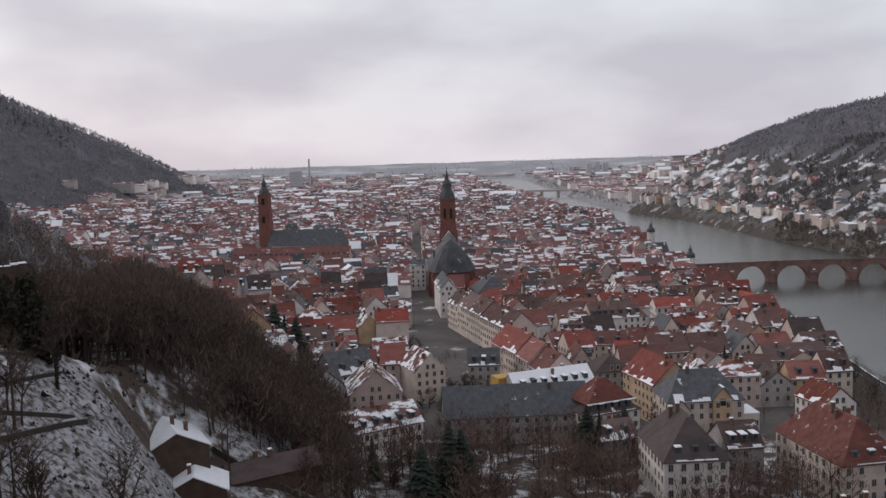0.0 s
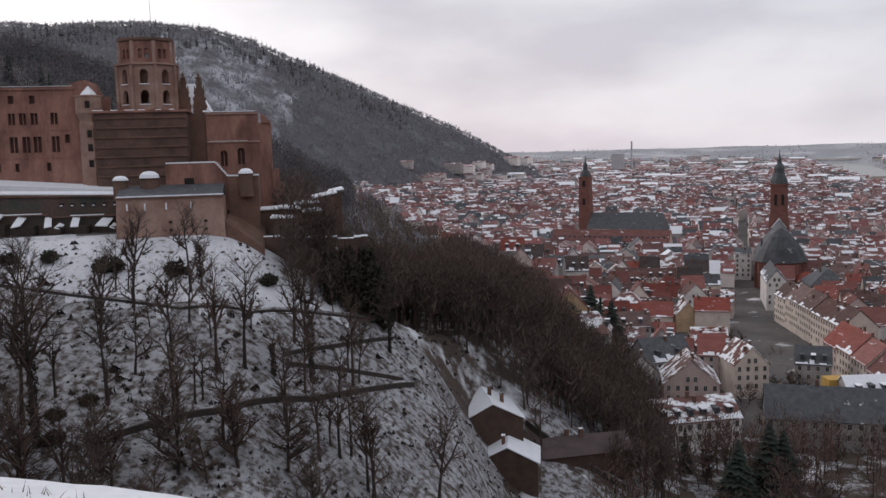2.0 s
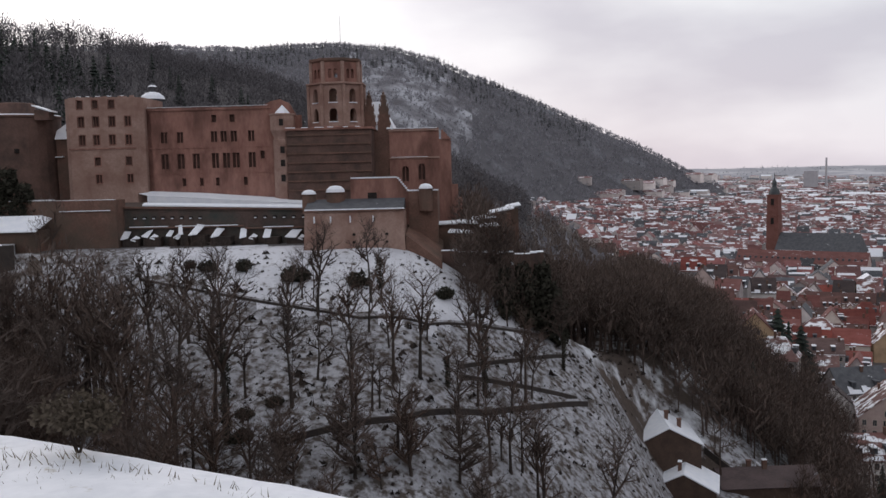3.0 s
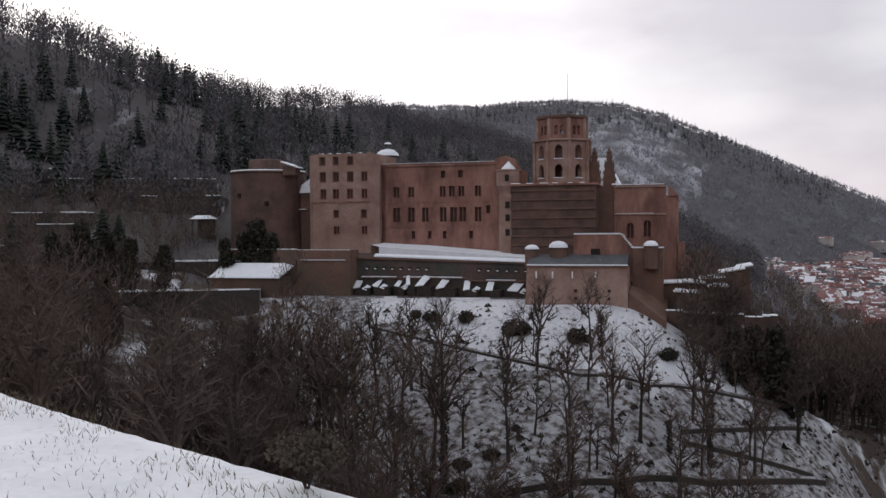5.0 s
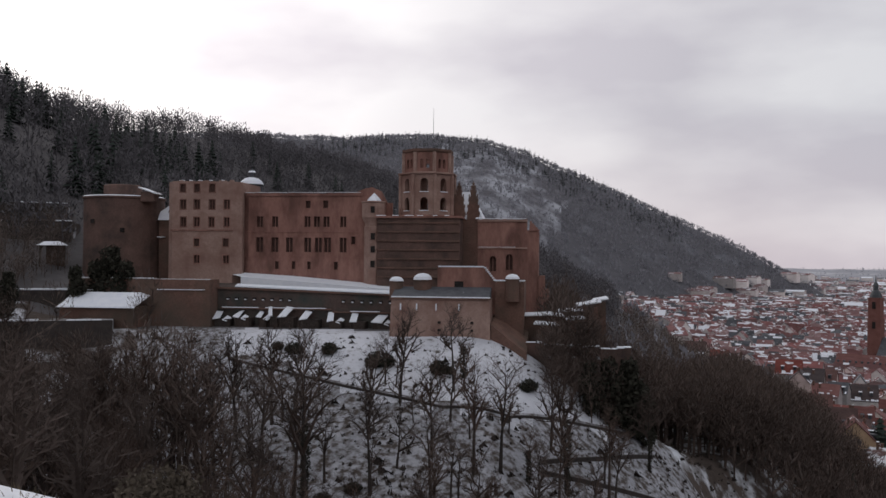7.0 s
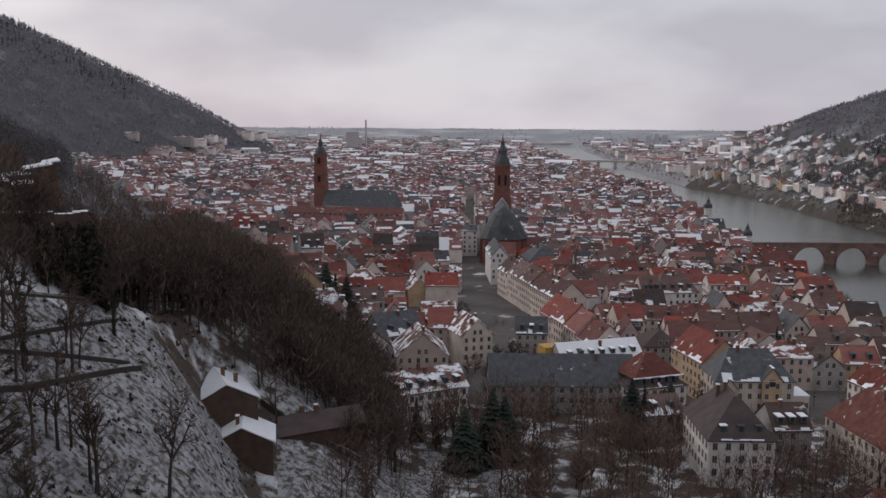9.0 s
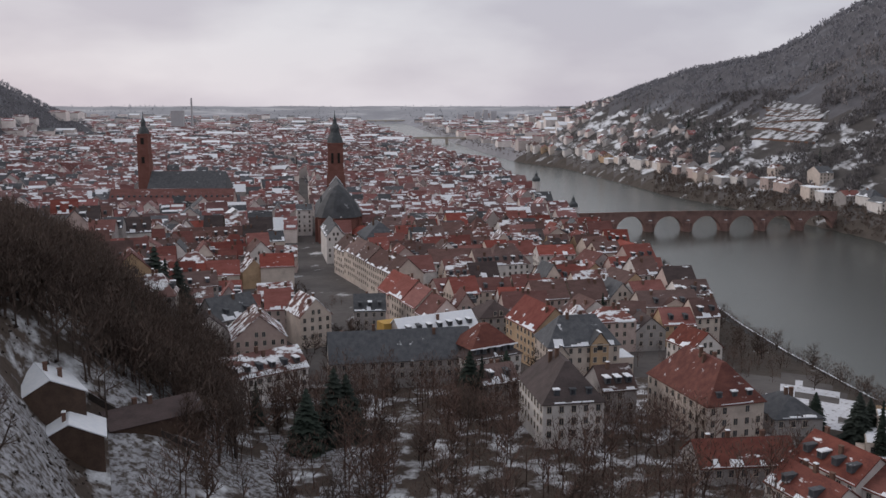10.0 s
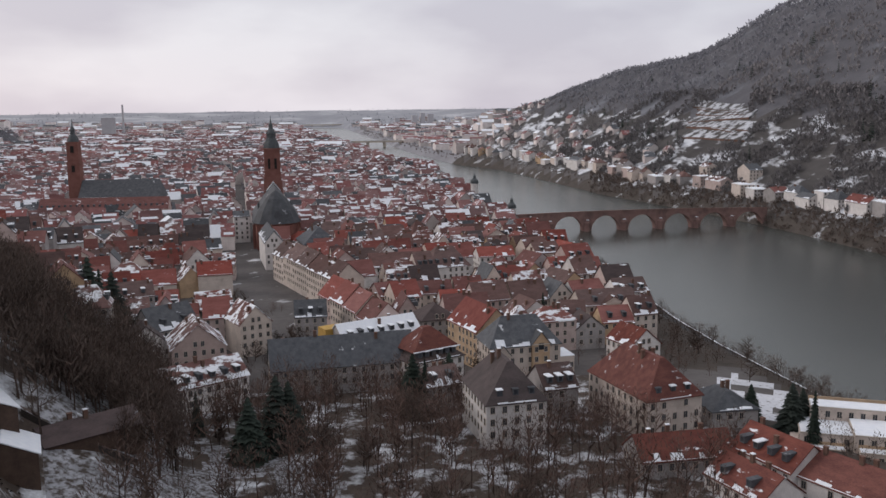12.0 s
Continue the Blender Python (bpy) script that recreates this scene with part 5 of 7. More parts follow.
for k_ in range(3):
    part("window", WINDOW, villa, at=pose(12.4 + 1.6 * k_, -6.55, 2.6))
house(54.5, 210.4, 2.9, 15.0, 22, 11.5, 8.5, 1, "dark", dormers=3, hip=True)
house(70.9, 221.9, 6.9, 9.4, 12, 9, 5, 4, "brown", dormers=3)
house(91.8, 210.9, 9.7, 15.6, 28, 10.5, 8.5, 0, "red", dormers=3, hip=True)
house(116.5, 276.6, 14.0, 11.5, 14, 7, 5, 1, "red", gable_front=True)
mansion = house(124.6, 326.1, 1.0, 22.8, 13, 11, 5, 0, "brown", dormers=2)
front_bay(mansion, 1.5, 9.0, -6.5, 11.6, 2.6, 0.7, 0, "brown")
part("cornice", Geo().box(-11.6, 11.6, -6.9, -6.5, 10.4, 10.9).mesh("cornice", M_trim), mansion)
part("balustrade", Geo().box(-5, 8, -8.6, -7.3, 3.4, 4.4).mesh("balustrade", M_trim), mansion, "stone balcony across the front")
house(122.2, 369.1, 18, 19, 17, 9, 7, 3, "brown", gable_front=True)
house(123.8, 419.1, 22, 16, 14, 10, 6, 4, "tile", gable_front=True)
house(109.3, 439.9, 1.0, 18.5, 13, 12, 4, 1, "tile")
house(81.5, 428.9, 11.7, 20.8, 16, 10, 9, 1, "brown", dormers=4, hip=True)
terrace_row(5.7, 464.9, 30.7, 380.1, 5, 14, 14, 6, (0, 0, 1), "brown")
house(-1.7, 510.5, 5, 10, 42, 15, 6, 1, "slate", gable_front=True)
house(-20.6, 604.0, 4, 10, 14, 17, 3, 1, "slate")
house(24.3, 512.0, 8, 20, 26, 12, 8, 4, "slate", hip=True)
terrace_row(23.7, 368.6, 39.2, 315.2, 4, 14, 11, 7, (0, 2, 0), "tile")
house(-10.5, 324.7, 22.6, 11.6, 16, 12, 6, 0, "tile_snow", gable_front=True)
house(87.5, 180.3, -1.0, 22.0, 11, 4, 4.2, 4, "red")
house(94.9, 161.5, -76, 16.4, 11, 3.5, 4.2, 1, "red", dormers=2)
house(106.7, 171.0, -75, 17.5, 12, 5, 4.8, 1, "red", dormers=4)
house(114.6, 155.5, -68, 18.5, 13, 4.5, 4.5, 1, "red")
house(112.6, 208.3, -1.5, 12.3, 15, 5, 3.5, 4, "slate", hip=True)
house(-85.8, 467.5, 32.0, 19.3, 12, 8, 5.5, 3, "brown", dormers=5)
house(-38.2, 319.7, 37.8, 17.7, 14, 12, 7, 4, "slate", dormers=2)
house(-57.3, 177.5, 28, 12.6, 15, 4.0, 3.2, 5, "snow", gable_front=True, windows=False, base=land_at(-56.3, 177.1) - 0.5, group="hillside houses")
house(-50.5, 170.2, 14.1, 12.0, 10, 3.5, 3.0, 5, "snow", gable_front=True, windows=False, base=land_at(-50, 170.7), group="hillside houses")
house(-39.2, 187.0, 33.7, 20, 8.5, 2.6, 2.6, 5, "dark", windows=False, snow=False, base=land_at(-39.2, 187.0) - 0.8, group="hillside houses")
house(70.6, 330.6, 2.1, 17.2, 12, 10, 6, 2, "tile")
house(93.0, 321.5, 11.0, 17.3, 14, 9, 6, 1, "brown", gable_front=True)
house(51.2, 361.9, 15.2, 11.3, 12, 10, 6, 0, "tile")
house(55.9, 434.3, 1.4, 22.2, 12, 10, 6, 1, "brown")
house(109.0, 317.7, -14.1, 9.4, 12, 8, 6, 1, "brown", dormers=2)
house(-63.3, 527.9, 12, 30, 13, 11, 5, 0, "brown", dormers=5)
house(-27.5, 470.0, -0.9, 15, 12, 8.5, 5, 2, "tile_snow", dormers=3)
house(-39.7, 468.4, 16, 14, 14, 10, 7, 1, "brown", gable_front=True)


def build_covered_scaffold():
    t = thing("tarpaulin_shelter", pose(18.7, 300.5, land_at(18.7, 300), 0, 0, 22), "yellow tarpaulin shelter beside a slate roof", "shelter")
    part("cover", Geo().box(-4.6, 4.6, -3, 3, 6, 12.6, 0.97).mesh("cover", M_yellow), t)
    for sx in (-4.2, 4.2):
        for sy in (-2.6, 2.6):
            part("post", Geo().box(sx - 0.1, sx + 0.1, sy - 0.1, sy + 0.1, -2, 6).mesh("post", M_metal), t)


def build_apartments():
    """Cream terraced apartment block with snow on its flat roofs."""
    t = thing("apartment_block", pose(135.5, 191, -1.2, 0, 0, -28), "cream modern apartment block with snow-covered flat roofs", "apartment block")
    for x0, x1, y0, y1, h in ((-10, 2, -6, 8, 9.5), (-8, 0, -8.5, -6, 6.6), (2, 16, -8, 8, 10.5), (-7, 12, 4, 10, 13), (3, 15, -11, -8, 7.4)):
        part("wall", Geo().box(x0, x1, y0, y1, -4, h).mesh("wall", M_render[0]), t)
        part("parapet", Geo().box(x0 - 0.15, x1 + 0.15, y0 - 0.15, y1 + 0.15, h, h + 0.25).mesh("parapet", M_trim), t)
        part("coping", Geo().box(x0 - 0.15, x1 + 0.15, y1 - 0.2, y1 + 0.15, h + 0.25, h + 1.1).mesh("coping", M_render[3]), t, "tan parapet")
        part("flat_roof", Geo().box(x0 + 0.1, x1 - 0.1, y0 + 0.1, y1 - 0.1, h + 0.25, h + 0.4, 0.99).mesh("flat_roof", M_snow), t, "flat roof under snow")
        for fl in range(int(h / 3)):
            n = max(1, int((x1 - x0) / 2.6))
            for i in range(n):
                part("window", WINDOW, t, at=pose(x0 + (i + 0.5) / n * (x1 - x0), y0 - 0.05, h - 2.3 - 3 * fl))
            part("window", WINDOW, t, at=pose(x0 - 0.05, y0 + 1.6, h - 2.3 - 3 * fl, 0, 0, -90))
    for i in range(3):
        part("balcony", Geo().box(-12, -10, -5, 1, 0.6 + 3 * i, 1.6 + 3 * i).mesh("balcony", M_render[0]), t)


build_covered_scaffold()
build_apartments()


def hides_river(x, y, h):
    """Tells whether a thing this tall would cover the far river as seen from the camera."""
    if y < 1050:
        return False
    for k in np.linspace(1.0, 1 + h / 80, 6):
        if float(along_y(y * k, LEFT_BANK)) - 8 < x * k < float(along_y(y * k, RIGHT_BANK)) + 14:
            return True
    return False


def fits(x, y, w, d):
    r = math.hypot(w, d) / 2 * 0.72
    return all((x - a) ** 2 + (y - b) ** 2 > (r + c) ** 2 for a, b, c, *_ in TAKEN)


# churches take their ground before the streets are filled
TAKEN += [(1.5, 600, 24, 0, 0, 0), (1.2, 630, 20, 0, 0, 0), (1.7, 572, 15, 0, 0, 0), (-18.2, 455, 16, 0, 0, 0), (-150, 760, 24, 0, 0, 0), (-115, 755, 26, 0, 0, 0), (-85, 752, 22, 0, 0, 0), (-21.7, 395, 24, 0, 0, 0)]
# a garden, the main street and its way to the church stay open, so fronts show from the camera
TAKEN += [(6, 316, 9, 0, 0, 0), (19, 322, 8, 0, 0, 0)]
TAKEN += [(-9.5 + (465 - q) * 0.293, q, 6, 0, 0, 0) for q in range(384, 480, 9)] + [(-18, q, 5, 0, 0, 0) for q in range(480, 600, 9)]


def fill_streets():
    """Rows of houses along gently bent streets; the nearest are things of their own, the rest a far mass."""
    near, far = [], []
    y = 300.0
    while y < 2700:
        dep = rng.uniform(11, 14) * (1 + 0.25 * (y > 1200))
        left = float(np.interp(y, (300, 420, 600, 900, 1400, 2700), (-65, -135, -270, -430, -640, -1000)))
        right = float(along_y(y, LEFT_BANK)) - 24 - 0.01 * y
        x = left
        while x < right:
            w = rng.uniform(9, 16) * (1 + 0.4 * (y > 1200))
            bend = 0.12 * (x - 40) + 5 * math.sin(x * 0.03 + y * 0.01)
            px, py = x + w / 2 + rng.uniform(-1, 1), y + bend * 0.5 + rng.uniform(-2.5, 2.5)
            street = abs(px + (py - 300) * 0.06 - 3) < 7 or rng.random() < 0.05 + 0.12 * (y > 1300)
            x += w + (rng.uniform(3, 7) if rng.random() < 0.22 else 0.2)
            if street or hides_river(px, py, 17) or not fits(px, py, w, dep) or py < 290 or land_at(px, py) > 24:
                continue
            gf = rng.random() < 0.24
            row = (px, py, 8 + rng.uniform(-9, 9), w, dep, rng.uniform(7.5, 12), rng.uniform(4.2, 7.5), gf)
            (near if len(near) < 215 and py < 640 else far).append(row)
        y += dep + rng.uniform(3.0, 8.5)
    for px, py, yaw, w, dep, he, hr, gf in near:
        house(px, py, yaw, w, dep, he, hr, rng.choices(range(5), (4, 4, 2, 1, 2))[0], rng.choices(("tile", "brown", "tile_snow", "slate", "dark"), (5, 4, 2.2, 1.0, 1.6))[0],
              gable_front=gf, dormers=rng.choice((0, 0, 2, 3)) if py < 520 else 0, hip=rng.random() < 0.1, windows=py < 385, snow=True)
    return far


def mass(rows, name, label, mats, snowy=0.06):
    """Many far houses as one mass: walls, roofs, slate roofs, snow on the eaves."""
    W, R, S, N = Geo(), Geo(), Geo(), Geo()
    for px, py, yaw, w, dep, he, hr, gf, *zz in rows:
        gw, gr = shell(w, dep, he, hr, gf, False)
        m = pose(px, py, zz[0] if zz else land_at(px, py), 0, 0, yaw)
        if not gf and rng.random() < 0.92:
            # drifts left along the eaves and under the ridge
            for _ in range(rng.choice((1, 2, 2, 3))):
                a, b = sorted((rng.uniform(-0.5, 0.5), rng.uniform(-0.5, 0.5)))
                f = rng.choice((0.02, 0.02, 0.05, 0.3, 0.7, 0.78))
                e = f + rng.uniform(0.08, 0.26)
                q = [(w * a, -dep / 2 * (1 - f) - 0.1, he + hr * f + 0.32), (w * b, -dep / 2 * (1 - f) - 0.1, he + hr * f + 0.32), (w * b, -dep / 2 * (1 - e), he + hr * e + 0.36), (w * a, -dep / 2 * (1 - e), he + hr * e + 0.36)]
                N.add([tuple(m @ Vector(v)) for v in q], [(0, 1, 2, 3)])
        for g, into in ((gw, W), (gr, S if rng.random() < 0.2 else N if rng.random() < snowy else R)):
            into.add([tuple(m @ Vector(v)) for v in g.v], g.f)
    t = thing(name, pose(0, 0, 0), label, "houses", kind="stuff")
    for nm, g, mt in (("walls", W, mats[0]), ("tile_roofs", R, mats[1]), ("slate_roofs", S, mats[2]), ("snowy_roofs", N, M_snow)):
        if g.v:
            tagged(part(nm, g.mesh(nm, mt), t), kind="stuff")


FAR_HOUSES = fill_streets()
mass(FAR_HOUSES, "far_houses", "dense mass of snowy tiled town roofs", (M_wall_stuff, M_tile_stuff, M_slate_stuff))


def build_suburbs():
    r2 = random.Random(5)
    rows = []
    for i in range(1500):
        y = 1500 + 2600 * r2.random() ** 1.2
        lb, rb = float(along_y(y, LEFT_BANK)), float(along_y(y, RIGHT_BANK))
        x = r2.uniform(-0.42 * y, 0.30 * y)
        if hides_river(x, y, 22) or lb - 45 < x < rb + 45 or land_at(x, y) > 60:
            continue
        k = r2.uniform(1.0, 2.2)
        rows.append((x, y, r2.uniform(-15, 15), 14 * k * r2.uniform(0.8, 2.2), 13 * k, r2.uniform(8, 16), r2.uniform(2, 6), False))
    # snowy share raised so the suburb looks as pale as haze makes it
    mass(rows, "suburb_houses", "far suburb of pale blocks, roofs extra snowy for haze", (M_wall_stuff, M_tile_stuff, M_slate_stuff), 0.22)
    # houses at the foot of the wooded hill
    rows = []
    for i in range(330):
        az, d = r2.uniform(-33, -12), r2.uniform(620, 1650)
        x, y = polar(az, d)
        if not 3 < land_at(x, y) < 36:
            continue
        rows.append((x, y, r2.uniform(-30, 60), r2.uniform(10, 18), r2.uniform(9, 13), r2.uniform(6, 11), r2.uniform(3.5, 6), r2.random() < 0.4))
    mass(rows, "foothill_houses", "villas with snowy roofs at the foot of the hill", (M_wall_stuff, M_tile_stuff, M_slate_stuff))


build_suburbs()

# ---- churches, bridges, far bank ----
def build_great_church():
    t = thing("church", pose(0.9, 640, 0, 0, 0, 1), "large red sandstone church with a tall dark-helmed tower", "church")
    tw = Geo().box(-5.8, 5.8, -5.8, 5.8, -2, 40).box(-5.4, 5.4, -5.4, 5.4, 40, 59.6).box(-6.1, 6.1, -6.1, 6.1, 39.4, 40.2).box(-5.9, 5.9, -5.9, 5.9, 59.0, 60.0)
    part("tower", tw.mesh("tower", M_church), t)
    helm = Geo().lathe([(6.0, 60), (5.6, 62), (4.4, 65), (3.4, 67), (3.3, 69.5), (3.7, 69.8), (3.2, 71), (1.8, 73), (1.4, 74.5), (1.5, 76), (0.8, 77), (0.3, 79.5), (0.12, 82.2)], 8, 0, 0, math.pi / 8)
    part("helm", helm.mesh("helm", M_copper), t, "dark slate onion helm with lantern")
    for s in (-1, 1):
        for z in (28, 46):
            part("belfry_window", Geo().box(s * 2.2 - 0.8, s * 2.2 + 0.8, -6.1, -5.2, z, z + 7).mesh("belfry_window", M_dark), t)
    for sx in (-5.6, 5.6):
        part("corner_buttress", Geo().box(sx - 0.9, sx + 0.9, -6.6, -5.2, -2, 38, 0.8).mesh("corner_buttress", M_church), t)
    part("nave_wall", Geo().box(-14, 14, -70, -6, -2, 18).mesh("nave_wall", M_church), t)
    g = Geo().add([(-15, -70, 17.5), (15, -70, 17.5), (15, -6, 17.5), (-15, -6, 17.5), (0, -70, 37), (0, -6, 37)], [(0, 4, 5, 3), (1, 2, 5, 4), (0, 1, 4), (2, 3, 5), (3, 2, 1, 0)])
    part("nave_roof", g.mesh("nave_roof", M_churchslate), t, "steep dark slate nave roof")
    part("choir_wall", Geo().lathe([(13.6, -2), (13.6, 17.4), (14.2, 17.6)], 12, 0, -70, 0.26).mesh("choir_wall", M_church), t)
    part("choir_roof", Geo().lathe([(15.2, 17.3), (11.5, 25.0), (6.5, 32.0), (1.5, 36.3), (0.2, 36.9)], 12, 0, -70, 0.26).mesh("choir_roof", M_churchslate), t, "polygonal slate choir roof")
    part("snow_cap", Geo().add([(-5, -9, 31.2), (5, -9, 31.2), (5, -6.2, 31.2), (-5, -6.2, 31.2), (0, -12, 37.6), (0, -6.2, 37.6)], [(0, 4, 5, 3), (1, 2, 5, 4), (0, 1, 4), (2, 3, 5), (3, 2, 1, 0)]).mesh("snow_cap", M_snow), t, "snow lodged at the tower foot")
    for i in range(9):
        a = math.pi + 0.26 + i * math.pi / 6 - 0.17
        x, y = 14.2 * math.cos(a), -70 + 14.2 * math.sin(a)
        part("buttress", Geo().box(x - 0.7, x + 0.7, y - 0.7, y + 0.7, -2, 16, 0.8).mesh("buttress", M_church), t)
    for sx in (-1, 1):
        for k in range(5):
            part("roof_dormer", Geo().box(sx * 10.5 - 1.0, sx * 10.5 + 1.0, -62 + 11 * k - 0.8, -62 + 11 * k + 0.8, 20, 24.5, 0.6).mesh("roof_dormer", M_churchslate), t)


def build_second_church():
    x, y = polar(-11.35, 760)
    t = thing("church", pose(x, y, 0, 0, 0, -6), "baroque sandstone church with slender tower and slate nave", "church")
    part("tower", Geo().box(-4.6, 4.6, -4.6, 4.6, -2, 47).box(-4.3, 4.3, -4.3, 4.3, 47, 63).box(-4.9, 4.9, -4.9, 4.9, 46.4, 47.3).box(-4.8, 4.8, -4.8, 4.8, 62.4, 63.2).mesh("tower", M_church), t)
    part("helm", Geo().lathe([(4.6, 63.2), (4.3, 65), (3.2, 67.5), (2.0, 69), (1.9, 72), (2.2, 72.2), (1.4, 74), (0.5, 75.5), (0.4, 77), (0.1, 80.6)], 10).mesh("helm", M_copper), t, "dark helm with small lantern")
    for z in (40, 55):
        part("belfry_window", Geo().box(-1.2, 1.2, -4.9, -4.2, z, z + 5).mesh("belfry_window", M_dark), t)
    part("nave_wall", Geo().box(5, 66, -12, 12, -2, 20).mesh("nave_wall", M_church), t)
    g = Geo().add([(4, -13, 19.5), (67, -13, 19.5), (67, 13, 19.5), (4, 13, 19.5), (5, 0, 33.5), (64, 0, 33.5)], [(0, 1, 5, 4), (2, 3, 4, 5), (1, 2, 5), (3, 0, 4), (3, 2, 1, 0)])
    part("nave_roof", g.mesh("nave_roof", M_slate), t, "long grey slate nave roof")
    part("eaves_snow", Geo().box(8, 62, -12.9, -12.2, 20.1, 20.7).mesh("eaves_snow", M_snow), t)
    # long school wing in front
    t = thing("college", pose(x + 28, y - 42, 0, 0, 0, -4), "long red-roofed college wing with snowy eaves", "building")
    gw, gr = shell(92, 15, 15, 8, False, False)
    part("wall", gw.mesh("wall", M_render[2]), t)
    part("roof", gr.mesh("roof", M_tile), t)
    for i in range(22):
        part("dormer", DORMER, t, at=pose(-44 + 4.1 * i, -4.6, 17.2))


def build_old_bridge():
    t = thing("stone_bridge", pose(176.5, 655, -8, 0, 0, -2.5), "old red sandstone arch bridge with cutwater piers", "bridge")
    span, rad, wd = 29.0, 11.2, 7.5
    for k in range(7):
        g, n = Geo(), 14
        x0 = k * span
        deck0, deck1 = 13.2 + 1.3 * math.sin(math.pi * k / 7), 13.2 + 1.3 * math.sin(math.pi * (k + 1) / 7)
        cx = x0 + span / 2
        xs = [cx - rad * math.cos(math.pi * i / n) for i in range(n + 1)]
        zs = [0.3 + rad * math.sin(math.pi * i / n) for i in range(n + 1)]
        low = [(x0, -3.0), (xs[0], -3.0)] + list(zip(xs, zs)) + [(xs[-1], -3.0), (x0 + span, -3.0)]
        for i in range(len(low) - 1):
            (xa, za), (xb, zb) = low[i], low[i + 1]
            ta, tb = deck0 + (deck1 - deck0) * (xa - x0) / span, deck0 + (deck1 - deck0) * (xb - x0) / span
            g.add([(xa, -wd / 2, za), (xb, -wd / 2, zb), (xb, -wd / 2, tb), (xa, -wd / 2, ta), (xa, wd / 2, za), (xb, wd / 2, zb), (xb, wd / 2, tb), (xa, wd / 2, ta)],
                  [(0, 1, 2, 3), (7, 6, 5, 4), (3, 2, 6, 7), (0, 4, 5, 1)])
        part("arch", g.mesh("arch", M_bridge, weld=True), t)
        p = Geo().add([(x0, -wd / 2 - 0.25, deck0), (x0 + span, -wd / 2 - 0.25, deck1), (x0 + span, -wd / 2 + 0.3, deck1), (x0, -wd / 2 + 0.3, deck0),
                       (x0, -wd / 2 - 0.25, deck0 + 1.1), (x0 + span, -wd / 2 - 0.25, deck1 + 1.1), (x0 + span, -wd / 2 + 0.3, deck1 + 1.1), (x0, -wd / 2 + 0.3, deck0 + 1.1)],
                      [(3, 2, 1, 0), (4, 5, 6, 7), (0, 1, 5, 4), (1, 2, 6, 5), (2, 3, 7, 6), (3, 0, 4, 7)])
        part("parapet", p.mesh("parapet", M_bridge), t)
        if k:
            pier = Geo().prism([(x0 - 2.9, -wd / 2), (x0, -wd / 2 - 3.6), (x0 + 2.9, -wd / 2), (x0 + 2.9, wd / 2), (x0, wd / 2 + 3.6), (x0 - 2.9, wd / 2)], -5, 6.5)
            pier.add([(x0 - 2.9, -wd / 2, 6.5), (x0, -wd / 2 - 3.6, 6.5), (x0 + 2.9, -wd / 2, 6.5), (x0, -wd / 2, 9)], [(0, 1, 3), (1, 2, 3), (0, 3, 2)])
            pr = part("pier", pier.mesh("pier", M_bridge), t)
            part("snow_cap", Geo().box(x0 - 1.2, x0 + 1.2, -wd / 2 - 1.6, -wd / 2, 8.4, 8.8, 0.7).mesh("snow_cap", M_snow), pr)
    # gate towers at the town end
    for gx, gy, gz in ((169, 748, 2.0), (176, 653, -9.0)):
        g = thing("gate_tower", pose(gx, gy, gz), "pale round riverside tower with a dark bell helm", "tower", "round riverside towers")
        part("shaft", Geo().lathe([(3.2, -4), (3.2, 19), (3.5, 19.3), (3.5, 20)], 14).mesh("shaft", M_render[1]), g)
        part("helm", Geo().lathe([(3.6, 20), (3.3, 22.5), (1.6, 24.2), (1.2, 25.5), (1.4, 26.3), (0.3, 27.6), (0.05, 30)], 14).mesh("helm", M_copper), g, "dark bell-shaped helm")


def build_far_bridges():
    for y, z, n in ((2130, 3, 5), (4150, 4, 6)):
        a, b = float(along_y(y, LEFT_BANK)) - 60, float(along_y(y, RIGHT_BANK)) + 60
        t = thing("road_bridge", pose(a, y, 0), "long pale road bridge over the distant river", "bridge", "distant road bridges")
        part("deck", Geo().box(0, b - a, -8, 8, z, z + 4.5).mesh("deck", M_trim), t)
        part("snow_cap", Geo().box(0, b - a, -8.2, -7.6, z + 4.5, z + 5.2).mesh("snow_cap", M_snow), t)
        for i in range(1, n):
            part("pier", Geo().box((b - a) * i / n - 3, (b - a) * i / n + 3, -6, 6, -12, z).mesh("pier", M_trim), t)
    x, y = polar(-9.3, 2900)
    t = thing("power_station", pose(x, y, 0), "grey power station block with a tall chimney", "power station")
    part("boiler_house", Geo().box(-20, 16, -16, 16, -5, 62).mesh("boiler_house", M_concrete), t)
    part("chimney", Geo().lathe([(4, -5), (2.6, 100)], 12, 40, 0).mesh("chimney", M_concrete), t)
    for az, d, h, w in ((9.0, 3900, 30, 22), (9.5, 3900, 40, 18), (10.0, 3920, 34, 24), (12.4, 3540, 24, 26), (13.0, 3500, 28, 20), (7.9, 3900, 20, 20)):
        x, y = polar(az, d)
        t = thing("tower_block", pose(x, y, 0), "hazy concrete tower block on the plain", "tower block", "distant tower blocks")
        part("body", Geo().box(-w / 2, w / 2, -12, 12, -5, h + 16).mesh("body", M_concrete), t)
    x, y, z = by_angle(-37.6, 7.6, 2000)
    t = thing("radio_mast", pose(x, y, z - 6), "thin radio mast on the wooded ridge", "mast")
    part("mast", Geo().lathe([(0.8, 0), (0.55, 40), (0.3, 78)], 6).mesh("mast", M_metal), t)


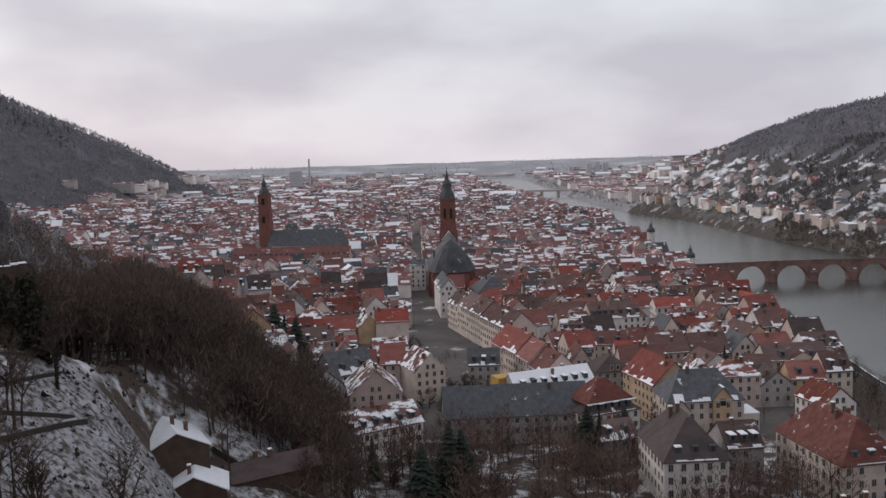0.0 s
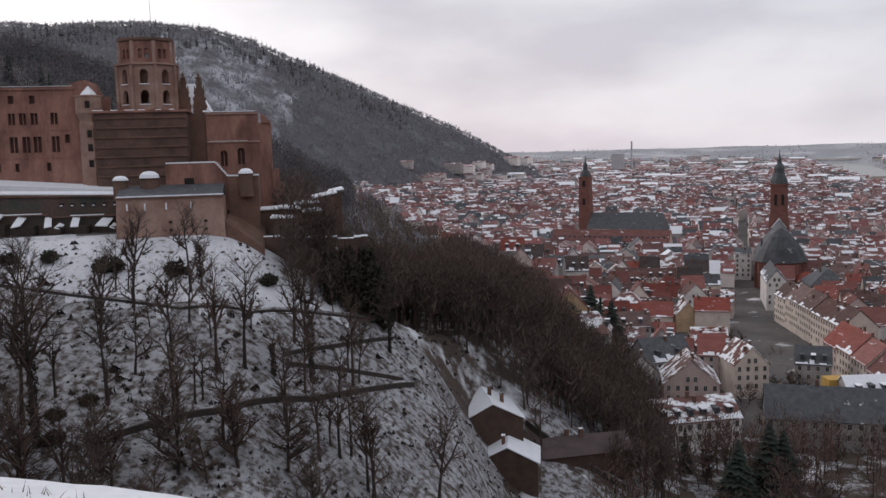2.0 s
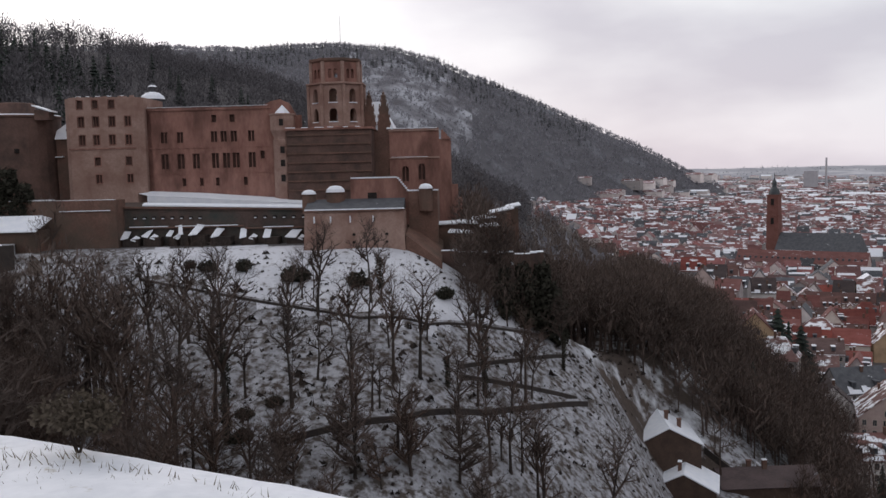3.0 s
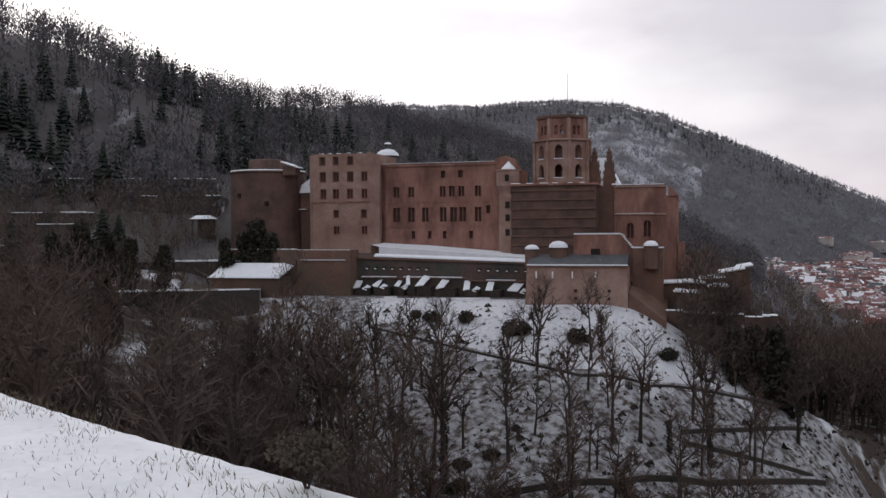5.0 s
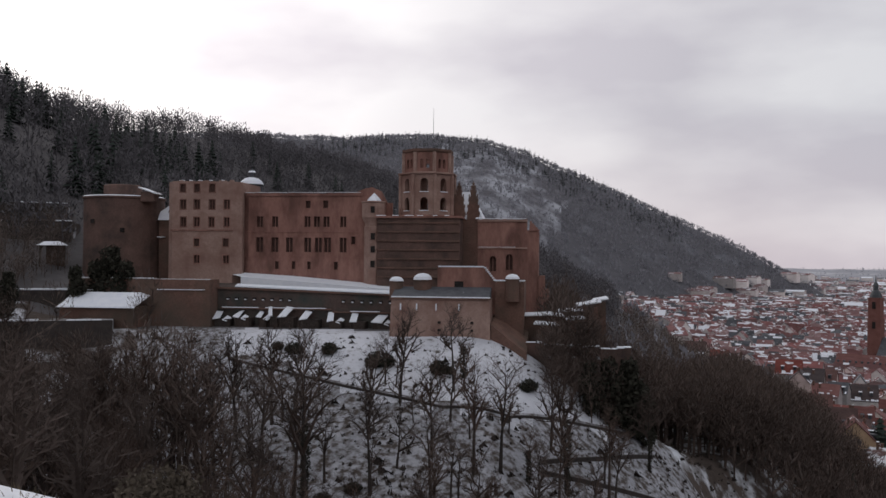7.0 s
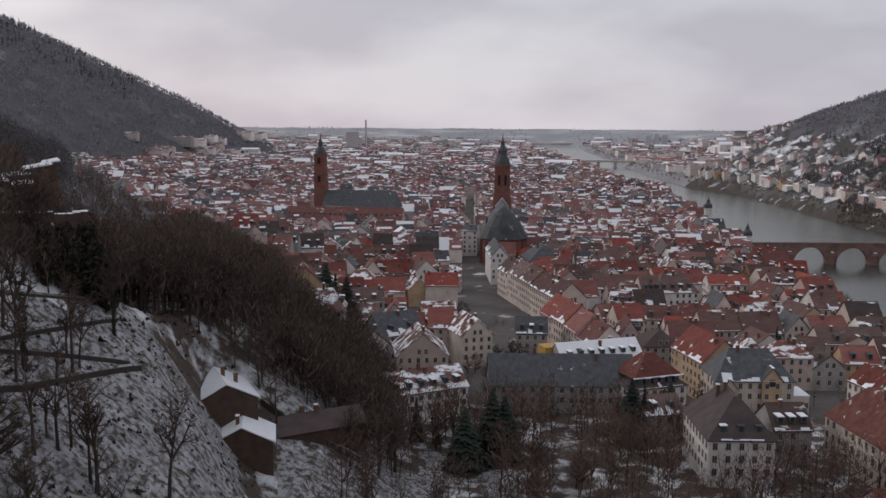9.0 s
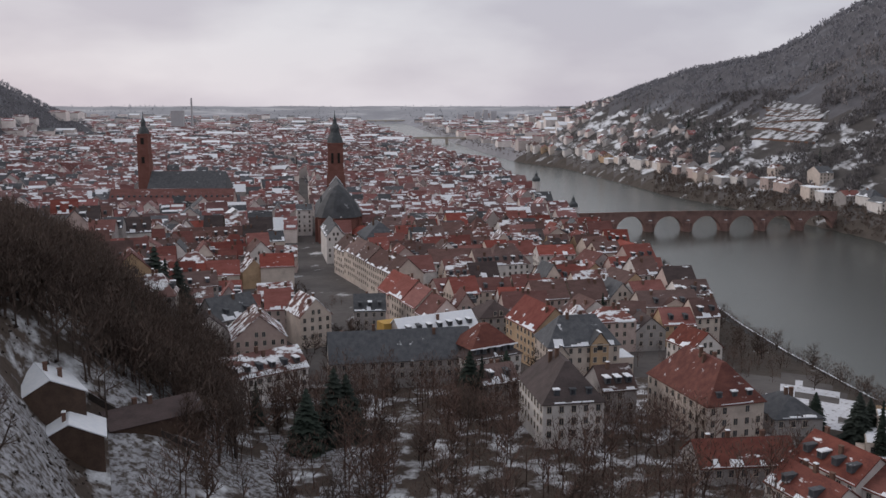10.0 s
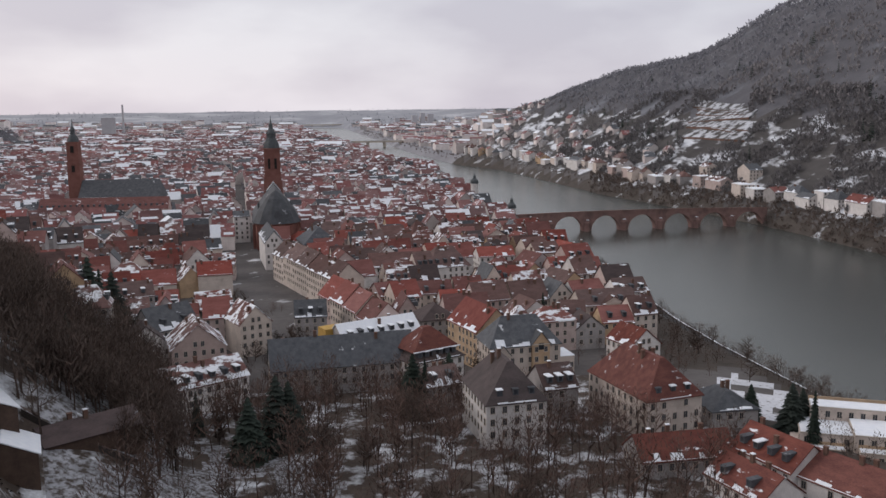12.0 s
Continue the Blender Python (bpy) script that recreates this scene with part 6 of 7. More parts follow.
def build_far_bank():
    r3 = random.Random(31)
    # villas along the far bank road
    y = 405.0
    while y < 1500:
        rb = float(along_y(y, RIGHT_BANK))
        x = rb + r3.uniform(33, 41) + (r3.random() < 0.15) * r3.uniform(12, 30)
        w, d, he = r3.uniform(13, 27), r3.uniform(11, 15), r3.uniform(8, 13)
        flat = r3.random() < 0.4
        house(x, y, 90 + r3.uniform(-10, 6), w, d, he, 0.9 if flat else r3.uniform(3.0, 5.5), r3.choices(range(5), (5, 6, 1, 0.7, 2))[0], "snow" if flat else r3.choice(("tile", "brown", "brown", "tile_snow", "slate")),
              gable_front=r3.random() < 0.25, windows=y < 820, hip=flat or r3.random() < 0.35, base=land_at(x - 8, y), group="villas on the far bank")
        y += w * 0.9 + (r3.uniform(0.5, 4) if r3.random() < 0.8 and y > 540 else r3.uniform(8, 26))
    rows = []
    for i in range(300):
        y = r3.uniform(900, 2300)
        rb = float(along_y(y, RIGHT_BANK))
        x = rb + 60 + 300 * r3.random() ** 1.6
        z = land_at(x, y)
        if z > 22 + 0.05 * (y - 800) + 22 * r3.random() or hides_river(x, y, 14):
            continue
        rows.append((x, y, 90 + r3.uniform(-20, 15), r3.uniform(9, 16), r3.uniform(8, 12), r3.uniform(5, 9), r3.uniform(2.5, 5), r3.random() < 0.2, land_at(x - 4, y)))
    mass(rows, "hillside_villas", "villas with snowy roofs climbing the far hillside", (M_wall_stuff, M_tile_stuff, M_slate_stuff), 0.3)
    # vineyard terraces: tilted snowy beds behind low dark walls
    for i in range(3, 10):
        az0, az1 = 25.4 + 0.08 * i + r3.uniform(-0.3, 0.5), 29.8 - 0.12 * i + r3.uniform(-0.9, 0.4)
        d = 912 + 16 * i
        x0, y0 = polar(az0, d + 60)
        x1, y1 = polar(az1, d - 30)
        n = 8
        t = thing("vineyard_terrace", pose(0, 0, 0), "snow-covered vineyard terrace behind a low dark wall", "terrace", "vineyard terraces")
        bed, wl_ = Geo(), Geo()
        for k in range(n + 1):
            fx, fy = x0 + (x1 - x0) * k / n, y0 + (y1 - y0) * k / n
            bx, by = fx + 13.0, fy + 6.0
            zf, zb = land_at(fx, fy) + 1.5, land_at(bx, by) + 0.8
            bed.v += [(fx, fy, zf), (bx, by, zb)]
            wl_.v += [(fx, fy, zf - 4), (fx, fy, zf + 0.3), (fx + 0.8, fy + 0.3, zf + 0.3)]
            if k:
                bed.f.append((2 * k - 2, 2 * k, 2 * k + 1, 2 * k - 1))
                wl_.f += [(3 * k - 3, 3 * k, 3 * k + 1, 3 * k - 2), (3 * k - 2, 3 * k + 1, 3 * k + 2, 3 * k - 1)]
        part("wall", wl_.mesh("wall", M_sand_dark), t)
        part("snow_bed", bed.mesh("snow_bed", M_terracebed), t, "terrace bed under patchy snow")


def build_quays():
    for nm, table, off, y0, y1, h in (("quay_wall", LEFT_BANK, -4, 60, 900, -0.8), ("quay_wall", RIGHT_BANK, 3, 250, 470, -4.6)):
        g, s, road = Geo(), Geo(), Geo()
        ys = list(range(y0, y1, 15))
        sg = 1 if off > 0 else -1
        for a, b in zip(ys[:-1], ys[1:]):
            xa, xb = float(along_y(a, table)) + off, float(along_y(b, table)) + off
            g.add([(xa, a, -10), (xb, b, -10), (xb, b, h), (xa, a, h), (xa + sg * 1.2, a, -10), (xb + sg * 1.2, b, -10), (xb + sg * 1.2, b, h), (xa + sg * 1.2, a, h)],
                  [(0, 1, 2, 3), (7, 6, 5, 4), (3, 2, 6, 7)])
            s.add([(xa - 0.1 * sg, a, h + 0.02), (xb - 0.1 * sg, b, h + 0.02), (xb + sg * 1.0, b, h + 0.2), (xa + sg * 1.0, a, h + 0.2)], [(0, 1, 2, 3)])
            ra, rb_ = xa + sg * 1.2, xb + sg * 1.2
            road.add([(ra, a, h - 0.15), (rb_, b, h - 0.15), (rb_ + sg * 9, b, h + 0.5), (ra + sg * 9, a, h + 0.5), (rb_ + sg * 11, b, h - 4), (ra + sg * 11, a, h - 4)], [(0, 1, 2, 3), (3, 2, 4, 5)])
        tagged(new(nm, g.mesh(nm, M_darkstone)), "dark stone quay wall along the river", "wall", kind="structure")
        tagged(new("trim", s.mesh("trim", M_snow)), "snow along the top of the quay", "snow", kind="structure")
        tagged(new("road", road.mesh("road", M_asphalt)), "wet grey riverside road with snowy edges", "road", kind="structure")


build_great_church()
build_second_church()
build_old_bridge()
build_far_bridges()
build_far_bank()
build_quays()

# ---- trees, hedges and woods ----
def grow(seed, height, spread, limbs, levels, lean=0.0, start=0.3):
    """Segments (a, b, radius at a, radius at b, level) of a bare tree."""
    r = random.Random(seed)
    segs = []

    def branch(p, d, length, rad, level):
        n = 3 if level < 2 else 2
        for i in range(n):
            d = (d + Vector((r.uniform(-1, 1), r.uniform(-1, 1), r.uniform(-0.2, 0.75))) * (0.16 + 0.05 * level)).normalized()
            q = p + d * (length / n)
            r1 = rad * (1 - 0.32 * (i + 1) / n * 1.3)
            segs.append((p, q, rad * (1 - 0.42 * i / n), max(r1, 0.006), level))
            p = q
            if level < levels:
                for _ in range(2 if level < levels - 1 else 3):
                    side = Vector((r.uniform(-1, 1), r.uniform(-1, 1), r.uniform(-0.25, 0.7))).normalized()
                    branch(p, (d * 0.55 + side).normalized(), length * r.uniform(0.42, 0.62), rad * 0.5, level + 1)

    p, d = Vector((0, 0, -0.6)), Vector((lean, r.uniform(-0.05, 0.05), 1)).normalized()
    rad = height * 0.018 + 0.04
    n = 8
    for i in range(n):
        f = (i + 1) / n
        d = (d + Vector((r.uniform(-1, 1), r.uniform(-1, 1), 0.6)) * 0.07).normalized()
        q = p + d * (height * 0.86 / n)
        segs.append((p, q, rad * (1 - 0.9 * i / n), rad * (1 - 0.9 * f), 0))
        p = q
        if f > start:
            for _ in range(limbs):
                a = r.uniform(0, 6.28)
                side = Vector((math.cos(a) * spread, math.sin(a) * spread, r.uniform(0.35, 1.0))).normalized()
                branch(p, side, height * r.uniform(0.2, 0.34) * (1.15 - 0.6 * f), rad * (1 - 0.85 * f) * 0.55 + 0.012, 1)
    return segs


def segs_mesh(name, segs, mat, sides=3, thick=1.0):
    vs, fs = [], []
    for a, b, ra, rb, lv in segs:
        d = (b - a).normalized()
        u = d.orthogonal().normalized()
        w = d.cross(u)
        n = 6 if lv == 0 else sides if lv < 2 else 2
        o = len(vs)
        if n == 2:
            vs += [tuple(a + u * ra * thick), tuple(a - u * ra * thick), tuple(b - u * rb * thick), tuple(b + u * rb * thick)]
            fs.append((o, o + 1, o + 2, o + 3))
            continue
        for c, rr in ((a, ra), (b, rb)):
            vs += [tuple(c + (u * math.cos(2 * math.pi * i / n) + w * math.sin(2 * math.pi * i / n)) * rr * thick) for i in range(n)]
        fs += [(o + i, o + (i + 1) % n, o + n + (i + 1) % n, o + n + i) for i in range(n)]
    return mesh_from(name, vs, fs, mat)


class TreeKind:
    def __init__(self, seed, height, spread, limbs, levels, label, start=0.3, lean=0.0, twig=2.1):
        s = grow(seed, height, spread, limbs, levels, lean, start)
        self.height, self.label = height, label
        self.trunk = segs_mesh("trunk", [q for q in s if q[4] == 0], M_bark)
        self.crown = segs_mesh("crown", [q for q in s if q[4] > 0], M_twig, 3, twig)
        # finest twigs at the ends of the branches
        r = np.random.RandomState(seed)
        ends = np.array([tuple(q[1]) for q in s if q[4] >= levels - 1])
        ends = ends[r.randint(len(ends), size=int(170 * levels))]
        n = len(ends)
        d = ends - (0, 0, height * 0.35)
        d = d / np.linalg.norm(d, axis=1)[:, None] + r.randn(n, 3) * 0.45
        a = d * (height * 0.045 * r.uniform(0.4, 1.2, n) / np.linalg.norm(d, axis=1))[:, None]
        b = r.randn(n, 3)
        b *= (0.022 / np.linalg.norm(b, axis=1))[:, None]
        v = np.stack([ends - b, ends + b, ends + a * 2], 1).reshape(-1, 3)
        bm = bmesh.new()
        bm.from_mesh(self.crown)
        tw = fast_mesh("twigs", v, np.arange(3 * n).reshape(-1, 3), M_twig)
        bm.from_mesh(tw)
        bm.to_mesh(self.crown)
        bm.free()
        bpy.data.meshes.remove(tw)

    def plant(self, x, y, scale=1.0, spin=0.0, z=None, group="bare trees", sink=0.3):
        t = thing("tree", pose(x, y, (land_at(x, y) if z is None else z) - sink, 0, 0, spin) @ Matrix.Scale(scale, 4), self.label, "tree", group)
        part("trunk", self.trunk, t)
        part("crown", self.crown, t)
        return t


rng = random.Random(77)
TALL = [TreeKind(1, 21, 0.5, 2, 3, "tall bare broadleaf tree with a narrow crown", 0.48), TreeKind(2, 19, 0.6, 2, 3, "bare forest tree with fine dark twigs", 0.5), TreeKind(3, 23, 0.42, 2, 3, "slender tall bare tree on the snowy slope", 0.42)]
BROAD = [TreeKind(4, 14, 1.3, 2, 3, "broad bare tree with spreading brown twigs", 0.22), TreeKind(5, 12, 1.2, 3, 3, "rounded bare tree with dense reddish twigs", 0.2)]
SLIM = [TreeKind(6, 12, 0.5, 1, 2, "thin young bare tree standing in snow", 0.3), TreeKind(7, 10, 0.6, 1, 2, "small leafless sapling on the slope", 0.3)]


def leaf_mass(name, seed, blobs, leaves, size, mat):
    """Many small leaf clumps spread over ellipsoids (centre, radii)."""
    r = np.random.RandomState(seed)
    vs = []
    for (cx, cy, cz), (rx, ry, rz) in blobs:
        p = r.randn(leaves, 3)
        p /= np.linalg.norm(p, axis=1)[:, None]
        p *= (r.uniform(0.55, 1.05, (leaves, 1)))
        c = p * (rx, ry, rz) + (cx, cy, cz)
        a, b = r.randn(leaves, 3), r.randn(leaves, 3)
        a *= (size * r.uniform(0.6, 1.4, leaves) / np.linalg.norm(a, axis=1))[:, None]
        b *= (size * 0.7 / np.linalg.norm(b, axis=1))[:, None]
        vs.append(np.stack([c - a, c + b, c + a, c - b], 1).reshape(-1, 3))
    v = np.concatenate(vs)
    return fast_mesh(name, v, np.arange(len(v)).reshape(-1, 4), mat)


BUSH = leaf_mass("foliage", 3, [((0, 0, 1.3), (2.0, 1.8, 1.3)), ((0.9, 0.2, 1.0), (1.4, 1.3, 1.0)), ((-1.0, 0.1, 0.9), (1.3, 1.2, 0.9))], 330, 0.28, M_ivy)


def conifer_mesh(seed, h, rad, mat, layers=16, per=15):
    r = np.random.RandomState(seed)
    vs, fs = [], []
    for i in range(layers):
        f = i / layers
        z, rr = h * (0.08 + 0.9 * f), rad * (1 - f) ** 0.85 + 0.12
        for k in range(per):
            a = 2 * math.pi * (k + r.uniform(-0.4, 0.4)) / per + i * 0.7
            q = rr * r.uniform(0.7, 1.15)
            w = 0.55 * q * 6.28 / per + 0.1
            o = len(vs)
            ca, sa = math.cos(a), math.sin(a)
            dz = -q * r.uniform(0.15, 0.45)
            vs += [(0.1 * ca, 0.1 * sa, z + h * 0.05), (q * ca * 0.7 - w * sa, q * sa * 0.7 + w * ca, z + dz * 0.6), (q * ca, q * sa, z + dz), (q * ca * 0.7 + w * sa, q * sa * 0.7 - w * ca, z + dz * 0.6)]
            fs.append((o, o + 1, o + 2, o + 3))
    return mesh_from("needles", vs, fs, mat)


CON_TRUNK = Geo().lathe([(0.28, -0.8), (0.2, 6), (0.06, 15)], 6).mesh("trunk", M_bark)
CON = [conifer_mesh(1, 16, 3.2, M_conifer), conifer_mesh(2, 16, 2.5, M_conifer), conifer_mesh(3, 16, 4.4, M_conifer)]


def conifer(x, y, height, kind=0, z=None, wide=1.0):
    s = height / 16
    wide = wide * (1.35 if kind == 2 else 1.0)
    t = thing("conifer", pose(x, y, (land_at(x, y) if z is None else z) - 0.2) @ Matrix.Diagonal((s * wide, s * wide, s, 1)), "dark green conifer with drooping branches", "tree", "conifers")
    part("trunk", CON_TRUNK, t)
    part("needles", CON[kind], t)


def bush(x, y, s, z=None):
    t = thing("evergreen_bush", pose(x, y, (land_at(x, y) if z is None else z) - 0.15, 0, 0, rng.uniform(0, 360)) @ Matrix.Scale(s, 4), "rounded dark evergreen bush in the snow", "bush", "evergreen bushes")
    part("foliage", BUSH, t)


def ivy_on(t, h, r):
    m = leaf_mass("ivy", int(h * 10), [((0.1 * math.sin(i), 0.1 * math.cos(i), h * (i + 0.5) / 9), (r, r, h / 12)) for i in range(9)], 90, 0.2, M_ivy)
    part("ivy", m, t, "ivy wrapped round the trunk")


# single trees on the castle slope
for x, y, h, kind in ((-83.5, 82.0, 24, TALL[0]), (-80.7, 91.4, 15, TALL[1]), (-77.4, 110.0, 9, SLIM[1]), (-64.9, 117.0, 20, TALL[2]), (-62.4, 125.3, 14.5, TALL[1]), (-64.7, 145.4, 14, TALL[0]), (-67.9, 111.1, 8.5, SLIM[0]),
                      (-55.8, 107.4, 12.5, SLIM[0]), (-60.8, 102.0, 14, TALL[1]), (-87.7, 90.0, 11, SLIM[0]), (-81.5, 98.0, 10, SLIM[1]), (-90.9, 75.3, 16, TALL[1]), (-97.5, 74.3, 23, TALL[0]), (-106.6, 71.2, 22, TALL[2]),
                      (-112.1, 66.4, 22, TALL[0]), (-65.7, 85.3, 12, BROAD[1]), (-61.0, 90.7, 12, BROAD[1]), (-72.5, 80.5, 11.5, BROAD[0]), (-57.5, 96.5, 11, BROAD[1])):
    t = kind.plant(x, y, h / kind.height, rng.uniform(0, 360), group="trees on the castle slope")
    if (x, y) in ((-64.9, 117.0), (-67.9, 111.1), (-64.7, 145.4), (-83.5, 82.0)):
        ivy_on(t, 0.55 * kind.height, 0.62)
xx, yy = polar(-35.6, 151)
ivy_on(SLIM[0].plant(xx, yy, 0.85, 40, group="trees on the castle slope"), 6.5, 0.9)
for x, y, s in ((-112.4, 116.2, 0.85), (-101.7, 117.6, 1.15), (-91.8, 121.4, 0.95), (-90.5, 122.4, 0.55), (-80.1, 130.9, 0.85), (-83.0, 90.7, 0.6), (-84.9, 86.8, 0.6), (-82.0, 83.2, 0.7), (-118, 113, 0.8), (-121.5, 112.4, 0.6)):
    bush(x, y, s)


def scatter(n, seed, test, kinds, smin, smax, group, gap=3.0):
    r = random.Random(seed)
    done, tries = [], 0
    while len(done) < n and tries < n * 60:
        tries += 1
        x, y = test(r)
        if x is None or any((x - a) ** 2 + (y - b) ** 2 < gap * gap for a, b in done):
            continue
        if any((x - a) ** 2 + (y - b) ** 2 < (c * 0.9) ** 2 for a, b, c, *_ in TAKEN):
            continue
        done.append((x, y))
        r.choice(kinds).plant(x, y, r.uniform(smin, smax), r.uniform(0, 360), group=group)


def ring_zone(az0, az1, d0, d1, ok=None):
    def f(r):
        az, d = r.uniform(az0, az1), math.sqrt(r.uniform(d0 * d0, d1 * d1))
        x, y = polar(az, d)
        return (x, y) if ok is None or ok(x, y) else (None, None)
    return f


# wood in the ravine, left of the open slope
scatter(46, 1, ring_zone(-76, -52.5, 72, 150), TALL, 0.75, 1.1, "trees in the ravine", 3.2)
scatter(12, 2, ring_zone(-53, -42, 66, 104), TALL + BROAD, 0.6, 0.85, "trees in the ravine", 4.5)
scatter(22, 21, ring_zone(-61, -46, 100, 142), TALL, 0.7, 1.05, "trees in the ravine", 3.4)
scatter(13, 24, ring_zone(-41, -21, 92, 128), TALL + BROAD, 0.55, 0.85, "trees on the castle slope", 5.0)
scatter(12, 22, ring_zone(-42, -25, 112, 150), TALL, 0.45, 0.75, "trees on the castle slope", 6.0)
scatter(10, 28, ring_zone(-53, -43, 84, 112), TALL, 0.6, 0.85, "trees in the ravine", 3.5)
scatter(4, 23, ring_zone(-60, -46, 76, 98), BROAD, 0.7, 0.9, "trees in the ravine", 5.0)
scatter(26, 12, ring_zone(-52, -24, 112, 150), SLIM, 0.55, 0.95, "saplings on the slope", 5.0)
scatter(24, 3, ring_zone(-47, -22, 72, 108), BROAD + BROAD + SLIM, 0.55, 0.9, "trees in the ravine", 6.0)


def behind_ridge(x, y):
    u, v = castle_uv(x, y)
    return u > 84 and v < 38 - (u - 80) * 0.95


# dense trees against the round tower and the sheds
for az, d, sc in ((-62.5, 168, 1.15), (-66.0, 165, 1.15), (-69.0, 165, 1.05)):
    t = BROAD[1].plant(*polar(az, d), sc, az * 7, group="trees below the round tower")
    part("undergrowth", BUSH, t, "ivy at the foot", at=pose(0, 0, 0) @ Matrix.Diagonal((1.1, 1.1, 2.6, 1)))
IVY_CROWN = leaf_mass("foliage", 21, [((0, 0, 5.0), (2.6, 2.5, 3.4)), ((1.1, 0.4, 8.2), (2.2, 2.1, 2.8)), ((-1.2, 0.2, 7.4), (2.0, 2.0, 2.6)), ((0.1, -0.3, 11.0), (1.7, 1.6, 2.4)), ((0.3, 0.6, 2.4), (2.1, 2.0, 2.2))], 420, 0.42, M_ivy)
for az, d, h in ((-57.1, 197, 15.5), (-56.3, 195, 13.0), (-57.9, 198, 12.0), (-59.0, 196, 10.5), (-64.6, 188, 11.0), (-66.0, 190, 12.0), (-67.4, 192, 13.0), (-68.8, 190, 11.5), (-62.6, 190, 9.0), (-71.5, 186, 10.0), (-25.2, 165, 14.0), (-26.4, 163, 12.0), (-24.4, 166, 11.0), (-27.6, 161, 9.5)):
    sc = h / 13.0
    t = thing("ivy_clad_tree", pose(*polar(az, d), land_at(*polar(az, d)) - 0.4, 0, 0, az * 31) @ Matrix.Scale(sc, 4), "dark tree thickly wrapped in ivy", "tree", "ivy-clad trees")
    part("trunk", Geo().lathe([(0.4, -0.6), (0.2, 11.5)], 6).mesh("trunk", M_bark), t)
    part("foliage", IVY_CROWN, t, "dense dark ivy")
# brown garden trees before the long slate roof and in the courtyards behind it
for gx, gy, sc in ((-2, 300, 0.8), (4, 306, 0.9), (10, 303, 0.75), (0, 314, 0.85), (8, 318, 0.9), (-8, 309, 0.7), (15, 312, 0.7), (-5, 322, 0.75), (5, 330, 0.7), (60, 300, 0.8), (66, 294, 0.7)):
    BROAD[1].plant(gx, gy, sc, gx * 33 + gy, group="courtyard trees")
# small trees on the square between the terraces
for dx, dy in ((-6, 0), (0, 6), (5, -3), (-3, -9), (8, 8), (-10, 9), (3, 15)):
    BROAD[0].plant(-21.7 + dx, 395 + dy, 0.5, dx * 40, group="trees on the square")
# first trees of the wood behind the ridge
scatter(24, 4, ring_zone(-31, -15.5, 160, 230, behind_ridge), TALL + BROAD[:1], 0.62, 0.9, "trees along the ridge", 3.6)
# trees on the slope straight below the terrace
scatter(14, 6, ring_zone(-13, 10, 150, 205), BROAD + TALL[:1], 0.55, 0.95, "trees below the terrace", 5.0)
scatter(20, 7, ring_zone(8, 27, 128, 176, lambda x, y: y < 172), BROAD + TALL[:1], 0.55, 0.9, "trees below the terrace", 5.0)
# gardens among the near houses, and along the quay
scatter(22, 8, ring_zone(-6, 26, 215, 340), BROAD, 0.45, 0.75, "garden trees", 6.0)
scatter(26, 9, lambda r: (lambda yy_: (float(along_y(yy_, LEFT_BANK)) - r.uniform(9, 26), yy_))(r.uniform(190, 600)), BROAD, 0.5, 0.8, "riverside trees", 5.0)
for az, d, h, k in ((-9.8, 330, 24, 2), (-11.1, 318, 25, 2), (-10.5, 322, 23, 0), (-8.1, 322, 15, 2), (-2.1, 205, 16, 2), (-0.3, 212, 19, 2), (0.5, 213, 17, 2), (32.5, 236, 13, 2), (11.0, 250, 14, 2), (8.6, 236, 17, 2), (9.4, 238, 15, 1), (-5.3, 226, 12, 0), (8.9, 475, 13, 0), (17.1, 352, 14, 1), (33.1, 240, 11, 2), (30.1, 236, 11, 2), (33.8, 228, 14, 1),
                     (-66.1, 205, 13, 2), (-65.2, 207, 11, 2), (-67.2, 204, 10, 2), (-28.9, 205, 17, 0), (-28.0, 210, 15, 1), (-60.5, 88, 9, 0), (-71.0, 190, 14, 2), (-12.5, 225, 16, 1)):
    conifer(*polar(az, d), h, k)


# ---- woods on the hills: uncountable, so joined ----
def wood_template(seed, h, spread, n_limb):
    s = grow(seed, h, spread, n_limb, 1, 0.0, 0.25)
    vs, fs = [], []
    for a, b, ra, rb, lv in s:
        d = (b - a).normalized()
        u = d.cross(Vector((0.3, 0.2, 1))).normalized() if lv else Vector((1, 0, 0))
        k = 0.7 if lv == 0 else 2.0
        o = len(vs)
        vs += [a + u * ra * k, a - u * ra * k, b - u * rb * k, b + u * rb * k]
        fs.append((o, o + 1, o + 2, o + 3))
        if lv == 0:
            w = Vector((0, 1, 0))
            o = len(vs)
            vs += [a + w * ra * 0.7, a - w * ra * 0.7, b - w * rb * 0.7, b + w * rb * 0.7]
            fs.append((o, o + 1, o + 2, o + 3))
    return np.array([tuple(v) for v in vs]), np.array(fs)


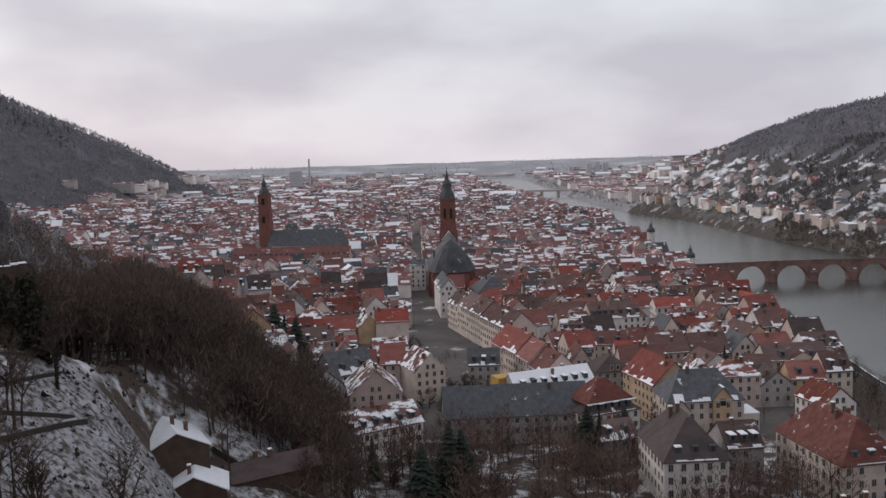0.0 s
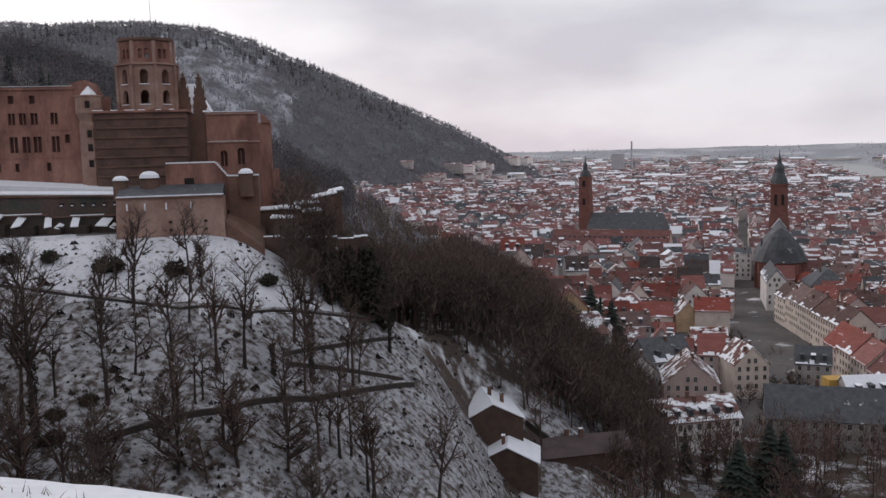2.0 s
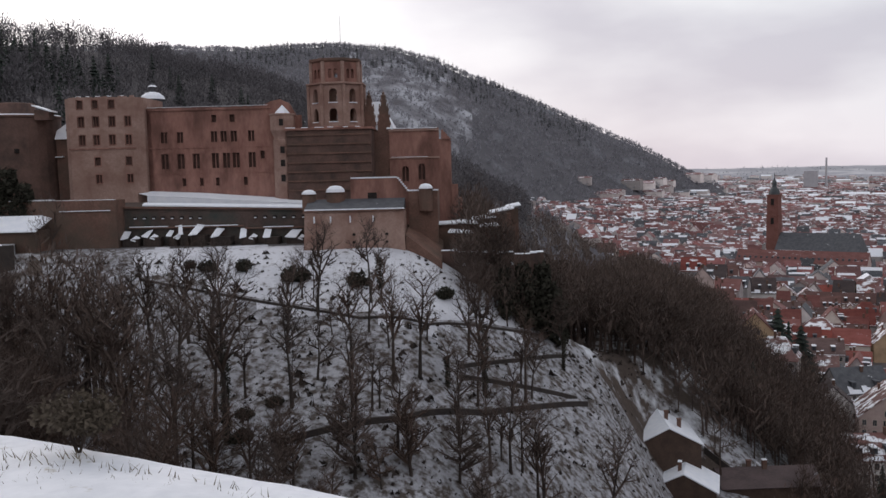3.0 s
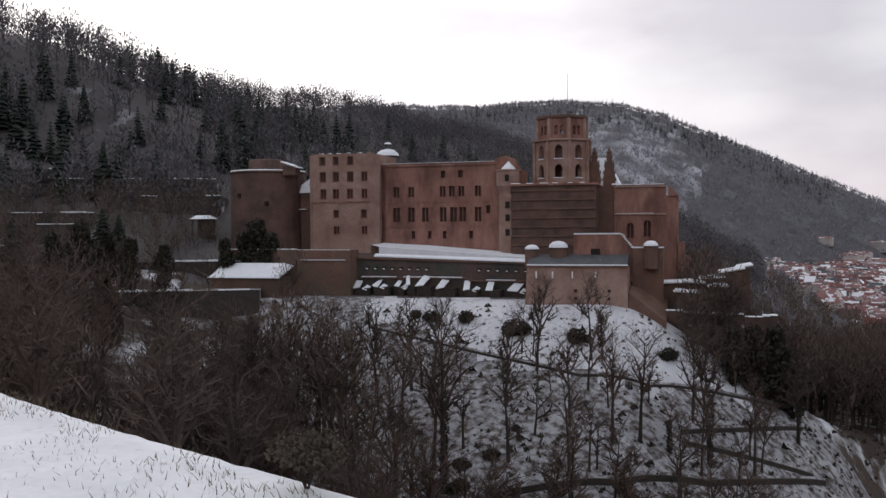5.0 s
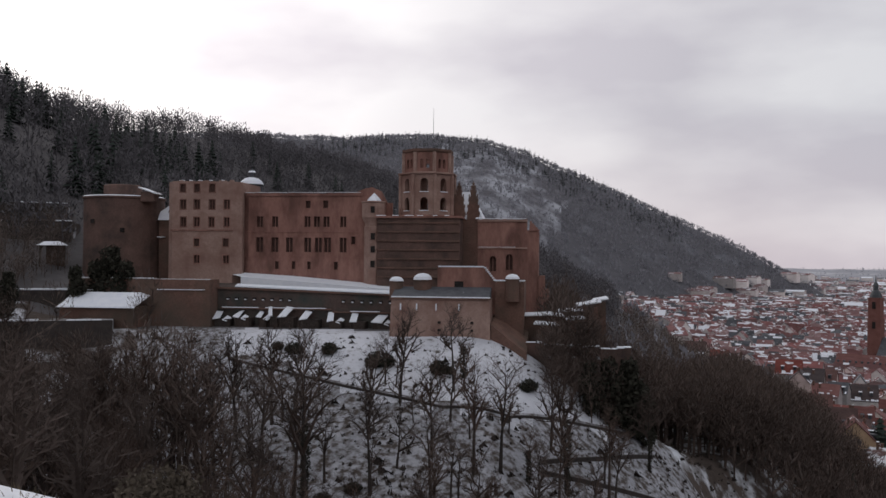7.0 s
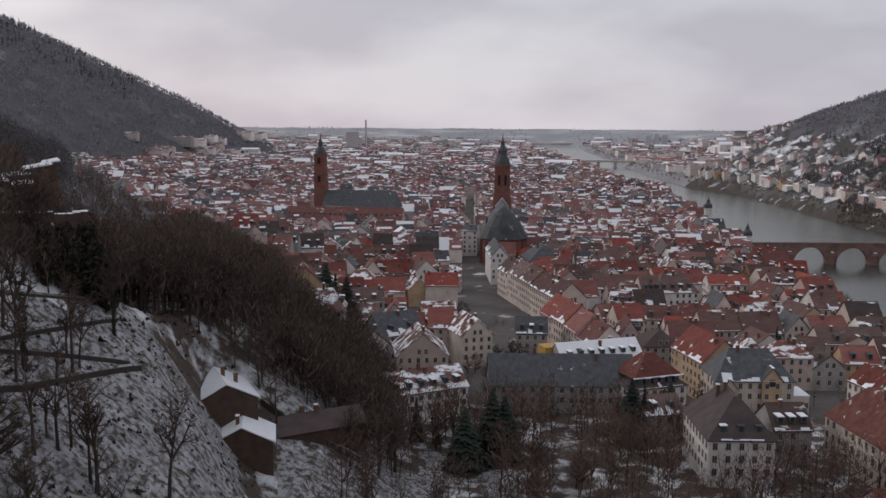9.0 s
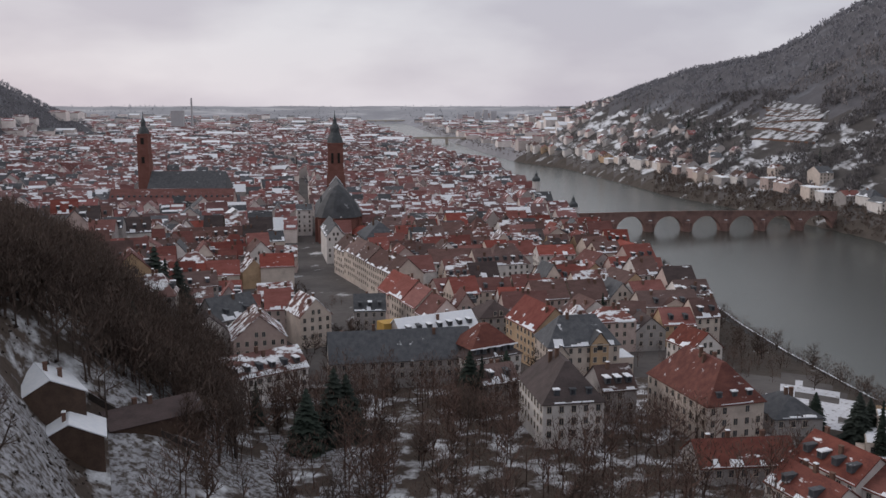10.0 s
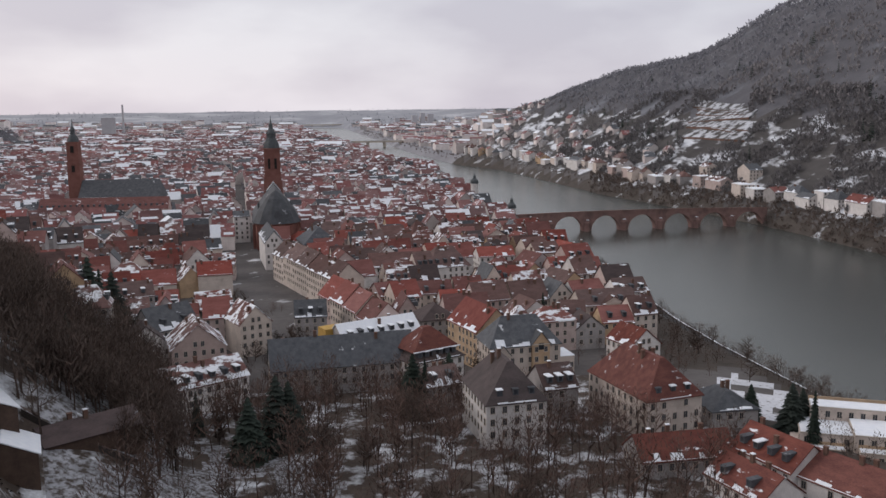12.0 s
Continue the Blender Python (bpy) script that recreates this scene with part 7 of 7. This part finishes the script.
def crown_template(seed, h, n):
    """A far crown: a ragged cloud of small blades on a stem."""
    r = np.random.RandomState(seed)
    p = r.randn(n, 3)
    p /= np.linalg.norm(p, axis=1)[:, None]
    c = p * r.uniform(0.4, 1.0, (n, 1)) * (h * 0.27, h * 0.27, h * 0.36) + (0, 0, h * 0.62)
    a = np.stack([r.uniform(-0.5, 0.5, n), r.uniform(-0.5, 0.5, n), np.ones(n)], 1) * (h * 0.15)
    b = np.stack([r.randn(n), r.randn(n), r.randn(n) * 0.2], 1) * (h * 0.05)
    v = np.stack([c - a, c + b, c + a, c - b], 1).reshape(-1, 3)
    stem = np.array([(-0.15, 0, -1), (0.15, 0, -1), (0.1, 0, h * 0.7), (-0.1, 0, h * 0.7)])
    return np.concatenate([v, stem]), np.arange(4 * (n + 1)).reshape(-1, 4)


def cone_template(seed, h, rad, layers=7, per=8):
    me = conifer_mesh(seed, h, rad, M_conifer, layers, per)
    v = np.array([tuple(q.co) for q in me.vertices])
    f = np.array([tuple(p.vertices) for p in me.polygons])
    bpy.data.meshes.remove(me)
    return v, f


def wood(name, label, templates, pts, smin, smax, mat, seed):
    r = np.random.RandomState(seed)
    vs, fs, o = [], [], 0
    for x, y, z in pts:
        tv, tf = templates[r.randint(len(templates))]
        a, s = r.uniform(0, 6.28), r.uniform(smin, smax)
        c, sn = math.cos(a), math.sin(a)
        v = tv * s
        vs.append(np.stack([v[:, 0] * c - v[:, 1] * sn + x, v[:, 0] * sn + v[:, 1] * c + y, v[:, 2] + z - 0.5], 1))
        fs.append(tf + o)
        o += len(tv)
    tagged(new(name, fast_mesh(name, np.concatenate(vs), np.concatenate(fs), mat)), label, "wood", kind="stuff")


# keeps trees out of the camera's sight lines to the river
def shows_river(x, y, h):
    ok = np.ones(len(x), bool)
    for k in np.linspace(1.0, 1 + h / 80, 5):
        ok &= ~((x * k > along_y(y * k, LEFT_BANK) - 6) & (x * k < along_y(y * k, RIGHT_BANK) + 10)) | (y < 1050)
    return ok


def sample(n, seed, az0, az1, d0, d1, ok):
    r = np.random.RandomState(seed)
    az, d = np.radians(r.uniform(az0, az1, n)), np.sqrt(r.uniform(d0 * d0, d1 * d1, n))
    x, y = d * np.sin(az), d * np.cos(az)
    z = land(x, y)
    k = ok(x, y, z, r.uniform(0, 1, n))
    return np.stack([x[k], y[k], z[k]], 1)


def clearing(x, y, f, cut):
    return np.sin(x * f + 1.7 * np.sin(y * f * 0.7)) * np.sin(y * f * 1.3 + 0.6 + np.sin(x * f * 0.5)) < cut


def joined(a, b):
    return np.concatenate([a[0], b[0]]), np.concatenate([a[1], b[1] + len(a[0])])


def twig_cloud(seed, h, n, wide, length, width, low=0.35):
    """Fine twigs of a crown as thin upright blades."""
    r = np.random.RandomState(seed)
    p = r.randn(n, 3)
    p /= np.linalg.norm(p, axis=1)[:, None]
    c = p * np.cbrt(r.uniform(0.05, 1.0, (n, 1))) * (h * wide, h * wide, h * (1 - low) / 2) + (0, 0, h * (1 + low) / 2)
    a = np.stack([p[:, 0] * 0.6 + r.randn(n) * 0.35, p[:, 1] * 0.6 + r.randn(n) * 0.35, 0.5 + r.uniform(0, 0.7, n)], 1)
    a *= (h * length * r.uniform(0.5, 1.2, n) / np.linalg.norm(a, axis=1))[:, None]
    b = np.stack([r.randn(n), r.randn(n), r.randn(n) * 0.15], 1)
    b *= (h * width / np.linalg.norm(b, axis=1))[:, None]
    v = np.stack([c - a, c + b, c + a, c - b], 1).reshape(-1, 3)
    return v, np.arange(4 * n).reshape(-1, 4)


def free(x, y, r=7.0):
    ok = np.ones(len(x), bool)
    for a, b, c, *_ in TAKEN:
        ok &= (x - a) ** 2 + (y - b) ** 2 > (c * 0.85 + r * 0.5) ** 2
    return ok


HILL_T = [joined(wood_template(21, 16, 0.8, 1), twig_cloud(1, 16, 92, 0.31, 0.05, 0.016, 0.16)), joined(wood_template(22, 17, 0.6, 1), twig_cloud(2, 17, 90, 0.28, 0.05, 0.016, 0.18)), joined(wood_template(23, 14, 1.0, 1), twig_cloud(3, 14, 92, 0.36, 0.052, 0.017, 0.13))]
WOOD_T = [joined(wood_template(24, 15, 0.7, 2), twig_cloud(4, 15, 150, 0.24, 0.05, 0.0058)), joined(wood_template(25, 16, 0.9, 2), twig_cloud(5, 16, 155, 0.27, 0.05, 0.0058)), joined(wood_template(26, 13, 0.8, 2), twig_cloud(6, 13, 145, 0.29, 0.055, 0.0064))]
SHRUB_T = [joined(wood_template(27, 14, 1.0, 1), twig_cloud(7, 14, 60, 0.34, 0.06, 0.011, 0.1)), joined(wood_template(28, 15, 0.9, 1), twig_cloud(8, 15, 62, 0.3, 0.06, 0.014, 0.12))]
ravine_wood = sample(6000, 11, -31.5, -14, 150, 285, lambda x, y, z, q: (castle_uv(x, y)[0] > 84) & (castle_uv(x, y)[1] < 36 - (castle_uv(x, y)[0] - 80) * 0.95))
wood("ridge_wood", "dense brown leafless wood behind the snowy ridge", WOOD_T, ravine_wood[:760], 0.85, 1.2, M_brownwood, 11)
low_wood = sample(5200, 12, -20, -6.0, 188, 410, lambda x, y, z, q: (x < np.where(y < 285, -20 - (300 - y) * 0.13, -40 - 0.2 * (y - 320))) & free(x, y) & (z > 5))
wood("lower_wood", "dark brown trees above the first houses", WOOD_T, low_wood[:700], 0.85, 1.2, M_brownwood, 12)
yard_wood = sample(2600, 35, -15.5, -6.5, 186, 268, lambda x, y, z, q: free(x, y, 3.0) & ((x < -27) | (y < 228)) & (x > -62))
wood("yard_wood", "dark bare trees round the hillside houses", WOOD_T, yard_wood[:210], 0.75, 1.15, M_brownwood, 35)
front = sample(1800, 13, -13.5, 30, 140, 250, lambda x, y, z, q: free(x, y, 3.0) & (y < 252 - 0.75 * np.maximum(x - 20, 0)) & ((x > 0) | (y > 215) | (q > 0.72)))
wood("terrace_slope_wood", "bare brown trees on the slope under the terrace", WOOD_T, front[:300], 0.62, 1.08, M_redtwig, 13)
gardens = sample(900, 14, -5, 27, 195, 420, lambda x, y, z, q: free(x, y, 4.0) & (q > 0.3))
tall_front = sample(900, 18, -1, 12, 205, 252, lambda x, y, z, q: free(x, y, 2.0))
wood("street_wood", "tall bare trees in front of the long slate roof", WOOD_T, tall_front[:34], 0.8, 1.1, M_redtwig, 18)
wood("garden_shrubs", "bare shrubs and small trees between the houses", WOOD_T, gardens[:130], 0.3, 0.6, M_redtwig, 14)
ravine_tall = sample(1500, 34, -75, -50, 92, 148, lambda x, y, z, q: castle_uv(x, y)[1] > 30 + 10 * q)
wood("ravine_wood", "tall dark leafless trees filling the ravine", WOOD_T, ravine_tall[:64], 0.95, 1.4, M_brownwood, 34)
left_wood = sample(1200, 15, -77, -55, 100, 185, lambda x, y, z, q: castle_uv(x, y)[1] > 24)
wood("garden_wood", "leafless wood below the castle garden", WOOD_T, left_wood[:95], 0.6, 1.0, M_brownwood, 15)
river_side = sample(6000, 17, 20, 42, 200, 520, lambda x, y, z, q: (x < along_y(y, LEFT_BANK) + 2) & (x > along_y(y, LEFT_BANK) - 30 - 14 * q) & free(x, y, 3.0) & ~((x < 149) & (y > 203) & (y < 264) & (q < 0.93)))
wood("riverside_shrubs", "bare shrubs and trees along the near bank", SHRUB_T, river_side[:430], 0.28, 0.55, M_brownwood, 17)
ruin_brush = sample(1500, 19, -33, -24.5, 150, 182, lambda x, y, z, q: (castle_uv(x, y)[0] > 83) & (castle_uv(x, y)[1] > 25) & (castle_uv(x, y)[1] < 44 - (castle_uv(x, y)[0] - 80) * 0.9))
wood("ruin_brush", "brown leafless brush in front of the ruin wall", WOOD_T, ruin_brush[:34], 0.5, 0.85, M_brownwood, 19)
garden_brush = sample(3000, 20, -77, -59.5, 188, 262, lambda x, y, z, q: castle_uv(x, y)[0] < -24)
wood("garden_brush", "leafless shrubs on the castle garden terraces", WOOD_T, garden_brush[:420], 0.3, 0.62, M_brownbrush, 20)
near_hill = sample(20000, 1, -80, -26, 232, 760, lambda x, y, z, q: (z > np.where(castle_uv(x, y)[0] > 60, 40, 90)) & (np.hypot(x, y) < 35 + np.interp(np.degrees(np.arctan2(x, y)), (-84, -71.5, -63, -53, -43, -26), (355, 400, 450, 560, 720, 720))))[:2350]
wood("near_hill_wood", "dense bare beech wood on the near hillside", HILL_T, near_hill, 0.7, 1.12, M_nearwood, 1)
CONE_T = [cone_template(31, 19, 4.4, 12, 7), cone_template(32, 17, 3.6, 12, 7)]
wood("near_hill_conifers", "dark conifers among the bare trees", CONE_T, sample(1000, 2, -80, -40, 262, 520, lambda x, y, z, q: (z > 90) & ((np.sin(x * 0.02) * np.sin(y * 0.023) > 0.08) | (q > 0.86)) & (np.hypot(x, y) < np.interp(np.degrees(np.arctan2(x, y)), (-84, -71.5, -63, -53, -43), (355, 400, 450, 560, 720)) - 75)), 0.6, 1.0, M_conifer, 2)
FAR_T = [crown_template(41, 15, 9), crown_template(42, 16, 9), crown_template(43, 13, 9)]
SLOPE_T = [crown_template(44, 14, 12), crown_template(45, 15, 12), crown_template(46, 11, 11)]


def vineyard(x, y):
    az, r = np.degrees(np.arctan2(x, y)), np.hypot(x, y)
    return (az > 25.5) & (az < 29.3) & (r > 940) & (r < 1100)


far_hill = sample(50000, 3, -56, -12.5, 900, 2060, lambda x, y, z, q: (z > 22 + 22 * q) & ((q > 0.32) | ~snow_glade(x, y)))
wood("far_hill_wood", "bare winter forest covering the far hill", FAR_T, far_hill[:14000], 0.55, 0.9, M_farwood_hazed, 3)
wood("far_ridge_conifers", "conifers along the ridge line", [cone_template(33, 18, 3.2, 5, 6)], sample(1500, 4, -45, -22, 1800, 2050, lambda x, y, z, q: q > 0.55), 0.6, 1.1, M_conifer, 4)
def right_slope(x, y, z, q):
    return (z > 3) & (x > along_y(y, RIGHT_BANK) + 30) & ~vineyard(x, y) & shows_river(x, y, 14) & free(x, y, 1.0)


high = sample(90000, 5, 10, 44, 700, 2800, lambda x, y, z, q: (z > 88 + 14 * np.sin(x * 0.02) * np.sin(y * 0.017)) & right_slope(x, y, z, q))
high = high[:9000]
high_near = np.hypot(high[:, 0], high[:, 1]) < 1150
wood("right_hill_wood", "bare wood covering the far hillside", FAR_T, high[~high_near], 0.5, 0.85, M_farwood_hazed, 5)
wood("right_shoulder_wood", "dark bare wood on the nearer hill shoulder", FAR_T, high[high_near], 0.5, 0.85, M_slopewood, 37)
low_near = sample(60000, 25, 18, 44, 480, 1250, lambda x, y, z, q: (z < 100) & clearing(x, y, 0.045, 0.30) & right_slope(x, y, z, q))
low_far = sample(40000, 26, 10, 30, 1250, 2800, lambda x, y, z, q: (z < 100) & clearing(x, y, 0.03, 0.34) & right_slope(x, y, z, q))
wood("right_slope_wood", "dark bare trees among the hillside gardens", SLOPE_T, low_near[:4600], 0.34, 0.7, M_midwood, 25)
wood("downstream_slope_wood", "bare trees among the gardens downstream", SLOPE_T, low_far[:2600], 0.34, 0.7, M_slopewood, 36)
wood("right_hill_conifers", "dark conifers on the far hillside", [cone_template(34, 18, 3.4, 7, 6)], sample(2600, 6, 15, 43, 560, 2100, lambda x, y, z, q: (z > 12) & (x > along_y(y, RIGHT_BANK) + 60) & ((q > 0.9) | (np.abs(np.degrees(np.arctan2(x, y)) - 23.5) < 1.8) & (z < 60)) & ~vineyard(x, y)), 0.5, 0.95, M_conifer, 6)
bank = sample(26000, 7, 5, 42, 380, 3200, lambda x, y, z, q: (x > along_y(y, RIGHT_BANK) + 1) & (x < along_y(y, RIGHT_BANK) + 34) & (z > -9) & shows_river(x, y, 9) & free(x, y, 2.0))
bank_near = sample(30000, 27, 20, 44, 420, 1250, lambda x, y, z, q: (x > along_y(y, RIGHT_BANK) - 1) & (x < along_y(y, RIGHT_BANK) + 31) & (z > -9) & free(x, y, 1.0))
wood("far_bank_trees", "brown brush and bare trees along the far river bank", SLOPE_T, np.concatenate([bank[:900], bank_near[:1500]]), 0.22, 0.48, M_brownbrush, 7)
valley = sample(2500, 16, -34, -12, 330, 1500, lambda x, y, z, q: (z < 60) & free(x, y) & (q > 0.3 + 0.5 * step(-150, -60, x)))
wood("valley_trees", "bare trees among the foothill gardens", FAR_T, valley[:900], 0.6, 1.05, M_farwood_hazed, 16)
side_valley = sample(3000, 33, -30, -18, 285, 640, lambda x, y, z, q: free(x, y, 4.0) & (castle_uv(x, y)[0] > 90))
wood("side_valley_wood", "dark leafless trees in the side valley behind the castle hill", HILL_T, side_valley[:420], 0.55, 0.95, M_brownbrush, 33)
horizon = sample(4000, 29, -24, 16, 3400, 4850, lambda x, y, z, q: (q > 0.3) & shows_river(x, y, 16) & clearing(x, y, 0.006, 0.15))
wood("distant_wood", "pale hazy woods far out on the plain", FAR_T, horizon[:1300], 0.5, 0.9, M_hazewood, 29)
plain_w = sample(9000, 8, -22, 16, 900, 4200, lambda x, y, z, q: ((x < along_y(y, LEFT_BANK) - 30) | (x > along_y(y, RIGHT_BANK) + 30)) & (z < 60) & (q > 0.4) & shows_river(x, y, 13))
wood("town_trees", "bare street and park trees across the far town", FAR_T, plain_w[:3600], 0.5, 0.95, M_farwood_hazed, 8)


# dark tufts and stones poking through the snow of the slope
def tufts():
    r = np.random.RandomState(9)
    az, d = np.radians(r.uniform(-58, -15, 3800)), r.uniform(85, 200, 3800)
    x, y = d * np.sin(az), d * np.cos(az)
    u, v = castle_uv(x, y)
    k = (v > 29) | (u > 84)
    x, y = x[k], y[k]
    z = land(x, y)
    n = len(x)
    s = r.gamma(2.0, 0.13, n) + 0.1
    vs = []
    for a in range(4):
        t = r.uniform(0, 6.28, n)
        vs.append(np.stack([x + np.cos(t) * s, y + np.sin(t) * s, z - 0.05], 1))
        vs.append(np.stack([x - np.sin(t) * s * 0.5, y + np.cos(t) * s * 0.5, z - 0.05], 1))
        vs.append(np.stack([x + r.randn(n) * s * 0.4, y + r.randn(n) * s * 0.4, z + s * r.uniform(0.5, 1.3, n)], 1))
    v_ = np.stack(vs, 1).reshape(-1, 3)
    tagged(new("dry_tufts", fast_mesh("dry_tufts", v_, np.arange(len(v_)).reshape(-1, 3), M_bark)), "dead plants and leaves poking through snow", "plants", kind="stuff")


tufts()


def slope_walls():
    """Low retaining walls of the footpaths on the slope."""
    runs = (((-126.1, 104.9), (-102.0, 109.5), (-85.2, 113.4), (-76.9, 120.3), (-70.5, 147.7)), ((-77.1, 84.9), (-74.4, 88.5), (-67.1, 97.3), (-62.8, 112.6), (-58.8, 142.1)),
            ((-69.4, 117.0), (-67.7, 133.1), (-66.3, 150.4)), ((-68.2, 114.9), (-64.5, 126.6), (-60.0, 140.2)), ((-50.4, 183.7), (-38.1, 183.2), (-29.3, 186.0)))
    for run, h in zip(runs, (0.55, 1.15, 0.9, 0.9, 2.0)):
        t = thing("path_wall", pose(run[0][0], run[0][1], land_at(*run[0])), "low dark dry-stone wall beside a snowy footpath", "wall", "footpath walls")
        g, s = Geo(), Geo()
        o = (run[0][0], run[0][1], land_at(*run[0]))
        pts = []
        for (xa, ya), (xb, yb) in zip(run[:-1], run[1:]):
            n = max(2, int(math.hypot(xb - xa, yb - ya) / 2.5))
            pts += [(xa + (xb - xa) * i / n, ya + (yb - ya) * i / n) for i in range(n)]
        pts.append(run[-1])
        for (xa, ya), (xb, yb) in zip(pts[:-1], pts[1:]):
            za, zb = land_at(xa, ya), land_at(xb, yb)
            da = Vector((xa, ya, 0)).normalized()
            q = []
            for X, Y, Z in ((xa, ya, za), (xb, yb, zb)):
                q += [(X - o[0], Y - o[1], Z - 0.8 - o[2]), (X - o[0], Y - o[1], Z + h * 0.75 - o[2]), (X + da.x * 0.45 - o[0], Y + da.y * 0.45 - o[1], Z + h * 0.75 - o[2]), (X + da.x * 0.45 - o[0], Y + da.y * 0.45 - o[1], Z - 0.8 - o[2])]
            g.add(q, [(0, 4, 5, 1), (1, 5, 6, 2), (2, 6, 7, 3)])
            s.add([(xa + da.x * 0.45 - o[0], ya + da.y * 0.45 - o[1], za + h * 0.62 - o[2]), (xb + da.x * 0.45 - o[0], yb + da.y * 0.45 - o[1], zb + h * 0.62 - o[2]),
                   (xb + da.x * 1.1 - o[0], yb + da.y * 1.1 - o[1], zb + h * 0.7 + 0.25 - o[2]), (xa + da.x * 1.1 - o[0], ya + da.y * 1.1 - o[1], za + h * 0.7 + 0.25 - o[2])], [(0, 1, 2, 3)])
        part("wall", g.mesh("wall", M_darkstone), t)
        part("path", s.mesh("path", M_meadow), t, "trodden snowy path")


slope_walls()


def garden_terraces():
    """Long retaining walls of the castle garden, with snow along their tops."""
    for az0, az1, el, d, h in ((-74, -66.8, 0.45, 228, 1.5), (-74, -66.5, 1.1, 240, 1.3), (-66.5, -59.3, 2.1, 255, 1.3), (-70, -59.5, 3.1, 272, 1.2), (-74, -64, 3.6, 283, 1.2), (-72, -57, -3.5, 186, 1.4), (-66, -58, -1.8, 205, 1.2)):
        a, b = by_angle(az0, el, d), by_angle(az1, el - 0.55, d - 8)
        yaw = math.degrees(math.atan2(b[1] - a[1], b[0] - a[0]))
        L = math.hypot(b[0] - a[0], b[1] - a[1])
        t = thing("garden_wall", pose(a[0], a[1], a[2] - h, 0, 0, yaw), "long garden retaining wall with broken snow on top", "wall", "garden terraces")
        part("wall", Geo().box(0, L, 0, 1.0, -7, h).mesh("wall", M_darkstone), t)
        u = 0.0
        while u < L - 2:
            q = rng.uniform(1.5, 7)
            if rng.random() < 0.6:
                part("snow_cap", Geo().box(u, min(u + q, L), -0.15, 1.1, h, h + rng.uniform(0.15, 0.4), 0.95).mesh("snow_cap", M_snow), t)
            u += q
        part("bed", Geo().box(0, L, 1.0, 12, -7, h - 0.3).mesh("bed", M_woodfloor), t, "planted bed with snow patches")
    x, y, z = by_angle(-60.3, 0.95, 225)
    t = thing("garden_hut", pose(x, y, z - 4, 0, 0, 30), "small open garden hut with a snowy roof", "hut")
    part("roof", Geo().box(-2.7, 2.7, -2, 2, 3.2, 4.1, 0.5).mesh("roof", M_snow), t, "snow-covered roof")
    part("back_wall", Geo().box(-2.2, 2.2, 1.2, 1.5, -4, 3.2).mesh("back_wall", M_timber), t)
    for sx in (-2.2, 2.2):
        for sy in (-1.4, 1.4):
            part("post", Geo().box(sx - 0.12, sx + 0.12, sy - 0.12, sy + 0.12, -6, 3.2).mesh("post", M_bark), t)


garden_terraces()

# shrub on the terrace lawn
sx_, sy_ = polar(-54.2, 7.45)
t = thing("lawn_shrub", pose(sx_, sy_, 85.88) @ Matrix.Scale(0.25, 4), "small fuzzy brown shrub at the lawn's edge", "shrub")
part("foliage", leaf_mass("foliage", 12, [((0, 0, 1.35), (1.5, 1.3, 0.62)), ((0.6, 0, 1.2), (0.9, 0.9, 0.5))], 900, 0.09, M_shrub), t)
for a_ in range(4):
    part("stem", segs_mesh("stem", [(Vector((0, 0, -0.1)), Vector((0.4 * math.cos(a_ * 1.6), 0.4 * math.sin(a_ * 1.6), 0.9)), 0.06, 0.03, 1)], M_bark), t)
